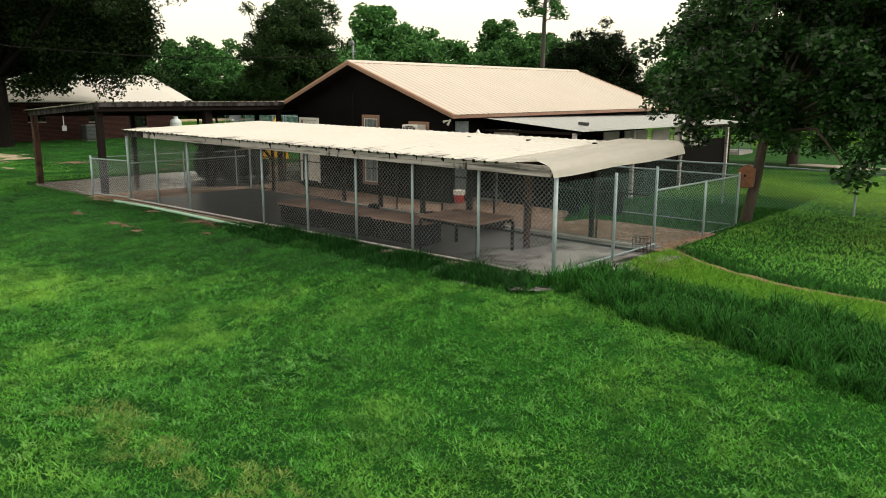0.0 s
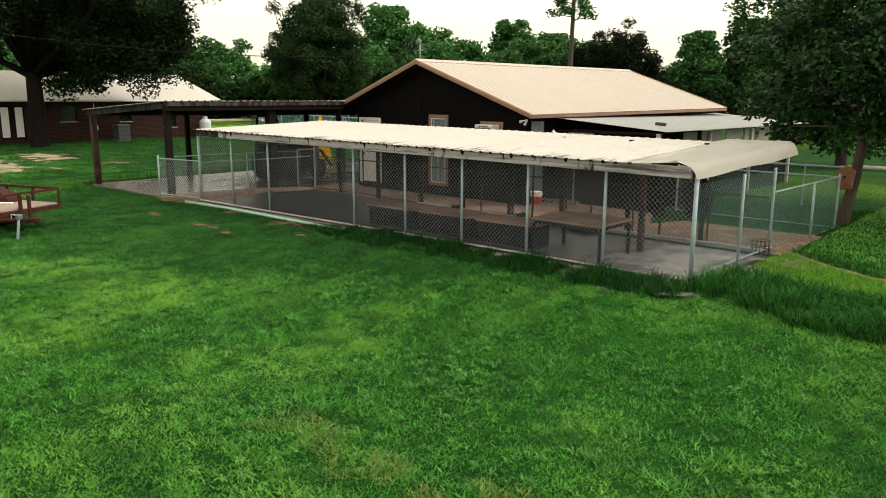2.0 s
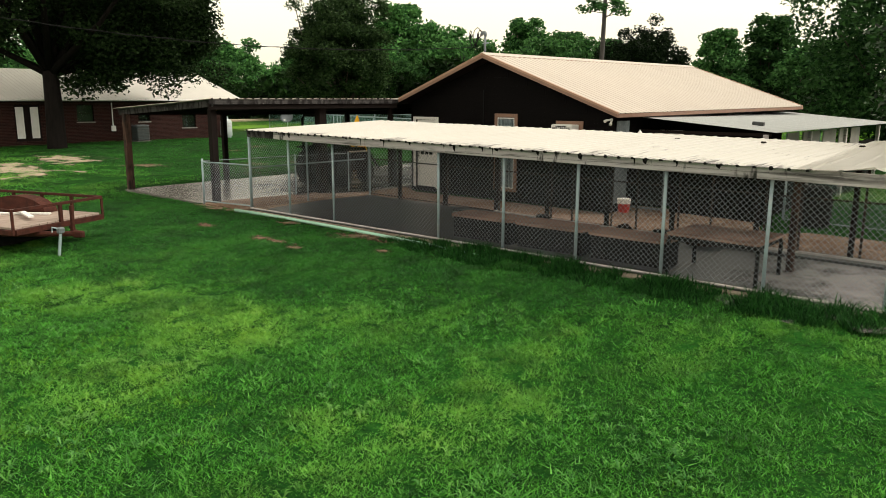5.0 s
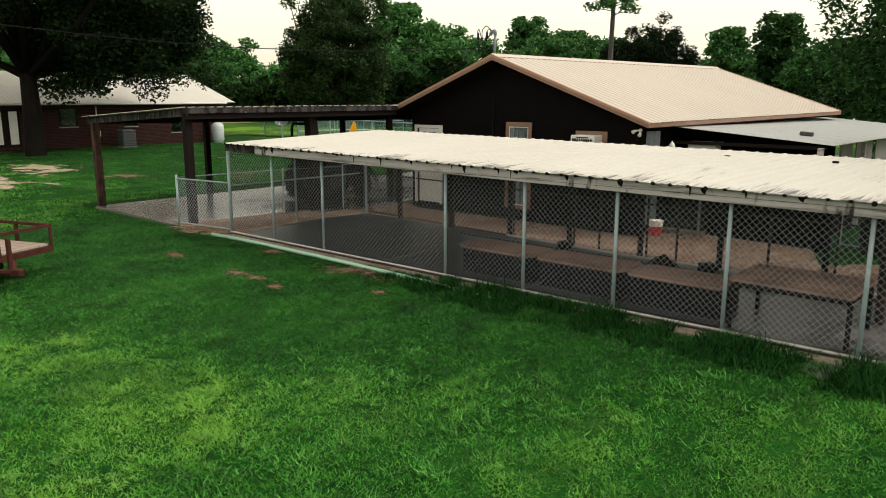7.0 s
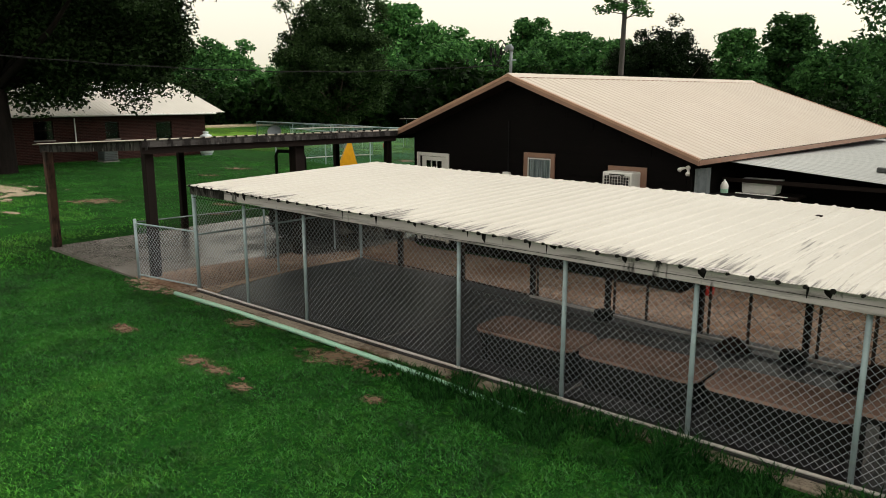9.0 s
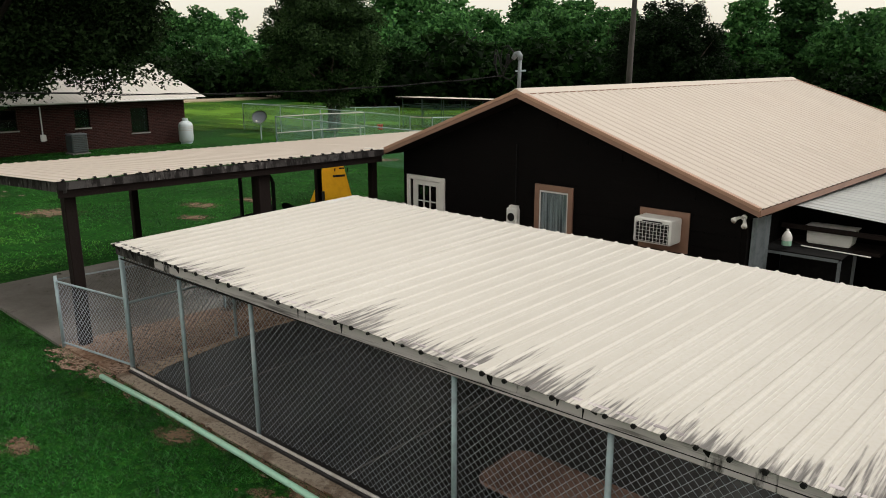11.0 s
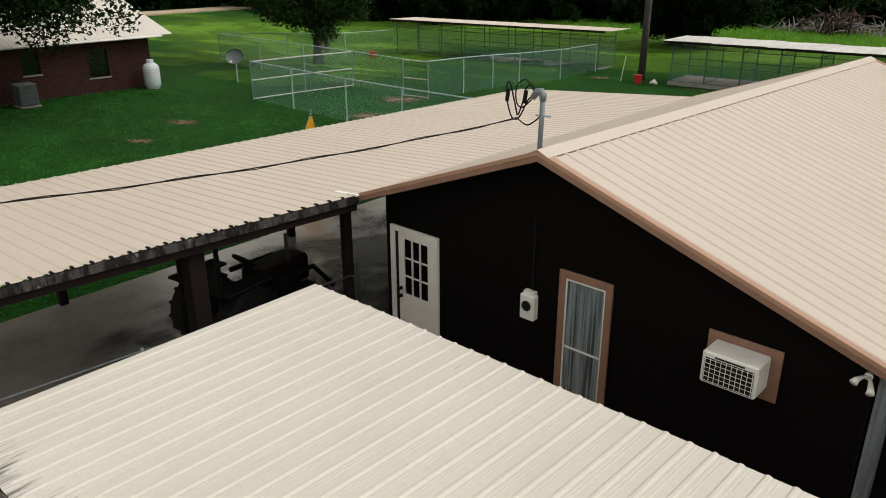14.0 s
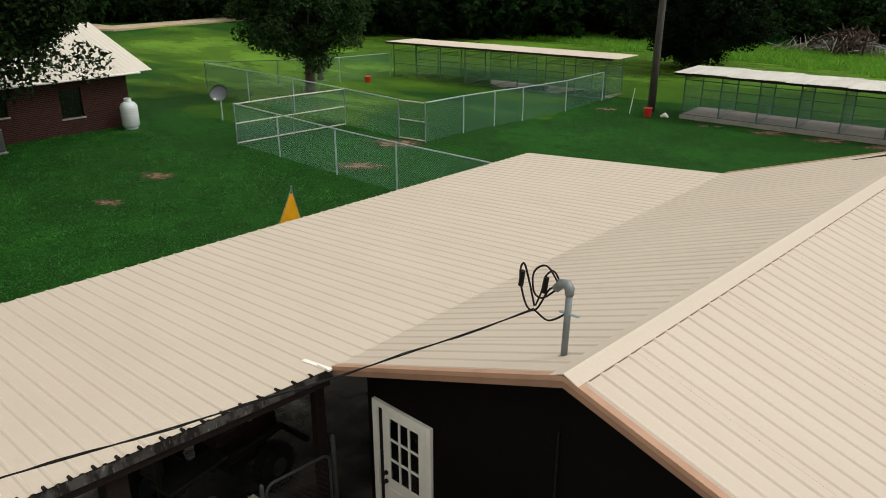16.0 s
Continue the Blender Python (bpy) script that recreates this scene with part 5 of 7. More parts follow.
def tree(name, at, height, trunk_r, centre, radii, clumps, leaves, leaf, spread_r, leafmat, label, seed, lean=(0, 0), fork=0.35, category="tree", hollow=0.45, low=None, floor_z=0.5):
    rng = np.random.default_rng(seed)
    t = thing(name, pose(*at), label, category)
    pts = []
    while len(pts) < clumps:
        d = rng.normal(size=3)
        d /= np.linalg.norm(d)
        r = hollow + (1 - hollow) * rng.random() ** 0.6
        r *= 0.86 + 0.28 * noise.noise(Vector(d * 2.3) + Vector((seed, 0, 0))) + 0.1
        q = np.array(centre) + d * np.array(radii) * r
        if q[2] > floor_z + 0.5 * noise.noise(Vector((q[0] * 0.7, q[1] * 0.7, seed))):
            pts.append(q)
    for _ in range(low[0] if low else 0):
        u = rng.random(3)
        q = np.array(low[1]) + u * (np.array(low[2]) - np.array(low[1]))
        q[2] += 2.0 * noise.noise(Vector((q[0] * 0.6, q[1] * 0.65, 2))) - (1.5 * rng.random() if rng.random() < 0.24 else 0.0)
        pts.append(q)
    clumps = len(pts)
    fz = fork * height
    bm = bmesh.new()
    top = Vector((lean[0], lean[1], fz))
    tube(bm, [(0, 0, -0.15), (0.02, 0, 0.15), top * 0.5 + Vector((0.03, 0.02, 0)), top], [trunk_r * 1.5, trunk_r * 1.1, trunk_r * 0.95, trunk_r * 0.8], 12)
    for q in pts[:: max(1, clumps // 26)]:
        q = Vector(q)
        mid = top.lerp(q, 0.45) + Vector(rng.normal(size=3)) * 0.06 * (q - top).length
        if q.z < fz:
            mid.z = max(mid.z, fz * 0.95)
        tube(bm, [top - Vector((0, 0, 0.1 * fz)), mid, q], [trunk_r * 0.5, trunk_r * 0.26, trunk_r * 0.07], 6)
    part("trunk", bm, BARK if trunk_r < 0.4 else DARKBARK, t, "trunk and limbs", smooth=True)
    tagged(part("crown", crown_mesh(rng, pts, leaves, leaf, spread_r, leafmat is not LEAF_R), leafmat, t), kind="stuff")
    return t


tree("tree", (0.30, 7.53, -0.2), 6.8, 0.12, (1.9, 1.6, 4.6), (4.2, 3.9, 3.4), 600, 190, 0.068, 0.42, LEAF_R, "broad leafy tree with leaning trunk by the dog run", 3, lean=(0.28, 0.1), fork=0.36, hollow=0.2, low=(70, (-1.9, -1.7, 2.75), (4.0, 0.8, 3.9)), floor_z=2.75)
tree("broadleaf_tree", (-4.1, 26.2, -0.4), 11, 0.24, (0, 0, 6.4), (5.0, 5.0, 6.2), 330, 130, 0.11, 0.95, LEAF_FAR, "tall full green tree standing behind the house", 14, fork=0.2, hollow=0.3)
tree("oak_tree", (-36.7, 5.0, -0.1), 15, 0.42, (-0.8, 0.4, 10.3), (8.6, 8.6, 5.7), 520, 250, 0.095, 0.95, LEAF_OAK, "huge dark spreading oak before the brick house", 5, fork=0.28, low=(420, (-1.0, 0.8, 4.9), (3.0, 7.3, 7.6)))
tree("magnolia_tree", (-41.1, 27.7, 0.0), 10, 0.28, (0, 0, 6.0), (4.2, 4.2, 4.7), 300, 260, 0.095, 0.75, LEAF_MAG, "dense dark glossy tree behind the fenced yard", 7, fork=0.2, hollow=0.3)
tree("cedar_tree", (-30.2, 54.6, -0.8), 9.5, 0.3, (-0.3, 0, 4.9), (4.9, 4.9, 5.0), 480, 170, 0.12, 0.8, LEAF_CEDAR, "dense rounded dark evergreen beyond the far kennels", 8, fork=0.15, hollow=0.3)

tree("thin_tree", (-46.5, 33.0, -0.3), 14, 0.16, (0, 0, 10.2), (2.6, 2.6, 3.2), 46, 60, 0.11, 0.6, LEAF_FAR, "tall airy tree rising behind the magnolia", 12, fork=0.55, hollow=0.2)

# woodland round the lawns: a few trees built once and copied
rng = np.random.default_rng(21)
protos = [
    tree("woodland_tree", (0, 0, -50), 13, 0.25, (0, 0, 7.2), (4.6, 4.6, 6.0), 130, 62, 0.32, 1.25, LEAF_FAR, "leafy woodland tree at the edge of the lawns", 31, fork=0.2, hollow=0.4),
    tree("woodland_tree", (0, 0, -50), 11, 0.22, (0, 0, 6.0), (4.0, 4.0, 5.2), 125, 62, 0.31, 1.2, LEAF_FAR, "leafy woodland tree at the edge of the lawns", 32, fork=0.2, hollow=0.4),
    tree("woodland_tree", (0, 0, -50), 15, 0.25, (0, 0, 8.4), (3.4, 3.4, 6.6), 130, 60, 0.30, 1.1, LEAF_FAR, "tall loose woodland tree at the edge of the lawns", 33, fork=0.3, hollow=0.4),
    tree("woodland_tree", (0, 0, -50), 6, 0.12, (0, 0, 2.8), (3.6, 3.6, 2.9), 100, 50, 0.32, 0.95, LEAF_UNDER, "low leafy shrub, coloured dark for shade under the woodland", 34, fork=0.15, hollow=0.3),
]
first = [True] * 4


def plant(k, x, y, s):
    m = pose(x, y, ground_z(x, y) - 0.1, 0, 0, rng.random() * 360) @ Matrix.Scale(s, 4)
    if first[k]:
        first[k] = False
        protos[k].matrix_basis = m
        tagged(protos[k], group="woodland")
    else:
        ob = copy_thing(protos[k], m)
        ob.matrix_basis = m


for ring, (rad, step, ks, smin) in enumerate(((84, 3.0, (3, 3, 3), 0.85), (92, 4.8, (1, 0, 1), 0.72), (106, 6.2, (0, 2, 1), 0.86))):
    a = -16.0
    while a < 92:
        yaw = radians(a)
        r = rad + rng.normal() * 3.5 + 26 * smooth01(47, 55, a)
        x, y = -6 - r * math.sin(yaw), r * math.cos(yaw)
        low_side = (0.66 if ring else 0.8) + 0.36 * smooth01(21, 34, a)
        plant(int(rng.choice(ks)), x, y, low_side * (smin + 0.42 * rng.random() ** 1.5))
        a += math.degrees(step / rad) * (0.7 + 0.6 * rng.random())

for k, x, y, size in ((2, -35.5, 85.8, 0.86), (2, -31.6, 92.3, 1.0), (0, -27.0, 88.0, 0.72), (1, -24.0, 84.0, 0.9)):
    plant(k, x, y, size)


# ---- lawn blades ----
def blades(name, xy, h, w, material, label, bend=0.5, simple=False):
    rng = np.random.default_rng(11)
    n = len(xy)
    z = np.array([ground_z(x, y) for x, y in xy])
    base = np.column_stack([xy, z - 0.01])
    a = rng.random(n) * 6.283
    side = np.column_stack([np.cos(a), np.sin(a), np.zeros(n)])
    b = rng.random(n) * 6.283
    tilt = np.column_stack([np.cos(b), np.sin(b), np.zeros(n)])
    hh, ww = h[:, None], w[:, None]
    tip = base + tilt * hh * bend * (0.4 + rng.random((n, 1))) + np.array([0, 0, 1]) * hh * (0.7 + 0.3 * rng.random((n, 1)))
    if simple:
        v = np.stack([base - side * ww, base + side * ww, tip], axis=1).reshape(-1, 3)
        f = np.arange(3 * n).reshape(n, 3)
    else:
        mid = base * 0.5 + tip * 0.5 + np.array([0, 0, 1]) * hh * 0.16 * bend * 2
        v = np.stack([base - side * ww, base + side * ww, mid + side * ww * 0.7, tip, mid - side * ww * 0.7], axis=1).reshape(-1, 3)
        i = np.arange(n)[:, None] * 5
        f = np.concatenate([i + [0, 1, 2], i + [0, 2, 4], i + [4, 2, 3]])
    ob = part(name, raw_mesh(name, v, f), material)
    return tagged(ob, label, "grass", kind="stuff")


def scatter(n, x0, x1, y0, y1, keep):
    rng = np.random.default_rng(n)
    p = np.column_stack([x0 + (x1 - x0) * rng.random(n), y0 + (y1 - y0) * rng.random(n)])
    return p[[keep(x, y) for x, y in p]]


def clump(x, y, s=1.4):
    return noise.noise(Vector((x * s, y * s, 5))) + 0.5 * noise.noise(Vector((x * s * 3, y * s * 3, 9)))


def mown_line(x):
    return 2.05 + 1.75 * math.exp(-0.62 * x)


def tufted(n, x0, x1, y0, y1, per, r, keep):
    """Blade roots gathered in small tufts."""
    c = scatter(n, x0, x1, y0, y1, keep)
    g = np.random.default_rng(n + 1)
    return np.repeat(c, per, axis=0) + g.normal(size=(len(c) * per, 2)) * r


def bare(x, y):
    return noise.noise(Vector((x * 0.55, y * 0.55, 7))) + 0.35 * noise.noise(Vector((x * 2, y * 2, 1)))


rg = np.random.default_rng(2)
lawn_xy = scatter(980000, -18, 9.5, -9.8, -0.28, lambda x, y: y < -0.3 and clump(x, y, 4.2) > -0.42 and bare(x, y) < 0.95 and y > -9.4 + 1.2 * clump(x, y, 0.7) and x < 8.8 + 1.0 * clump(x, y, 0.7))
for sx, sy, ax, ay in ((-9.0, -0.62, 0.62, 0.22), (-8.3, -0.72, 0.4, 0.16), (-12.4, -1.9, 0.2, 0.1), (-10.45, -1.9, 0.24, 0.1), (-9.84, -1.94, 0.18, 0.08), (-9.2, -2.03, 0.16, 0.08), (-7.65, -1.3, 0.16, 0.09), (-11.2, -0.6, 0.3, 0.1)):
    gap = ((lawn_xy[:, 0] - sx) / ax) ** 2 + ((lawn_xy[:, 1] - sy) / ay) ** 2
    lawn_xy = lawn_xy[gap > 0.35 + 1.1 * rg.random(len(gap))]
hv = np.array([0.034 + 0.016 * clump(x, y) + 0.012 * clump(x, y, 4.2) for x, y in lawn_xy]) * (0.6 + 0.8 * rg.random(len(lawn_xy)))
hv, wv = np.maximum(hv, 0.014), 0.0048 + 0.0045 * rg.random(len(lawn_xy))
near = np.array([y > -3.0 - 1.5 * smooth01(-5.5, -9, x) + 2.4 * smooth01(-4.5, -1.5, x) + 1.0 * clump(x, y, 0.5) + 0.8 * clump(x, y, 2.2) + 0.9 * smooth01(-3, 4, x) + g for (x, y), g in zip(lawn_xy, rg.normal(size=len(lawn_xy)) * 0.9)])
blades("lawn_grass", lawn_xy[~near], hv[~near], wv[~near], BLADE, "short uneven mown grass on the lawn", 1.15, True)
blades("lush_lawn", lawn_xy[near], hv[near] * 1.2, wv[near], DARKLAWN, "lusher grass near the kennel edge, shade partly put into its colour", 1.1, True)
tuft_xy = tufted(23000, -18, 9.5, -9.8, -0.5, 11, 0.035, lambda x, y: clump(x, y, 1.6) > 0.0 and bare(x, y) < 0.8 and y < -2.4 + 0.6 * clump(x, y, 1.0) - 2.6 * smooth01(-5.5, -8.5, x) + 1.2 * smooth01(-4.5, -1.5, x))
hv = np.array([0.055 + 0.02 * clump(x, y, 0.6) for x, y in tuft_xy]) * (0.5 + 0.9 * rg.random(len(tuft_xy)))
blades("grass_tufts", tuft_xy, np.maximum(hv, 0.03), 0.006 + 0.006 * rg.random(len(tuft_xy)), TUFT, "lighter coarse grass tufts through the lawn", 1.2, True)


def rosettes(name, centres, leaves, length, width, material, label):
    """Flat weeds: each centre carries broad leaves that spread outwards."""
    g = np.random.default_rng(17)
    n = len(centres)
    c = np.repeat(centres, leaves, axis=0)
    z = np.repeat([ground_z(x, y) for x, y in centres], leaves)
    size = np.repeat(0.55 + 0.8 * g.random(n), leaves) * (0.7 + 0.5 * g.random(n * leaves))
    a = np.tile(np.arange(leaves) * 6.283 / leaves, n) + g.normal(size=n * leaves) * 0.4
    d = np.column_stack([np.cos(a), np.sin(a), np.zeros(len(a))])
    e = np.column_stack([-np.sin(a), np.cos(a), np.zeros(len(a))])
    base = np.column_stack([c, z + 0.004])
    l = (length * size)[:, None]
    up = np.array([0, 0, 1.0])
    rise = 0.35 + 0.5 * g.random((len(a), 1))
    mid = base + d * l * 0.5 + up * l * rise
    tip = base + d * l + up * l * (rise - 0.15)
    w = (width * size)[:, None]
    v = np.stack([base, mid - e * w, tip, mid + e * w], axis=1).reshape(-1, 3)
    f = np.arange(len(v)).reshape(-1, 4)
    return tagged(part(name, raw_mesh(name, v, f), material), label, "weeds", kind="stuff")


WEED = blade_mat("pale_weed_leaves", (0.022, 0.14, 0.020), (0.13, 0.36, 0.06), (0.18, 0.36, 0.055))
weed_xy = scatter(4200, -18, 9.3, -9.4, -0.8, lambda x, y: clump(x, y, 0.8) > 0.12 and y < -2.6 - 2.2 * smooth01(-4.0, -8.0, x))
rosettes("lawn_weeds", weed_xy, 9, 0.075, 0.0075, WEED, "flat pale green weeds scattered through the lawn")
outer_xy = scatter(190000, -26, 22, -24, 9, lambda x, y: (y < -8.8 or x > 8.6 or (x < -17.5 and y < -0.6)) and clump(x, y, 1.1) > -0.45)
blades("outer_lawn", outer_xy, 0.04 + 0.04 * rg.random(len(outer_xy)), 0.010 + 0.010 * rg.random(len(outer_xy)), BLADE, "mown lawn grass further out", 1.7, True)
light_xy = tufted(16000, -18, 4, -9.8, -1.6, 8, 0.05, lambda x, y: clump(x, y, 1.1) > -0.1 + 0.9 * smooth01(-9, 2, x + 0.6 * y + 4) and y < -3.6 - 2.4 * smooth01(-5.5, -8.5, x))
blades("light_grass", light_xy, 0.03 + 0.03 * rg.random(len(light_xy)), 0.004 + 0.004 * rg.random(len(light_xy)), YGRASS, "yellow-green grass patches, denser towards the left of the lawn", 1.1, True)
yard_xy = scatter(90000, 0.45, 12, 3, 22, lambda x, y: y > mown_line(x) + 0.3 + 0.3 * clump(x, y, 2.0))
blades("yard_grass", yard_xy, 0.04 + 0.05 * rg.random(len(yard_xy)), 0.006 + 0.006 * rg.random(len(yard_xy)), YARDG, "rough grass in the yard beyond the kennel end", 1.0, True)
pen_xy = scatter(26000, -5.6, 0.45, 5.3, 10.2, lambda x, y: y > 5.6 + 0.3 * clump(x, y, 1.5) + 0.5 * smooth01(-3.8, -5.4, x) and x > -3.7 + 0.3 * clump(x, y, 1.5))
blades("pen_grass", pen_xy, 0.06 + 0.10 * rg.random(len(pen_xy)), 0.008 + 0.008 * rg.random(len(pen_xy)), TALL, "rough dark grass inside the dog run", 0.9, True)
near_xy = scatter(90000, 0.3, 13, 0.2, 4, lambda x, y: y < mown_line(x) - 0.08 and math.hypot(x - 0.65, y - 0.95) > 0.55 + 0.35 * clump(x, y, 1.5) and x < 11.5 + 1.5 * clump(x, y, 0.8))
blades("sunlit_grass", near_xy, 0.05 + 0.06 * rg.random(len(near_xy)), 0.007 + 0.006 * rg.random(len(near_xy)), YGRASS, "yellow-green grass above the bank", 0.9, True)
lush_xy = scatter(90000, 0.45, 13, 1.9, 6.5, lambda x, y: mown_line(x) + 0.08 < y < mown_line(x) + 0.75 + 0.5 * clump(x, y) and clump(x, y, 2.1) > -0.35 + 0.6 * (y - mown_line(x)))
blades("lush_grass", lush_xy, 0.07 + 0.09 * rg.random(len(lush_xy)), 0.007 + 0.006 * rg.random(len(lush_xy)), TALL, "lush dark grass below the mown line", 0.9, True)
left_xy = tufted(26000, -40, -17, -8, 16, 6, 0.12, lambda x, y: clump(x, y, 0.6) > -0.2 and (x < -20.2 or y < -0.4))
# past this line shade is put into the blade colour
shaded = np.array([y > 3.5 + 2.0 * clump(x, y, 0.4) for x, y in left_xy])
side_h, side_w = 0.035 + 0.04 * rg.random(len(left_xy)), 0.007 + 0.008 * rg.random(len(left_xy))
blades("side_lawn_grass", left_xy[shaded], side_h[shaded], side_w[shaded], DARKLAWN, "mown grass beside the carport, coloured darker for shade", 1.0, True)
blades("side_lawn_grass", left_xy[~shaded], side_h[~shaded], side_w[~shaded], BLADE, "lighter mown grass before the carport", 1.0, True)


def bank(x, y):
    """Where the grass was left to grow: along the kennel edge and down the bank."""
    c = 0.25 * clump(x, y, 0.8)
    edge = smooth01(-10.0, -6.0, x) * (1 - smooth01(0.65, 1.35 + c, -y)) if x < 0.2 else 0.0
    lo, hi = -0.4 - 0.25 * x + c, 1.0 - 0.12 * x + c
    slope = smooth01(lo - 0.35, lo + 0.1, y) * (1 - smooth01(hi - 0.2, hi + 0.2, y)) * smooth01(-0.6, 0.3, x)
    return max(edge, slope)


tall_xy = scatter(250000, -10, 9.5, -4.0, 1.8, lambda x, y: (y < (-0.12 if -7.5 < x < -0.3 else -0.27) or x > 0.2) and bank(x, y) > 0.4 and clump(x, y, 2.0) > -0.2)
tv = np.array([0.06 + (0.09 + (0.10 if x > 0.2 else 0.075) * smooth01(-3, 1, x)) * bank(x, y) * (1 + 0.9 * clump(x, y, 1.7)) for x, y in tall_xy]) * (0.5 + 0.8 * rg.random(len(tall_xy)))
wv = 0.005 + 0.0035 * rg.random(len(tall_xy))
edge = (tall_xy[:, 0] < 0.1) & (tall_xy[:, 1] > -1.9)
blades("tall_grass", tall_xy[~edge], tv[~edge], wv[~edge], TALL, "tall unmown grass down the bank", 0.9)
blades("edge_grass", tall_xy[edge], tv[edge], wv[edge], TALLD, "uncut grass along the kennel edge, coloured darker for shade", 0.9)

DRY = leaf_mat("dry_straw_blades", (0.13, 0.22, 0.045), (0.30, 0.36, 0.12), 0.0)
dxy = scatter(26000, -1.5, 1.7, -7.8, -5.3, lambda x, y: abs(y + 6.55 - 0.06 * math.sin(2 * x)) < 0.28 + 0.4 * clump(x, y, 1.2) and clump(x, y, 2.4) > -0.2)
cxy = scatter(3500, 0.15, 1.5, 0.2, 2.4, lambda x, y: math.hypot(x - 0.65, y - 1.05) < 0.75 + 0.4 * clump(x, y, 1.5))
dxy = np.concatenate([dxy, cxy])
blades("dry_grass", dxy, 0.03 + 0.035 * rg.random(len(dxy)), 0.004 + 0.004 * rg.random(len(dxy)), DRY, "dry straw-coloured grass worn by wheels", 1.4, True)

CLOD = mat("dark_soil_clods", (0.15, 0.09, 0.055), 0.95, 0, [(20, (0.07, 0.042, 0.028), 0.45, 0.65)], (40, 0.8))
cr = np.random.default_rng(77)
bm = bmesh.new()
for _ in range(240):
    sx, sy, ax, ay = ((-9.0, -0.62, 0.5, 0.16), (-8.3, -0.72, 0.3, 0.12), (-12.4, -1.9, 0.16, 0.08), (-10.0, -1.92, 0.35, 0.07), (-14.2, -0.45, 0.7, 0.12))[int(cr.integers(5))]
    x, y = sx + ax * cr.normal() * 0.6, sy + ay * cr.normal() * 0.6
    r = 0.010 + 0.022 * cr.random() ** 2
    bmesh.ops.create_icosphere(bm, subdivisions=1, radius=1.0, matrix=Matrix.Translation((x, y, ground_z(x, y) + r * 0.5)) @ Matrix.Rotation(cr.random() * 6, 4, "Z") @ Matrix.Diagonal((r * (0.8 + 0.7 * cr.random()), r, r * (0.6 + 0.3 * cr.random()), 1)))
tagged(part("soil_clods", bm, CLOD), "loose brown soil clods on bare earth by the kennel kerb", "soil", kind="stuff")

# ---- far yard ----
def fence_line(parent, pts, h, mid=False):
    """Chain-link along plan points, on the ground: posts, top rail, mesh."""
    for x, y in pts:
        z = ground_z(x, y)
        part("post", tubem([(x, y, z - 0.1), (x, y, z + h + 0.03)], 0.03, 8), GALV, parent)
    for (x0, y0), (x1, y1) in zip(pts, pts[1:]):
        a, b = Vector((x0, y0, ground_z(x0, y0))), Vector((x1, y1, ground_z(x1, y1)))
        up = Vector((0, 0, 1))
        for k in (h, h * 0.52, 0.06) if mid else (h,):
            part("rail", tubem([a + up * k, b + up * k], 0.026, 8), PALERAIL if mid else GALV, parent)
        ob = part("chain_link", link_mesh((b - a).length, h - 0.03, r=0.0023), FARWIRE, parent)
        u = (b - a).normalized()
        v = up.cross(u)
        ob.matrix_basis = on_axes(a + up * 0.02, u, v)


yard = thing("yard_fence", pose(0, 0, 0), "galvanised chain-link fence round a dog yard", "fence", "yard fences")
fence_line(yard, [(-33.2, 17.4), (-30.5, 17.4), (-27.2, 17.3), (-24.3, 17.3), (-20.4, 17.4)], 1.62)
fence_line(yard, [(-44.6, 23.4), (-40.5, 23.2), (-36.6, 23.0), (-32.8, 22.8), (-29.4, 22.7)], 1.62)
fence_line(yard, [(-44.6, 23.4), (-44.6, 28.2), (-44.8, 33.2), (-45.0, 38.0)], 1.62)
fence_line(yard, [(-28.1, 22.9), (-28.4, 25.7), (-28.6, 28.2), (-28.7, 30.6), (-29.0, 35.0), (-29.4, 39.6)], 1.62)
for nm, p in (("yard_gate", [(-33.2, 17.4), (-32.9, 20.0)]), ("yard_gate", [(-32.9, 20.0), (-32.8, 22.8)]), ("yard_gate", [(-29.4, 22.7), (-28.1, 22.9)])):
    g = thing(nm, pose(0, 0, 0), "chain-link yard gate with a middle rail", "gate", "yard gates")
    fence_line(g, p, 1.6, True)
for x, y, r in ((-28.8, 21.9, 1.3), (-21.5, 37.0, 1.2), (-19.0, 37.1, 1.3), (-16.5, 37.2, 1.3), (-14.2, 37.3, 1.2), (-27.8, 37.2, 1.0), (-27.4, 18.6, 1.1), (-23.5, 9.3, 0.9), (-22.5, 6.5, 0.7), (-24.0, 7.6, 0.8), (-30.0, 10.5, 0.6), (-26.2, 4.0, 1.2), (-31.5, 13.0, 0.8), (-21.2, 7.8, 0.7), (-20.9, 5.2, 0.6), (-20.6, 9.6, 0.8), (-12.36, -1.91, 0.32), (-10.37, -1.94, 0.34), (-9.84, -1.94, 0.28), (-9.17, -2.05, 0.25), (-9.0, -0.66, 0.7), (-7.62, -1.33, 0.2), (-11.2, -0.6, 0.4), (0.75, 2.2, 0.9), (0.75, 1.0, 0.9), (0.55, 3.4, 0.6), (2.0, -7.0, 0.5)):
    bare_patch(x, y, r, r * 0.62, SOILRAG, "bare reddish earth patch worn through the grass", 30 * r)

for px, py, pr_ in ((-14.2, -0.38, 0.95), (-14.8, -0.32, 0.7), (-13.6, -0.35, 0.5)):
    bare_patch(px, py, pr_, pr_ * 0.5, GRAVELRAG, "tan gravel spilled from the kennel path into the grass", 5)
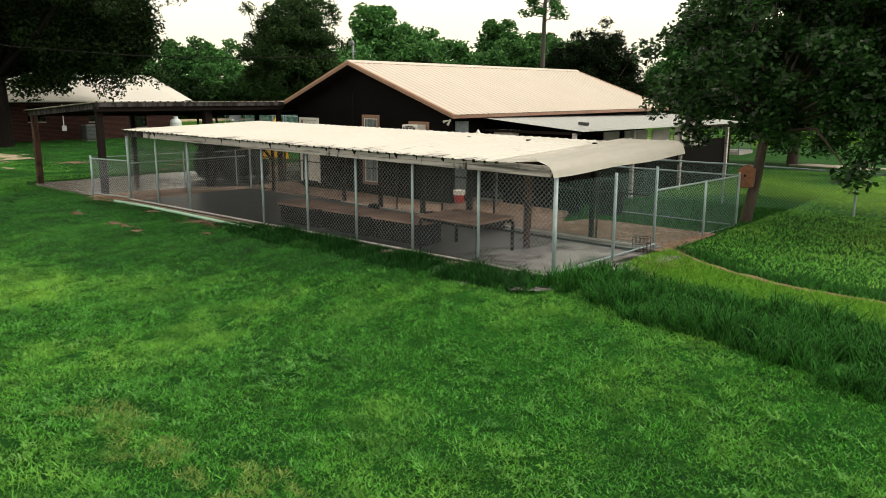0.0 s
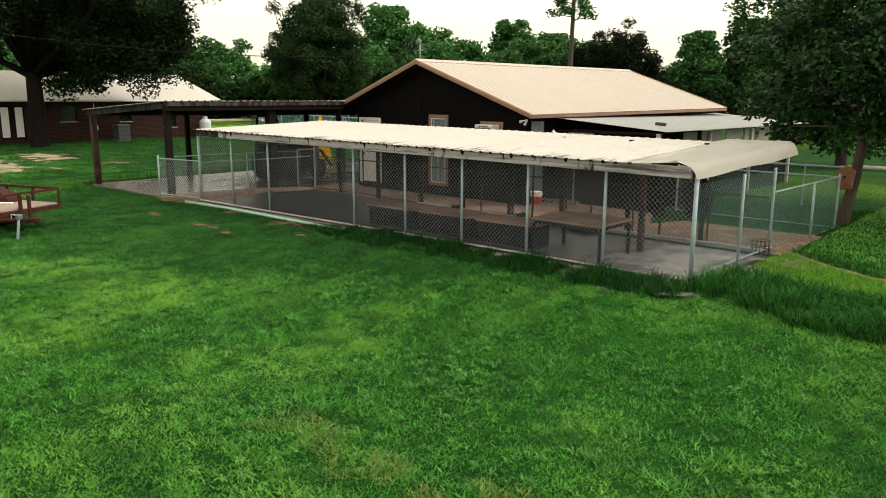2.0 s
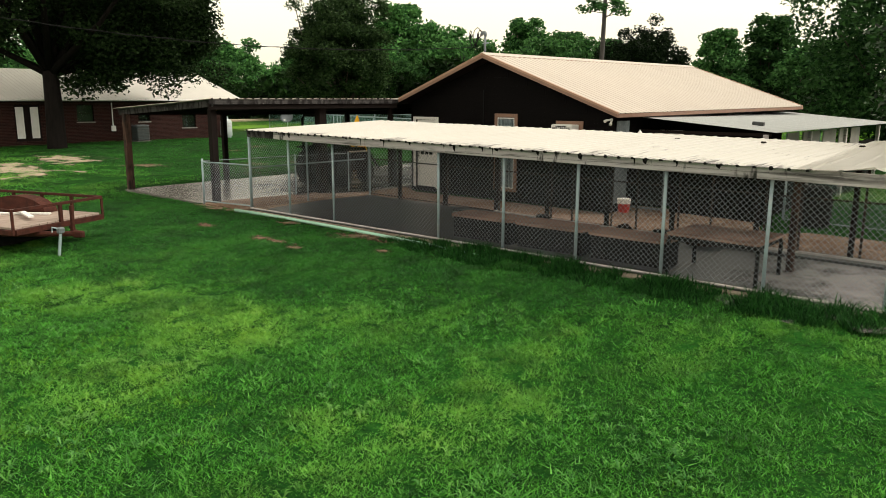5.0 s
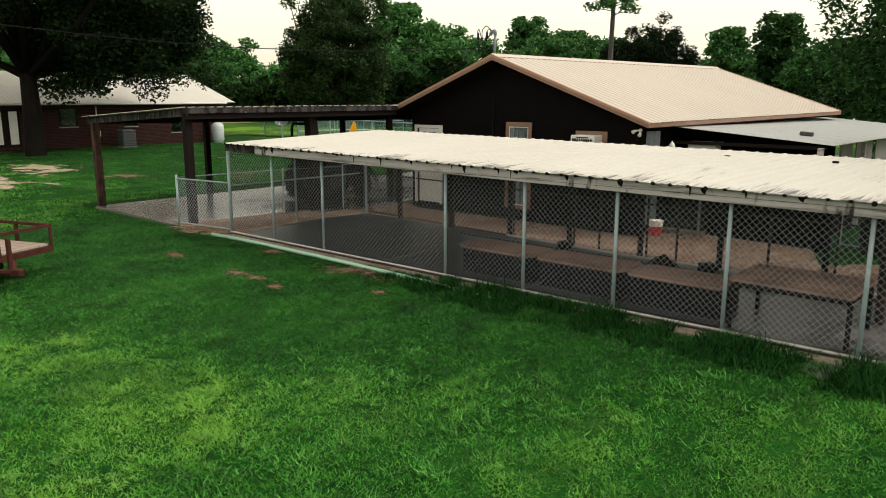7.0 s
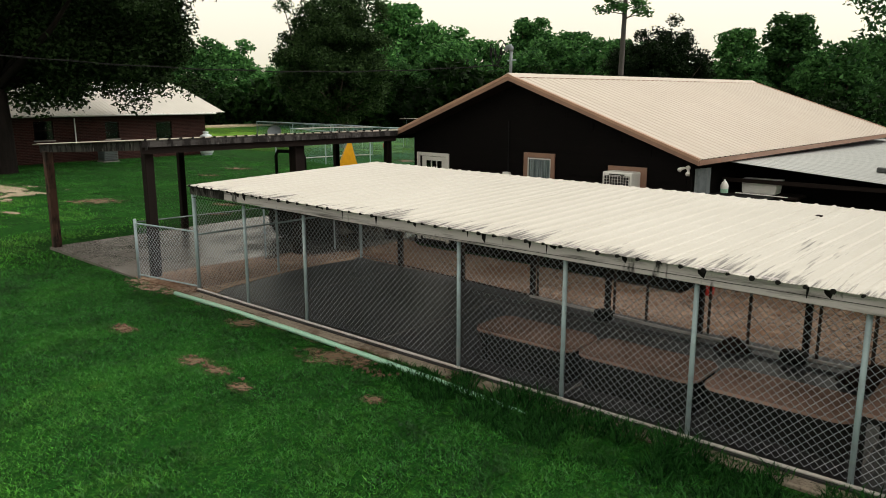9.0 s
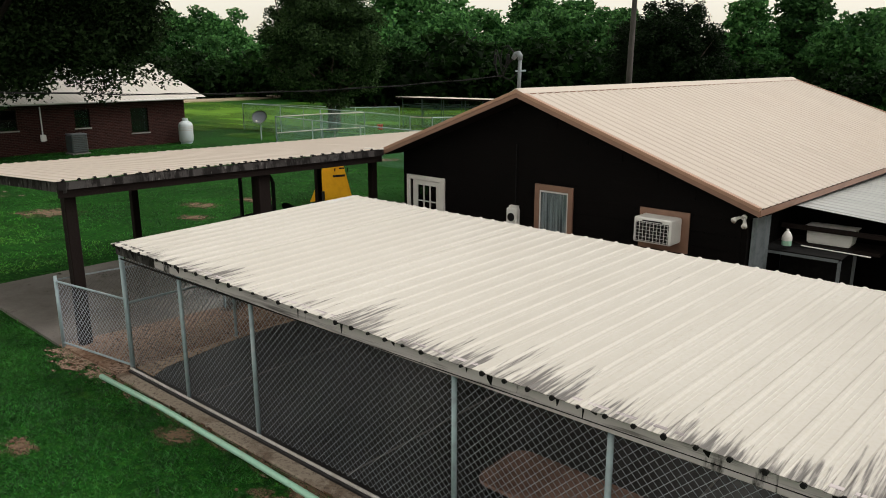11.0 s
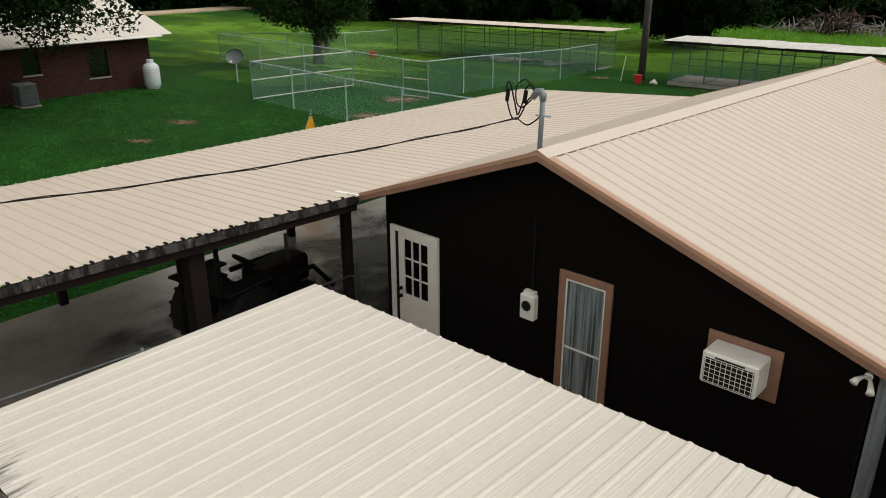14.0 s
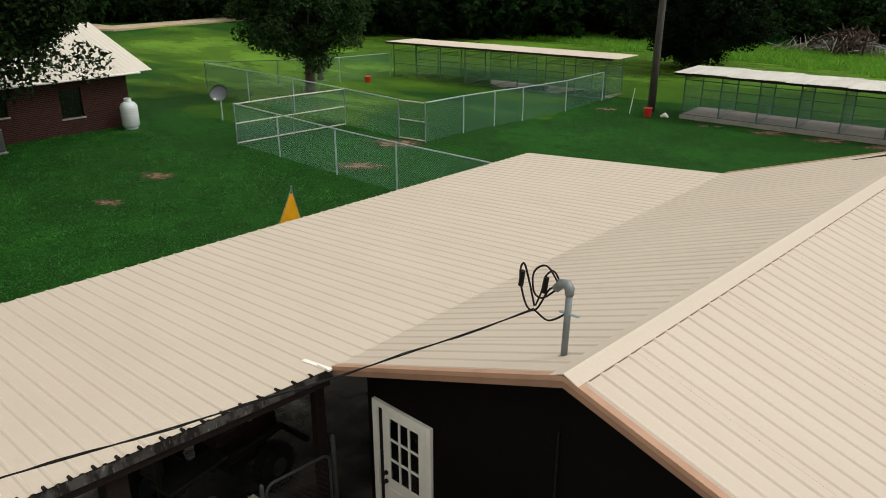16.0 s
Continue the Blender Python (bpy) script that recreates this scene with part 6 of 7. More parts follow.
for k in range(9):
    bare_patch(-13.0 + 0.98 * k, -0.33, 0.8, 0.15, SOILRAG, "thin line of bare earth along the kennel kerb", 3 * k - 12)


bm = bmesh.new()
prev = None
for k in range(84):
    x = 0.15 + k * 0.15
    w = 0.10 + 0.05 * noise.noise(Vector((x * 3, 0, 4)))
    y = mown_line(x) + 0.05 * noise.noise(Vector((x * 2, 5, 0)))
    cur = [bm.verts.new((x, y + s * w, ground_z(x, y + s * w) + (0.02 if abs(s) < 1 else -0.01))) for s in (-1, -0.4, 0.4, 1)]
    if prev:
        for a in range(3):
            bm.faces.new((prev[a], cur[a], cur[a + 1], prev[a + 1]))
    prev = cur
tagged(part("mown_edge", bm, SOIL), "bare earth line between two mown lawns", "bare ground", kind="structure")

def far_kennel(m, bays, bay, depth, h0, h1, label, sheets):
    k = thing("outdoor_kennel", m, label, "dog kennel", "far kennels")
    L = bays * bay
    part("slab", boxm(-0.1, L + 0.1, -0.1, depth + 0.1, -0.2, 0.06), CONC, k)
    for i in range(bays + 1):
        for y in (0, depth):
            part("post", tubem([(i * bay, y, 0), (i * bay, y, h0 if y == 0 else h1)], 0.035, 8), TEAL, k)
        if i < bays:
            for y in (0, depth):
                for z in (0.1, 1.0, 1.85):
                    part("rail", tubem([(i * bay, y, z), ((i + 1) * bay, y, z)], 0.022, 6), TEAL, k)
                ob = part("chain_link", link_mesh(bay, 1.75, r=0.0016), FARWIRE, k)
                ob.matrix_basis = pose(i * bay, y, 0.08)
        for z in (0.1, 1.85):
            part("rail", tubem([(i * bay, 0, z), (i * bay, depth, z)], 0.02, 6), TEAL, k)
        ob = part("chain_link", link_mesh(depth, 1.75, r=0.0016), FARWIRE, k)
        ob.matrix_basis = on_axes((i * bay, 0, 0.08), (0, 1, 0), (-1, 0, 0))
        part("rafter", tubem([(i * bay, -0.35, h0 - 0.06), (i * bay, depth + 0.3, h1 - 0.06)], 0.045, 6), DARKWOOD, k)
    part("fascia", boxm(-0.4, L + 0.5, -0.42, -0.37, h0 - 0.12, h0 + 0.0), DARKWOOD, k)
    r = part("roof", boxm(-0.3, L + 0.4, depth * 0.5, depth * 0.5 + 0.06, (h0 + h1) / 2 - 0.1, (h0 + h1) / 2 - 0.02), DARKWOOD, k, "pale ribbed metal roof")
    v = Vector((0, depth + 0.8, h1 - h0))
    me = ribbed(W, v.length)
    for i in range(math.ceil((L + 0.9) / W)):
        ob = part("roof_panel", me, sheets, r)
        ob.matrix_basis = on_axes((-0.45 + i * W, -0.45 + (0.0 if sheets is CREAM else 0.12 * ((i * 7) % 3 - 1)), h0 + 0.01 + 0.003 * (i % 2)), (1, 0, 0), v)
    return k


WORNROOF = mat("worn_pale_grey_sheet", (0.62, 0.62, 0.61), 0.55, 0.1, [(2, (0.46, 0.45, 0.44), 0.42, 0.7, (1, 0.2, 1)), (9, (0.22, 0.17, 0.14), 0.66, 0.8)], pieces=True)
TEAL = mat("dull_teal_painted_steel", (0.10, 0.165, 0.165), 0.5, 0.4, [(9, (0.06, 0.10, 0.10), 0.45, 0.75)])
far_kennel(pose(-45.0, 38.4, -0.84, 0, 0, 6.0), 8, 1.95, 2.5, 2.45, 2.35, "far roofed kennel row behind the chain-link yard", CREAM)
far_kennel(pose(-23.7, 37.7, -0.62, 0, 0, 2.5), 7, 1.85, 2.6, 2.22, 2.20, "shorter roofed kennel row on a concrete pad", WORNROOF)

for x, y, s in ((-25.2, 36.9, 1.0), (-43.9, 34.8, 1.0)):
    b = thing("bucket", pose(x, y, ground_z(x, y)), "red plastic bucket standing on the grass", "bucket", "red buckets")
    part("body", tubem([(0, 0, 0), (0, 0, 0.42)], [0.17, 0.22], 14), REDP, b)
    part("rim", tubem([(0, 0, 0.42), (0, 0, 0.45)], 0.235, 14), REDP, b)
stake = part("stake", tubem([(-26.3, 37.0, ground_z(-26.3, 37.0) - 0.1), (-26.1, 37.05, ground_z(-26.3, 37.0) + 1.35)], 0.022, 8), PLASTIC)
tagged(stake, "thin white plastic stake leaning in the grass", "stake")
rag = part("white_cloth", tubem([(-24.6, 37.2, ground_z(-24.6, 37.2) + 0.02), (-24.4, 37.25, ground_z(-24.6, 37.2) + 0.12), (-24.2, 37.2, ground_z(-24.6, 37.2) + 0.03)], [0.08, 0.14, 0.06], 8), WHITE, smooth=True)
tagged(rag, "crumpled white cloth on the grass", "cloth")

# tall thin pine by the far kennels
pine = thing("pine_tree", pose(-25.7, 38.3, -0.8), "tall bare-trunked pine with a sparse top", "tree")
part("trunk", tubem([(0, 0, -0.2), (0.05, 0, 5), (0.15, 0, 10), (0.25, 0.1, 15)], [0.21, 0.18, 0.14, 0.05], 10), mat("grey_pole_bark", (0.085, 0.075, 0.072), 0.9, 0, [(7, (0.045, 0.04, 0.038), 0.4, 0.7, (1, 1, 0.2))], (20, 0.5)), pine, smooth=True)
prng = np.random.default_rng(4)
pc, bmb = [], bmesh.new()
for i in range(20):
    z = 9.2 + 2.6 * i / 25
    a, l = prng.random() * 6.283, 1.5 * (0.5 + 0.6 * prng.random()) * (1.15 - 0.5 * i / 25)
    e = Vector((math.cos(a) * l + 0.2, math.sin(a) * l, z + 0.3 * prng.random()))
    tube(bmb, [(0.18, 0, z - 0.2), e], [0.04, 0.012], 5)
    pc += [e[:], (e * 0.75 + Vector((0, 0, z * 0.25)))[:]]
part("branches", bmb, BARK, pine)
tagged(part("needles", crown_mesh(prng, pc, 40, 0.13, 0.42), LEAF_FAR, pine), kind="stuff")

# brush pile at the wood's edge
brush = thing("brush_pile", pose(-24.0, 71.0, -0.8), "heap of cut branches and debris at the wood edge", "brush pile")
PALEWOOD = mat("bleached_dead_wood", (0.36, 0.34, 0.34), 0.9, 0, [(3, (0.14, 0.12, 0.115), 0.42, 0.58)])
DEADROOT = mat("dark_red_root_mass", (0.055, 0.024, 0.018), 0.95, 0, [(4, (0.02, 0.012, 0.010), 0.42, 0.58)])
for nm, n_, sx_, top_, m_, rad_ in (("deadwood", 170, 2.9, 1.5, PALEWOOD, 0.05), ("root_mass", 120, 1.1, 2.1, DEADROOT, 0.10)):
    bm = bmesh.new()
    for i in range(n_):
        a = Vector((prng.normal() * sx_, prng.normal() * 1.1, 0))
        a.z = max(0.1, (top_ - 0.18 * a.length) * prng.random() ** 0.5)
        d = Vector(prng.normal(size=3)) * (0.75 if rad_ < 0.08 else 0.5)
        tube(bm, [a - d * 0.6, a + d * 0.15 + Vector((0, 0, 0.08)), a + d * 0.7], [rad_ * 0.5, rad_, rad_ * 0.4], 5)
    tagged(part(nm, bm, m_, brush), kind="stuff")
for x, y, s in ((-31.5, 73.5, 0.55), (-29.0, 75.5, 0.7), (-19.5, 76.5, 0.75), (-23.5, 77.5, 0.85), (-16.5, 74.0, 0.6)):
    plant(3, x, y, s)

# ---- brick house ----
GB = bpy.data.materials.new("dark_brick_courses")
GB.use_nodes = True
nt = GB.node_tree
br, tcb, mpb, bpn = nt.nodes.new("ShaderNodeTexBrick"), nt.nodes.new("ShaderNodeTexCoord"), nt.nodes.new("ShaderNodeMapping"), nt.nodes.new("ShaderNodeBump")
sepb, comb = nt.nodes.new("ShaderNodeSeparateXYZ"), nt.nodes.new("ShaderNodeCombineXYZ")
br.inputs["Color1"].default_value, br.inputs["Color2"].default_value, br.inputs["Mortar"].default_value = (0.034, 0.012, 0.010, 1), (0.018, 0.008, 0.007, 1), (0.055, 0.036, 0.032, 1)
br.inputs["Scale"].default_value, br.inputs["Brick Width"].default_value, br.inputs["Row Height"].default_value, br.inputs["Mortar Size"].default_value = 1.0, 0.21, 0.075, 0.008
nt.links.new(tcb.outputs["Object"], sepb.inputs[0])
nt.links.new(sepb.outputs["Y"], comb.inputs["X"])
nt.links.new(sepb.outputs["Z"], comb.inputs["Y"])
nt.links.new(comb.outputs[0], mpb.inputs["Vector"])
nt.links.new(mpb.outputs[0], br.inputs["Vector"])
nt.links.new(br.outputs["Color"], nt.nodes["Principled BSDF"].inputs["Base Color"])
nt.links.new(br.outputs["Fac"], bpn.inputs["Height"])
bpn.inputs["Strength"].default_value = 0.5
bpn.invert = True
nt.links.new(bpn.outputs[0], nt.nodes["Principled BSDF"].inputs["Normal"])
nt.nodes["Principled BSDF"].inputs["Roughness"].default_value = 0.85
nt.nodes["Principled BSDF"].inputs["Specular IOR Level"].default_value = 0.08

cottage = thing("brick_house", pose(-39.75, 16.5, 0.1, 0, 0, -1.5), "dark red brick house with a white metal roof", "house")
BL, BD, BH = 27.0, 10.0, 2.45
openings = [(2.0, 2.9, 0.75, 1.95, "window"), (4.9, 5.6, 1.15, 2.0, "window"), (8.1, 9.0, 1.2, 2.1, "window"), (10.85, 12.1, 0.25, 2.1, "door"), (14.5, 15.6, 0.9, 2.0, "window")]
ys = 0.0
for y0, y1, z0, z1, kind in openings:
    part("wall", boxm(-0.2, 0, -y0, -ys, -0.3, BH), GB, cottage)
    part("wall", boxm(-0.2, -0.001, -y1, -y0 - 0.0005, -0.3, z0), GB, cottage)
    part("wall", boxm(-0.2, -0.001, -y1, -y0 - 0.0005, z1, BH), GB, cottage)
    ys = y1
    if kind == "window":
        w = part("window", boxm(-0.12, -0.09, -y1, -y0, z0, z1), GLASS, cottage, "dark window")
        part("backing", boxm(-0.19, -0.17, -y1, -y0, z0, z1), BLACK, w)
        part("sill", boxm(-0.05, 0.05, -y1 - 0.04, -y0 + 0.04, z0 - 0.06, z0 - 0.005), CONC, w, "pale sill")
        part("frame", boxm(-0.088, -0.06, -y1, -y0, (z0 + z1) / 2 - 0.02, (z0 + z1) / 2 + 0.02), DARKWOOD, w)
    else:
        d = part("door", boxm(-0.12, -0.08, -y1, -y0, z0, z1), DARKWOOD, cottage, "double doors with white blinds")
        part("blind", boxm(-0.078, -0.06, -y1 + 0.08, -y1 + 0.46, z0 + 0.15, z1 - 0.1), WHITE, d)
        part("blind", boxm(-0.078, -0.06, -y0 - 0.46, -y0 - 0.08, z0 + 0.15, z1 - 0.1), WHITE, d)
part("wall", boxm(-0.2, 0, -BL, -ys, -0.3, BH), GB, cottage)
part("gable_wall", profile(bmesh.new(), [(-BD, -0.3), (-0.201, -0.3), (-0.201, BH - 0.05), (-BD / 2, BH + 1.55), (-BD, BH - 0.05)], -0.2, -0.001), GB, cottage)
part("back_wall", boxm(-BD, -BD + 0.2, -BL, -0.201, -0.3, BH - 0.05), GB, cottage)
part("gable_wall", profile(bmesh.new(), [(-BD + 0.201, -0.3), (-0.201, -0.3), (-0.201, BH - 0.05), (-BD / 2, BH + 1.55), (-BD + 0.201, BH - 0.05)], -BL + 0.001, -BL + 0.2), GB, cottage)
RH = 1.62
br_roof = part("roof", profile(bmesh.new(), [(0.5, BH - 0.06), (-BD / 2, BH + RH - 0.05), (-BD - 0.5, BH - 0.06), (-BD - 0.5, BH - 0.14), (-BD / 2, BH + RH - 0.13), (0.5, BH - 0.14)], -BL - 0.4, 0.45), DARKWOOD, cottage, "white ribbed metal roof")
bs = ribbed(W, math.hypot(BD / 2 + 0.55, RH + 0.09))
WROOF = mat("white_house_roof_metal", (0.73, 0.70, 0.645), 0.5, 0, [(0.6, (0.66, 0.63, 0.575), 0.4, 0.75)], pieces=True)
for i in range(math.ceil((BL + 0.95) / W)):
    y = -BL - 0.45 + i * W
    ob = part("roof_panel", bs, WROOF, br_roof)
    ob.matrix_basis = on_axes((0.55, y, BH - 0.05 + 0.003 * (i % 2)), (0, 1, 0), (-BD / 2 - 0.55, 0, RH + 0.06))
    ob = part("roof_panel", bs, WROOF, br_roof)
    ob.matrix_basis = on_axes((-BD / 2, y, BH + RH + 0.01 + 0.003 * (i % 2)), (0, 1, 0), (-BD / 2 - 0.55, 0, -RH - 0.06))
part("gutter", tubem([(0.56, -BL - 0.4, BH - 0.1), (0.56, 0.4, BH - 0.1)], 0.05, 8), WHITE, cottage)
part("conduit", tubem([(0.03, -7.1, 0.9), (0.03, -7.1, 2.2)], 0.03, 8), PLASTIC, cottage)
part("meter_box", boxm(0.001, 0.12, -7.22, -6.98, 0.65, 0.95, 0.02), PLASTIC, cottage)

cond = thing("air_conditioner_unit", pose(-38.9, 10.45, ground_z(-38.9, 10.45)), "grey outdoor air-conditioning condenser by the brick wall", "air conditioner")
part("case", boxm(-0.36, 0.36, -0.36, 0.36, 0.06, 0.85, 0.05), mat("grey_condenser_louvres", (0.09, 0.12, 0.125), 0.5, 0.3, [(30, (0.08, 0.09, 0.09), 0.45, 0.6, (0.05, 0.05, 1))]), cond)
part("top", boxm(-0.37, 0.37, -0.37, 0.37, 0.86, 0.93, 0.03), DULL, cond)
part("base", boxm(-0.4, 0.4, -0.4, 0.4, -0.05, 0.055), CONC, cond)
for i in range(9):
    part("louvre", boxm(0.361, 0.375, -0.33, 0.33, 0.12 + i * 0.08, 0.15 + i * 0.08), DARKSTEEL, cond)

tank = thing("propane_tank", pose(-39.0, 16.05, ground_z(-39, 16) + 0.0), "upright white propane tank at the house corner", "propane tank")
part("body", tubem([(0, 0, 0.08), (0, 0, 0.16), (0, 0, 0.95), (0, 0, 1.08), (0, 0, 1.16)], [0.28, 0.36, 0.36, 0.30, 0.16], 24), TANKW, tank, smooth=True)
part("collar", tubem([(0, 0, 1.14), (0, 0, 1.30)], 0.15, 16), TANKW, tank)
part("foot_ring", tubem([(0, 0, -0.05), (0, 0, 0.1)], 0.29, 18), GALV, tank)
for z, w in ((0.85, 0.2), (0.76, 0.26), (0.68, 0.14)):
    part("label_bar", tubem([(0, 0, z), (0, 0, z + 0.03)], 0.362, 24), mat("faint_tank_band", (0.55, 0.54, 0.52), 0.5), tank)

dish = thing("satellite_dish", pose(-37.5, 19.6, ground_z(-37.5, 19.6)), "grey satellite dish on a short pole", "satellite dish")
part("pole", tubem([(0, 0, -0.1), (0, 0, 1.15)], 0.035, 10), GALV, dish)
bm = bmesh.new()
rings = []
for k in range(6):
    r = 0.42 * k / 5
    rings.append([bm.verts.new((r * math.cos(a), r * math.sin(a) * 0.9, 0.12 * (r / 0.42) ** 2)) for a in np.linspace(0, 6.283, 25)[:-1]] if k else [bm.verts.new((0, 0, 0))])
for i in range(24):
    bm.faces.new((rings[0][0], rings[1][i], rings[1][(i + 1) % 24]))
    for k in range(1, 5):
        bm.faces.new((rings[k][i], rings[k + 1][i], rings[k + 1][(i + 1) % 24], rings[k][(i + 1) % 24]))
bmesh.ops.solidify(bm, geom=list(bm.faces), thickness=0.012)
ob = part("reflector", bm, mat("dull_grey_dish", (0.30, 0.33, 0.37), 0.5, 0.1, [(4, (0.24, 0.27, 0.30), 0.4, 0.7)]), dish, smooth=True)
ob.matrix_basis = pose(0.05, -0.05, 1.2, 62, 0, 35)
part("arm", tubem([(0.1, -0.15, 1.0), (0.35, -0.5, 1.05)], 0.018, 6), GALV, dish)
part("receiver", boxm(0.31, 0.39, -0.56, -0.46, 1.02, 1.12, 0.01), PLASTIC, dish)

lamp = part("utility_post", tubem([(-104.1, 47.9, -0.9), (-104.1, 47.9, 6)], 0.12, 8), GALV)
tagged(lamp, "thin grey post beside the dirt track", "post")

# ---- training hide ----
hide = thing("training_hide", pose(-21.4, 10.6, ground_z(-21.4, 10.6)), "yellow tent-shaped dog training hide", "training tent")
apex = Vector((-0.35, 0.55, 2.05))
a, b, c = Vector((0, -0.85, 0.12)), Vector((0, 0.88, 0.02)), Vector((-1.25, 0.35, 0.05))
for p, q in ((a, b), (a, c)):
    bm = bmesh.new()
    t0 = apex + (p - apex) * 0.06
    t1 = apex + (q - apex) * 0.06
    vs = [bm.verts.new(v) for v in (p, q, t1, t0)]
    bm.faces.new(vs)
    bmesh.ops.solidify(bm, geom=list(bm.faces), thickness=0.012)
    part("panel", bm, YELLOW, hide)
for p in (a, b, c):
    part("pole", tubem([p - Vector((0, 0, 0.15)), apex + (apex - p) * 0.03], 0.012, 8), DULL, hide)
nrm = (b - a).cross(apex - a).normalized()
if nrm.x < 0:
    nrm = -nrm
for u, v, w, h in ((0.32, 0.34, 0.5, 0.07), (0.40, 0.46, 0.22, 0.05), (0.62, 0.40, 0.05, 0.16), (0.30, 0.43, 0.05, 0.10)):
    o = a + (b - a) * u + (apex - a) * v + nrm * 0.016
    e, f = (b - a).normalized() * w, (apex - (a + b) / 2).normalized() * h
    bm = bmesh.new()
    bm.faces.new([bm.verts.new(k) for k in (o, o + e, o + e + f, o + f)])
    bmesh.ops.solidify(bm, geom=list(bm.faces), thickness=0.003)
    part("printed_mark", bm, BLACK, hide)

# ---- tractor under the carport ----
DARKRIM = mat("dark_grey_wheel_steel", (0.045, 0.055, 0.056), 0.55, 0.2, [(7, (0.02, 0.022, 0.022), 0.45, 0.7)])


def wheel(parent, x, y, r, w):
    t = part("wheel", tubem([(x, y - w / 2, r), (x, y - w * 0.42, r), (x, y + w * 0.42, r), (x, y + w / 2, r)], [r * 0.86, r, r, r * 0.86], 24), BLACK, parent, "black rubber tyre", smooth=False)
    part("rim", tubem([(x, y - w / 2 - 0.012, r), (x, y + w / 2 + 0.012, r)], r * 0.42, 16), DARKRIM, t, "dark grey steel rim")
    for k in range(16):
        a = k * math.pi / 8
        m = pose(x, y, r, 0, math.degrees(a), 0)
        part("lug", box(bmesh.new(), -0.025, 0.025, -w * 0.45, w * 0.45, r * 0.97, r * 1.05, m=m), BLACK, t)


DARKHOOD = mat("blackened_red_paint", (0.022, 0.009, 0.008), 0.55, 0, [(5, (0.012, 0.007, 0.006), 0.45, 0.7)], None, 0.25)
tractor = thing("tractor", pose(-15.95, 4.95, 0, 0, 0, -82) @ Matrix.Scale(1.08, 4), "small black and red tractor parked under the carport", "tractor")
for y in (-0.48, 0.48):
    wheel(tractor, 0.55, y, 0.52, 0.3)
    wheel(tractor, -0.75, y * 0.85, 0.3, 0.2)
part("hood", boxm(-1.05, 0.0, -0.26, 0.26, 0.55, 1.0, 0.06), DARKHOOD, tractor, "dull dark red hood")
part("chassis", boxm(-0.9, 0.75, -0.18, 0.18, 0.35, 0.56, 0.03), BLACK, tractor)
part("fender", boxm(0.15, 1.0, -0.66, -0.32, 1.06, 1.11, 0.02), BLACK, tractor)
part("fender", boxm(0.15, 1.0, 0.32, 0.66, 1.06, 1.11, 0.02), BLACK, tractor)
part("seat", boxm(0.35, 0.78, -0.24, 0.24, 0.85, 0.97, 0.04), BLACK, tractor)
part("seat_back", boxm(0.72, 0.82, -0.24, 0.24, 0.98, 1.4, 0.04), BLACK, tractor)
part("steering_wheel", tubem([(0.12, 0.0, 1.18), (0.10, 0.0, 1.2)], 0.19, 18), BLACK, tractor)
part("steering_column", tubem([(-0.05, 0, 0.95), (0.11, 0, 1.18)], 0.03, 8), BLACK, tractor)
part("roll_bar", tubem([(0.95, -0.42, 0.6), (0.95, -0.42, 1.85), (0.95, -0.36, 1.95), (0.95, 0.36, 1.95), (0.95, 0.42, 1.85), (0.95, 0.42, 0.6)], 0.035, 8), BLACK, tractor)
part("loader_arm", tubem([(0.0, -0.45, 0.9), (-0.9, -0.45, 0.85), (-1.35, -0.45, 0.35)], 0.045, 8), BLACK, tractor)
part("loader_arm", tubem([(0.0, 0.45, 0.9), (-0.9, 0.45, 0.85), (-1.35, 0.45, 0.35)], 0.045, 8), BLACK, tractor)
part("exhaust", tubem([(-0.6, 0.2, 1.0), (-0.6, 0.2, 1.45)], 0.03, 8), DARKSTEEL, tractor)

# ---- trailer ----
d1, d2 = Vector((-0.94, -0.35, 0)).normalized(), Vector((0.35, -0.94, 0)).normalized()
trm = on_axes((-12.85, -3.85, ground_z(-13.5, -4.6)), d1, Vector((-0.35 * -1, 0.94 * -1, 0)))
trailer = thing("utility_trailer", trm, "rusty red flat utility trailer with pipe rails on the lawn", "trailer")
TLn, TWd, BZ, RZT = 3.9, 2.0, 0.52, 0.88
for y in (0.0, TWd):
    part("side_beam", boxm(0, TLn, y - 0.03, y + 0.03, BZ - 0.1, BZ - 0.01, 0.006), RUST, trailer)
    part("top_rail", boxm(0, TLn, y - 0.025, y + 0.025, RZT - 0.05, RZT, 0.006), RUST, trailer)
    for k in range(6):
        x = k * TLn / 5
        part("stake", boxm(max(0, x - 0.025), x + 0.025, y - 0.024, y + 0.024, BZ - 0.009, RZT - 0.051), RUST, trailer)
for x in (0.0, TLn):
    part("end_beam", boxm(x - 0.03, x + 0.03, 0.031, TWd - 0.031, BZ - 0.1, BZ - 0.01), RUST, trailer)
part("front_rail", boxm(-0.025, 0.025, 0.026, TWd - 0.026, RZT - 0.05, RZT), RUST, trailer)
part("front_stake", boxm(-0.025, 0.025, TWd / 2 - 0.03, TWd / 2 + 0.03, BZ - 0.009, RZT - 0.051), RUST, trailer)
for k in range(11):
    part("plank", boxm(0.04, TLn - 0.04, 0.05 + k * 0.174, 0.05 + k * 0.174 + 0.165, BZ - 0.009, BZ + 0.03, 0.004), DECK, trailer)
for y in (0.25, TWd - 0.25):
    part("tongue_bar", tubem([(0.6, y, BZ - 0.15), (-0.56, TWd * 0.62, BZ - 0.15)], 0.05, 8), RUST, trailer)
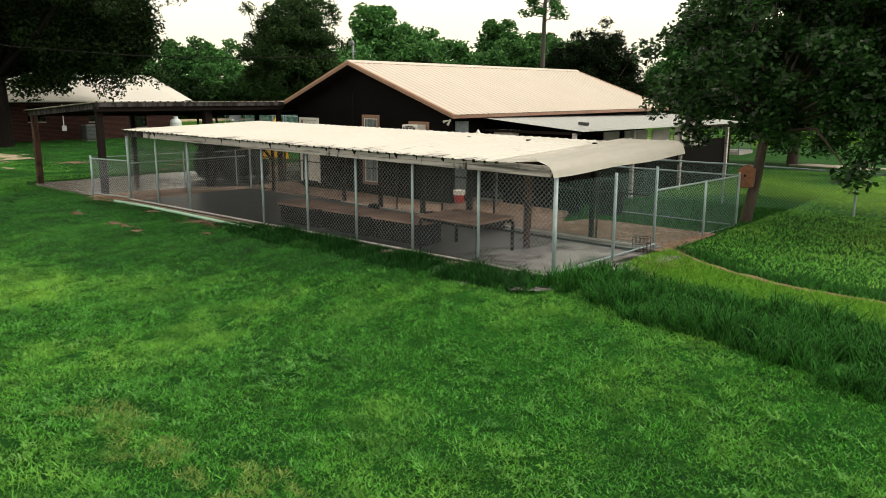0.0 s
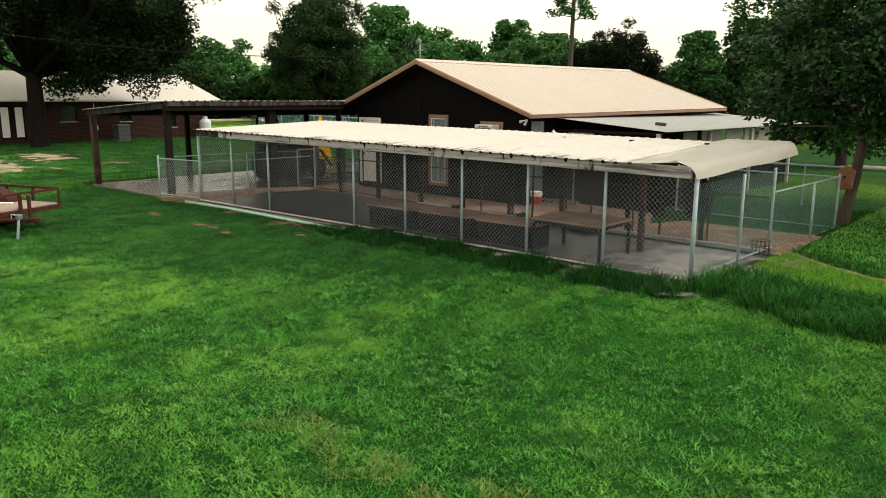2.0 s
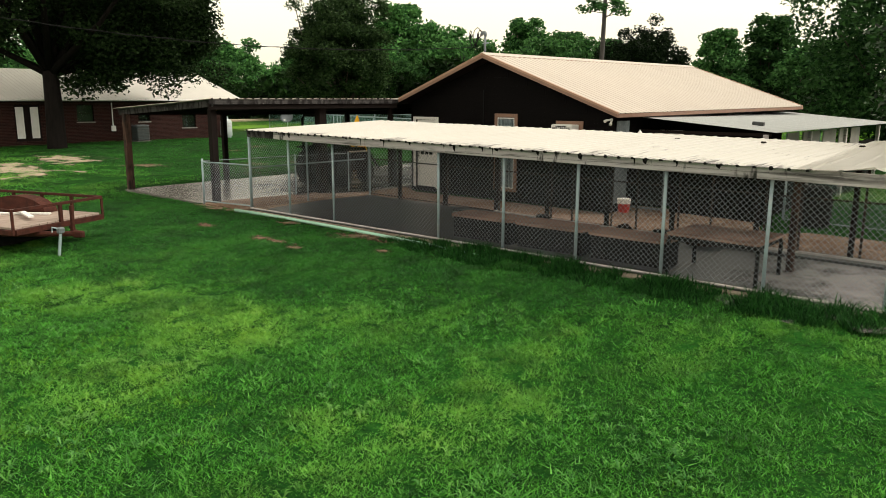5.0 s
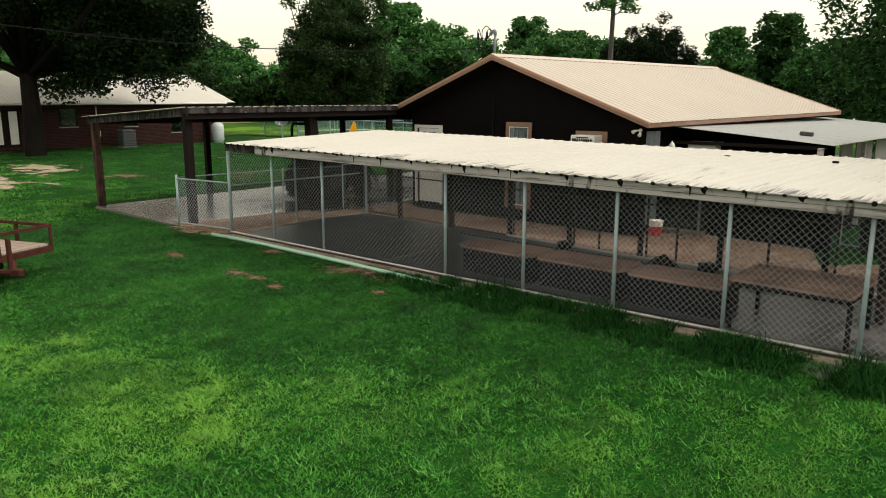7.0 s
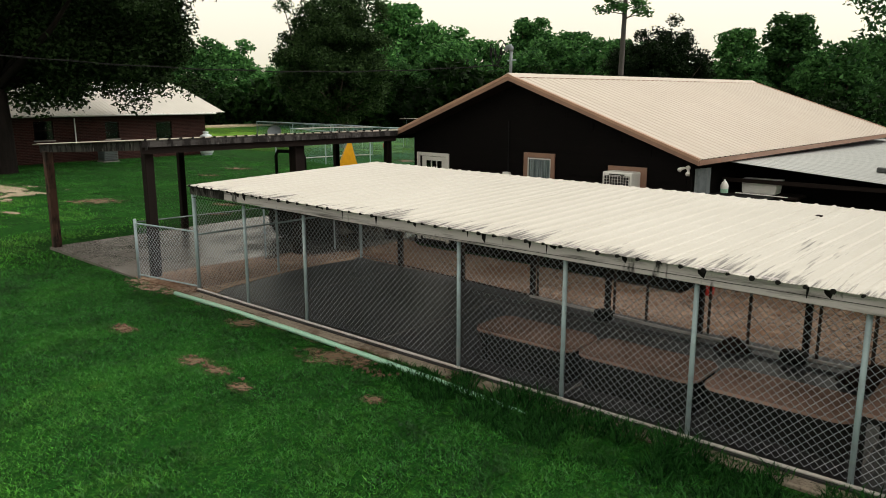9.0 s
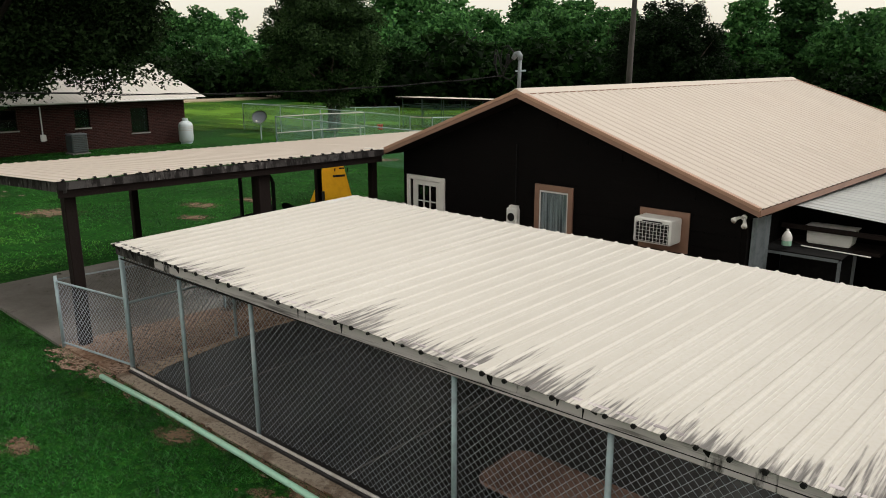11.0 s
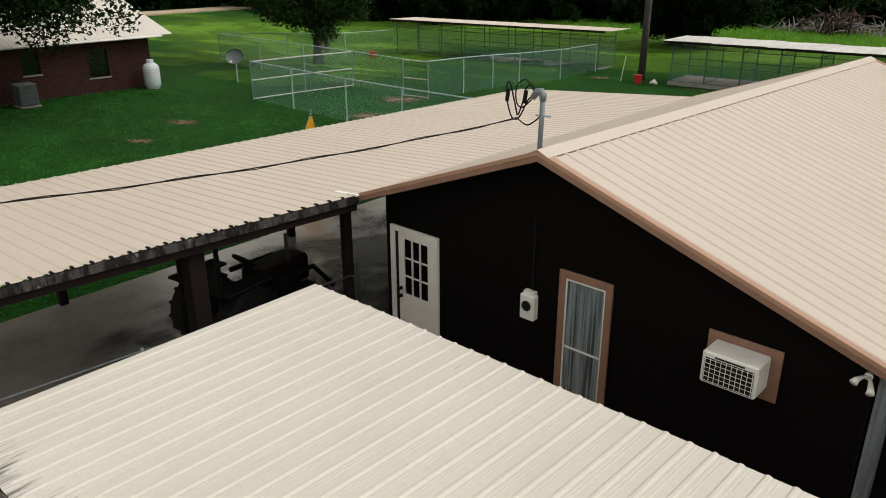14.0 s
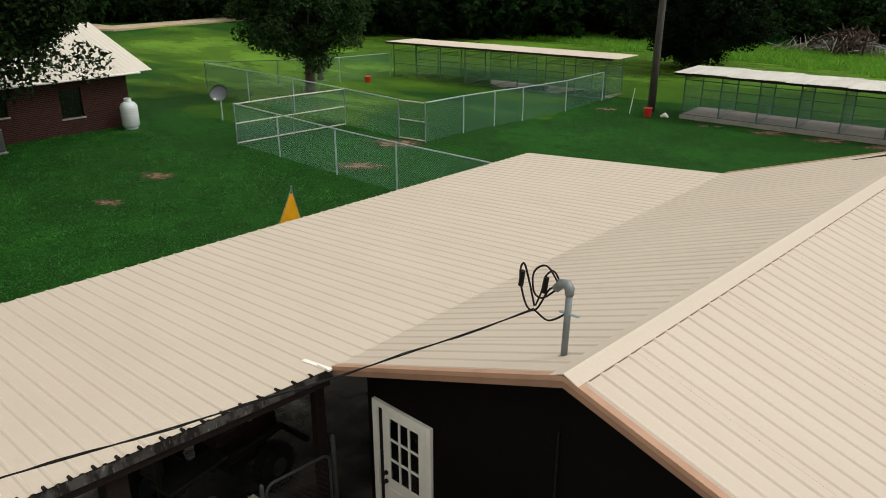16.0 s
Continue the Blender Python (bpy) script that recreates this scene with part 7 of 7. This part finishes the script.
part("coupler", boxm(-0.76, -0.54, TWd * 0.62 - 0.05, TWd * 0.62 + 0.05, BZ - 0.21, BZ - 0.09, 0.02), RUST, trailer)
JY = TWd * 0.72
part("jack", tubem([(-0.42, JY + 0.06, -0.02), (-0.46, JY, BZ - 0.02)], 0.026, 10), GALV, trailer, "silver tongue jack")
part("jack_foot", tubem([(-0.42, JY + 0.06, -0.05), (-0.42, JY + 0.06, 0.0)], 0.08, 12), RUST, trailer)
part("jack_crank", tubem([(-0.46, JY, BZ - 0.04), (-0.36, JY + 0.1, BZ), (-0.36, JY + 0.1, BZ - 0.09)], 0.014, 6), GALV, trailer)
part("winch", boxm(-0.50, -0.40, JY - 0.06, JY + 0.06, BZ - 0.12, BZ - 0.01, 0.02), DULL, trailer, "grey winch head")
part("hitch_stand", boxm(-0.56, -0.50, TWd * 0.62 - 0.03, TWd * 0.62 + 0.03, BZ - 0.09, BZ + 0.36, 0.008), RUST, trailer)
# black members and box added to make the trailer's underside shadow
for x in (0.6, 1.4, 3.0, 3.6):
    part("cross_member", boxm(x - 0.04, x + 0.04, 0.04, TWd - 0.04, BZ - 0.16, BZ - 0.011), BLACK, trailer)
part("under_shade", boxm(0.9, 3.2, 0.2, TWd - 0.15, 0.08, BZ - 0.165, 0.03), BLACK, trailer, "black box standing in for the shadow under the deck")
for y in (-0.18, TWd + 0.18):
    t = part("wheel", tubem([(2.2, y - 0.1, 0.32), (2.2, y - 0.08, 0.32), (2.2, y + 0.08, 0.32), (2.2, y + 0.1, 0.32)], [0.28, 0.33, 0.33, 0.28], 20), BLACK, trailer)
    part("rim", tubem([(2.2, y - 0.115, 0.32), (2.2, y + 0.115, 0.32)], 0.17, 14), GALV, t)
part("axle", tubem([(2.2, -0.1, 0.32), (2.2, TWd + 0.1, 0.32)], 0.035, 8), RUST, trailer)
bm = bmesh.new()
profile(bm, [(1.7 + 0.75 * math.cos(a), BZ + 0.035 + 0.3 * math.sin(a)) for a in np.linspace(0, math.pi, 12)], 0.2, 0.5)
toolbox = part("rusty_drum", bm, RUST)
toolbox.matrix_basis = trm
tagged(toolbox, "rusty red half drum lying on the trailer deck", "drum")
for k, (x, y, l, a) in enumerate(((1.2, 0.75, 0.5, 20), (1.7, 0.9, 0.35, 70), (0.9, 1.0, 0.6, -30))):
    ob = part("scrap_board", boxm(-l, l, -0.05, 0.05, 0, 0.03, 0.004), WHITE)
    ob.matrix_basis = trm @ pose(x, y, BZ + 0.032 + 0.031 * k, 0, 0, a)
    tagged(ob, "loose pale board lying on the trailer deck", "board", "scrap boards")

# ---- clutter under the lean-to ----
jug = thing("plastic_jug", pose(-6.72, 6.62, 1.641) @ Matrix.Scale(0.85, 4), "clear jug of green liquid on a cage top", "jug")
part("body", tubem([(0, 0, 0.09), (0, 0, 0.17), (0, 0, 0.23), (0, 0, 0.26)], [0.082, 0.08, 0.05, 0.02], 16), PLASTIC, jug, smooth=True)
part("liquid", tubem([(0, 0, 0), (0, 0, 0.01), (0, 0, 0.09)], [0.07, 0.08, 0.08], 16), GREENPIPE, jug, "green liquid")
part("cap", tubem([(0, 0, 0.26), (0, 0, 0.285)], 0.021, 12), WHITE, jug)
part("label_patch", tubem([(0, 0, 0.095), (0, 0, 0.16)], 0.0835, 16), WHITE, jug)
cage = thing("wire_cage", pose(-7.02, 6.5, -0.05), "steel-framed wire cage under the lean-to", "cage")
for x in (0, 1.05):
    for y in (0, 0.9):
        part("upright", boxm(x - 0.02, x + 0.02, y - 0.02, y + 0.02, 0, 1.6), DULL, cage)
for y in (0, 0.9):
    for z in (0.05, 1.6):
        part("rail", boxm(0.021, 1.029, y - 0.02, y + 0.02, z - 0.02, z + 0.02), DULL, cage)
part("top", boxm(-0.02, 1.07, -0.02, 0.92, 1.622, 1.64), BLACK, cage)
# black sheet added in place of the shade behind the cage
part("shade_panel", boxm(0.03, 1.02, 0.86, 0.88, 0.02, 1.58), BLACK, cage, "black sheet standing in for the shade in the cage")
part("tray", boxm(0.03, 1.02, 0.03, 0.87, 0.1, 0.14), BLACK, cage, "dark tray")
rod = part("white_rod", tubem([(-6.55, 6.72, 1.65), (-5.62, 6.6, 1.65)], 0.009, 8), WHITE)
tagged(rod, "long white plastic rod on the cage top", "rod")
tub = thing("storage_tub", pose(-6.3, 7.35, 1.6) @ Matrix.Diagonal((0.8, 0.8, 0.9, 1)), "white plastic tub on a high shelf", "tub")
bm = bmesh.new()
profile(bm, [(-0.38, 0.0), (0.36, 0.0), (0.40, 0.26), (-0.40, 0.26)], -0.2, 0.22)
bmesh.ops.bevel(bm, geom=list(bm.edges), offset=0.02, segments=2, affect="EDGES")
part("body", bm, WHITE, tub)
part("rim", boxm(-0.44, 0.42, -0.23, 0.25, 0.262, 0.285, 0.008), WHITE, tub)
shelf = part("shelf", boxm(-7.0, -5.6, 7.1, 7.7, 1.55, 1.595), DARKWOOD)
tagged(shelf, "rough timber shelf against the house wall", "shelf")
side = part("corrugated_panel", ribbed(0.444, 2.0, rib=0.015), DULL)
side.matrix_basis = on_axes((-7.02, 6.0, 0.1), (0.25, 0.97, 0), (0, 0, 1))
tagged(side, "upright galvanised sheet at the house corner", "metal sheet")
pail = thing("feed_bucket", pose(-6.5, 5.55, 0), "red and white feed bucket by the house wall", "bucket")
part("body", tubem([(0, 0, 0), (0, 0, 0.2)], [0.12, 0.15], 16), REDP, pail)
part("rim", tubem([(0, 0, 0.2), (0, 0, 0.32)], [0.15, 0.16], 16), WHITE, pail, "white upper part")

basket = thing("wire_basket", pose(0.12, 2.75, 0.0, 0, 0, 12), "small dark wire basket on the kennel floor edge", "basket")
for z in (0.02, 0.14, 0.26):
    for a, b in (((-0.14, -0.1), (0.14, -0.1)), ((0.14, -0.1), (0.14, 0.1)), ((0.14, 0.1), (-0.14, 0.1)), ((-0.14, 0.1), (-0.14, -0.1))):
        part("hoop", tubem([(*a, z), (*b, z)], 0.006, 5), DARKRAIL, basket)
for x in (-0.14, -0.07, 0, 0.07, 0.14):
    for y in (-0.1, 0.1):
        part("wire", tubem([(x, y, 0.0), (x, y, 0.27)], 0.005, 5), DARKRAIL, basket)

# ---- fence and lane beyond the tree ----
back = thing("pasture_fence", pose(0, 0, 0), "low chain-link fence across the back pasture", "fence", "yard fences")
fence_line(back, [(-4.6, 10.7), (-1.4, 10.7), (1.85, 10.7), (5.1, 10.7), (8.4, 10.8), (11.6, 10.9), (15.0, 11.0)], 1.08)
lane = part("lane", slab(bmesh.new(), [(-4, 25.5), (6, 25.0), (26, 24), (26, 28), (6, 29), (-4, 28.5)], lambda x, y: ground_z(x, y) - 0.3, lambda x, y: ground_z(x, y) + 0.04), mat("pale_gravel_lane", (0.5, 0.45, 0.37), 0.95, 0, [(1.0, (0.4, 0.36, 0.3), 0.4, 0.7)], (15, 0.5)))
tagged(lane, "pale gravel lane behind the pasture fence", "lane", kind="structure")

box_ = thing("nest_box", pose(0.36, 7.28, 0.78), "weathered reddish wooden nest box on the tree trunk", "nest box")
bm = bmesh.new()
profile(bm, [(-0.16, 0.0), (0.14, 0.02), (0.17, 0.42), (0.0, 0.52), (-0.17, 0.40)], -0.12, 0.10)
bmesh.ops.bevel(bm, geom=list(bm.edges), offset=0.012, segments=1, affect="EDGES")
part("body", bm, mat("reddish_weathered_box", (0.30, 0.13, 0.07), 0.85, 0, [(9, (0.18, 0.07, 0.04), 0.4, 0.7)], (20, 0.4)), box_)
part("entrance", tubem([(0, -0.119, 0.28), (0, -0.124, 0.28)], 0.03, 12), BLACK, box_)

fxy = scatter(80000, -75, -8, 56, 76, lambda x, y: y > 62 - 0.12 * (x + 40) + 3 * clump(x, y, 0.2) and clump(x, y, 0.3) > -0.6)
blades("field_grass", fxy, 0.25 + 0.35 * rg.random(len(fxy)), 0.028 + 0.028 * rg.random(len(fxy)), YGRASS, "tall pale field grass before the woods", 0.9, True)
rxy = scatter(26000, -80, -8, 72, 80, lambda x, y: clump(x, y, 0.25) > 0.0)
blades("reeds", rxy, 0.7 + 0.9 * rg.random(len(rxy)), 0.03 + 0.03 * rg.random(len(rxy)), TALL, "dark green reeds at the wood edge", 0.4, True)
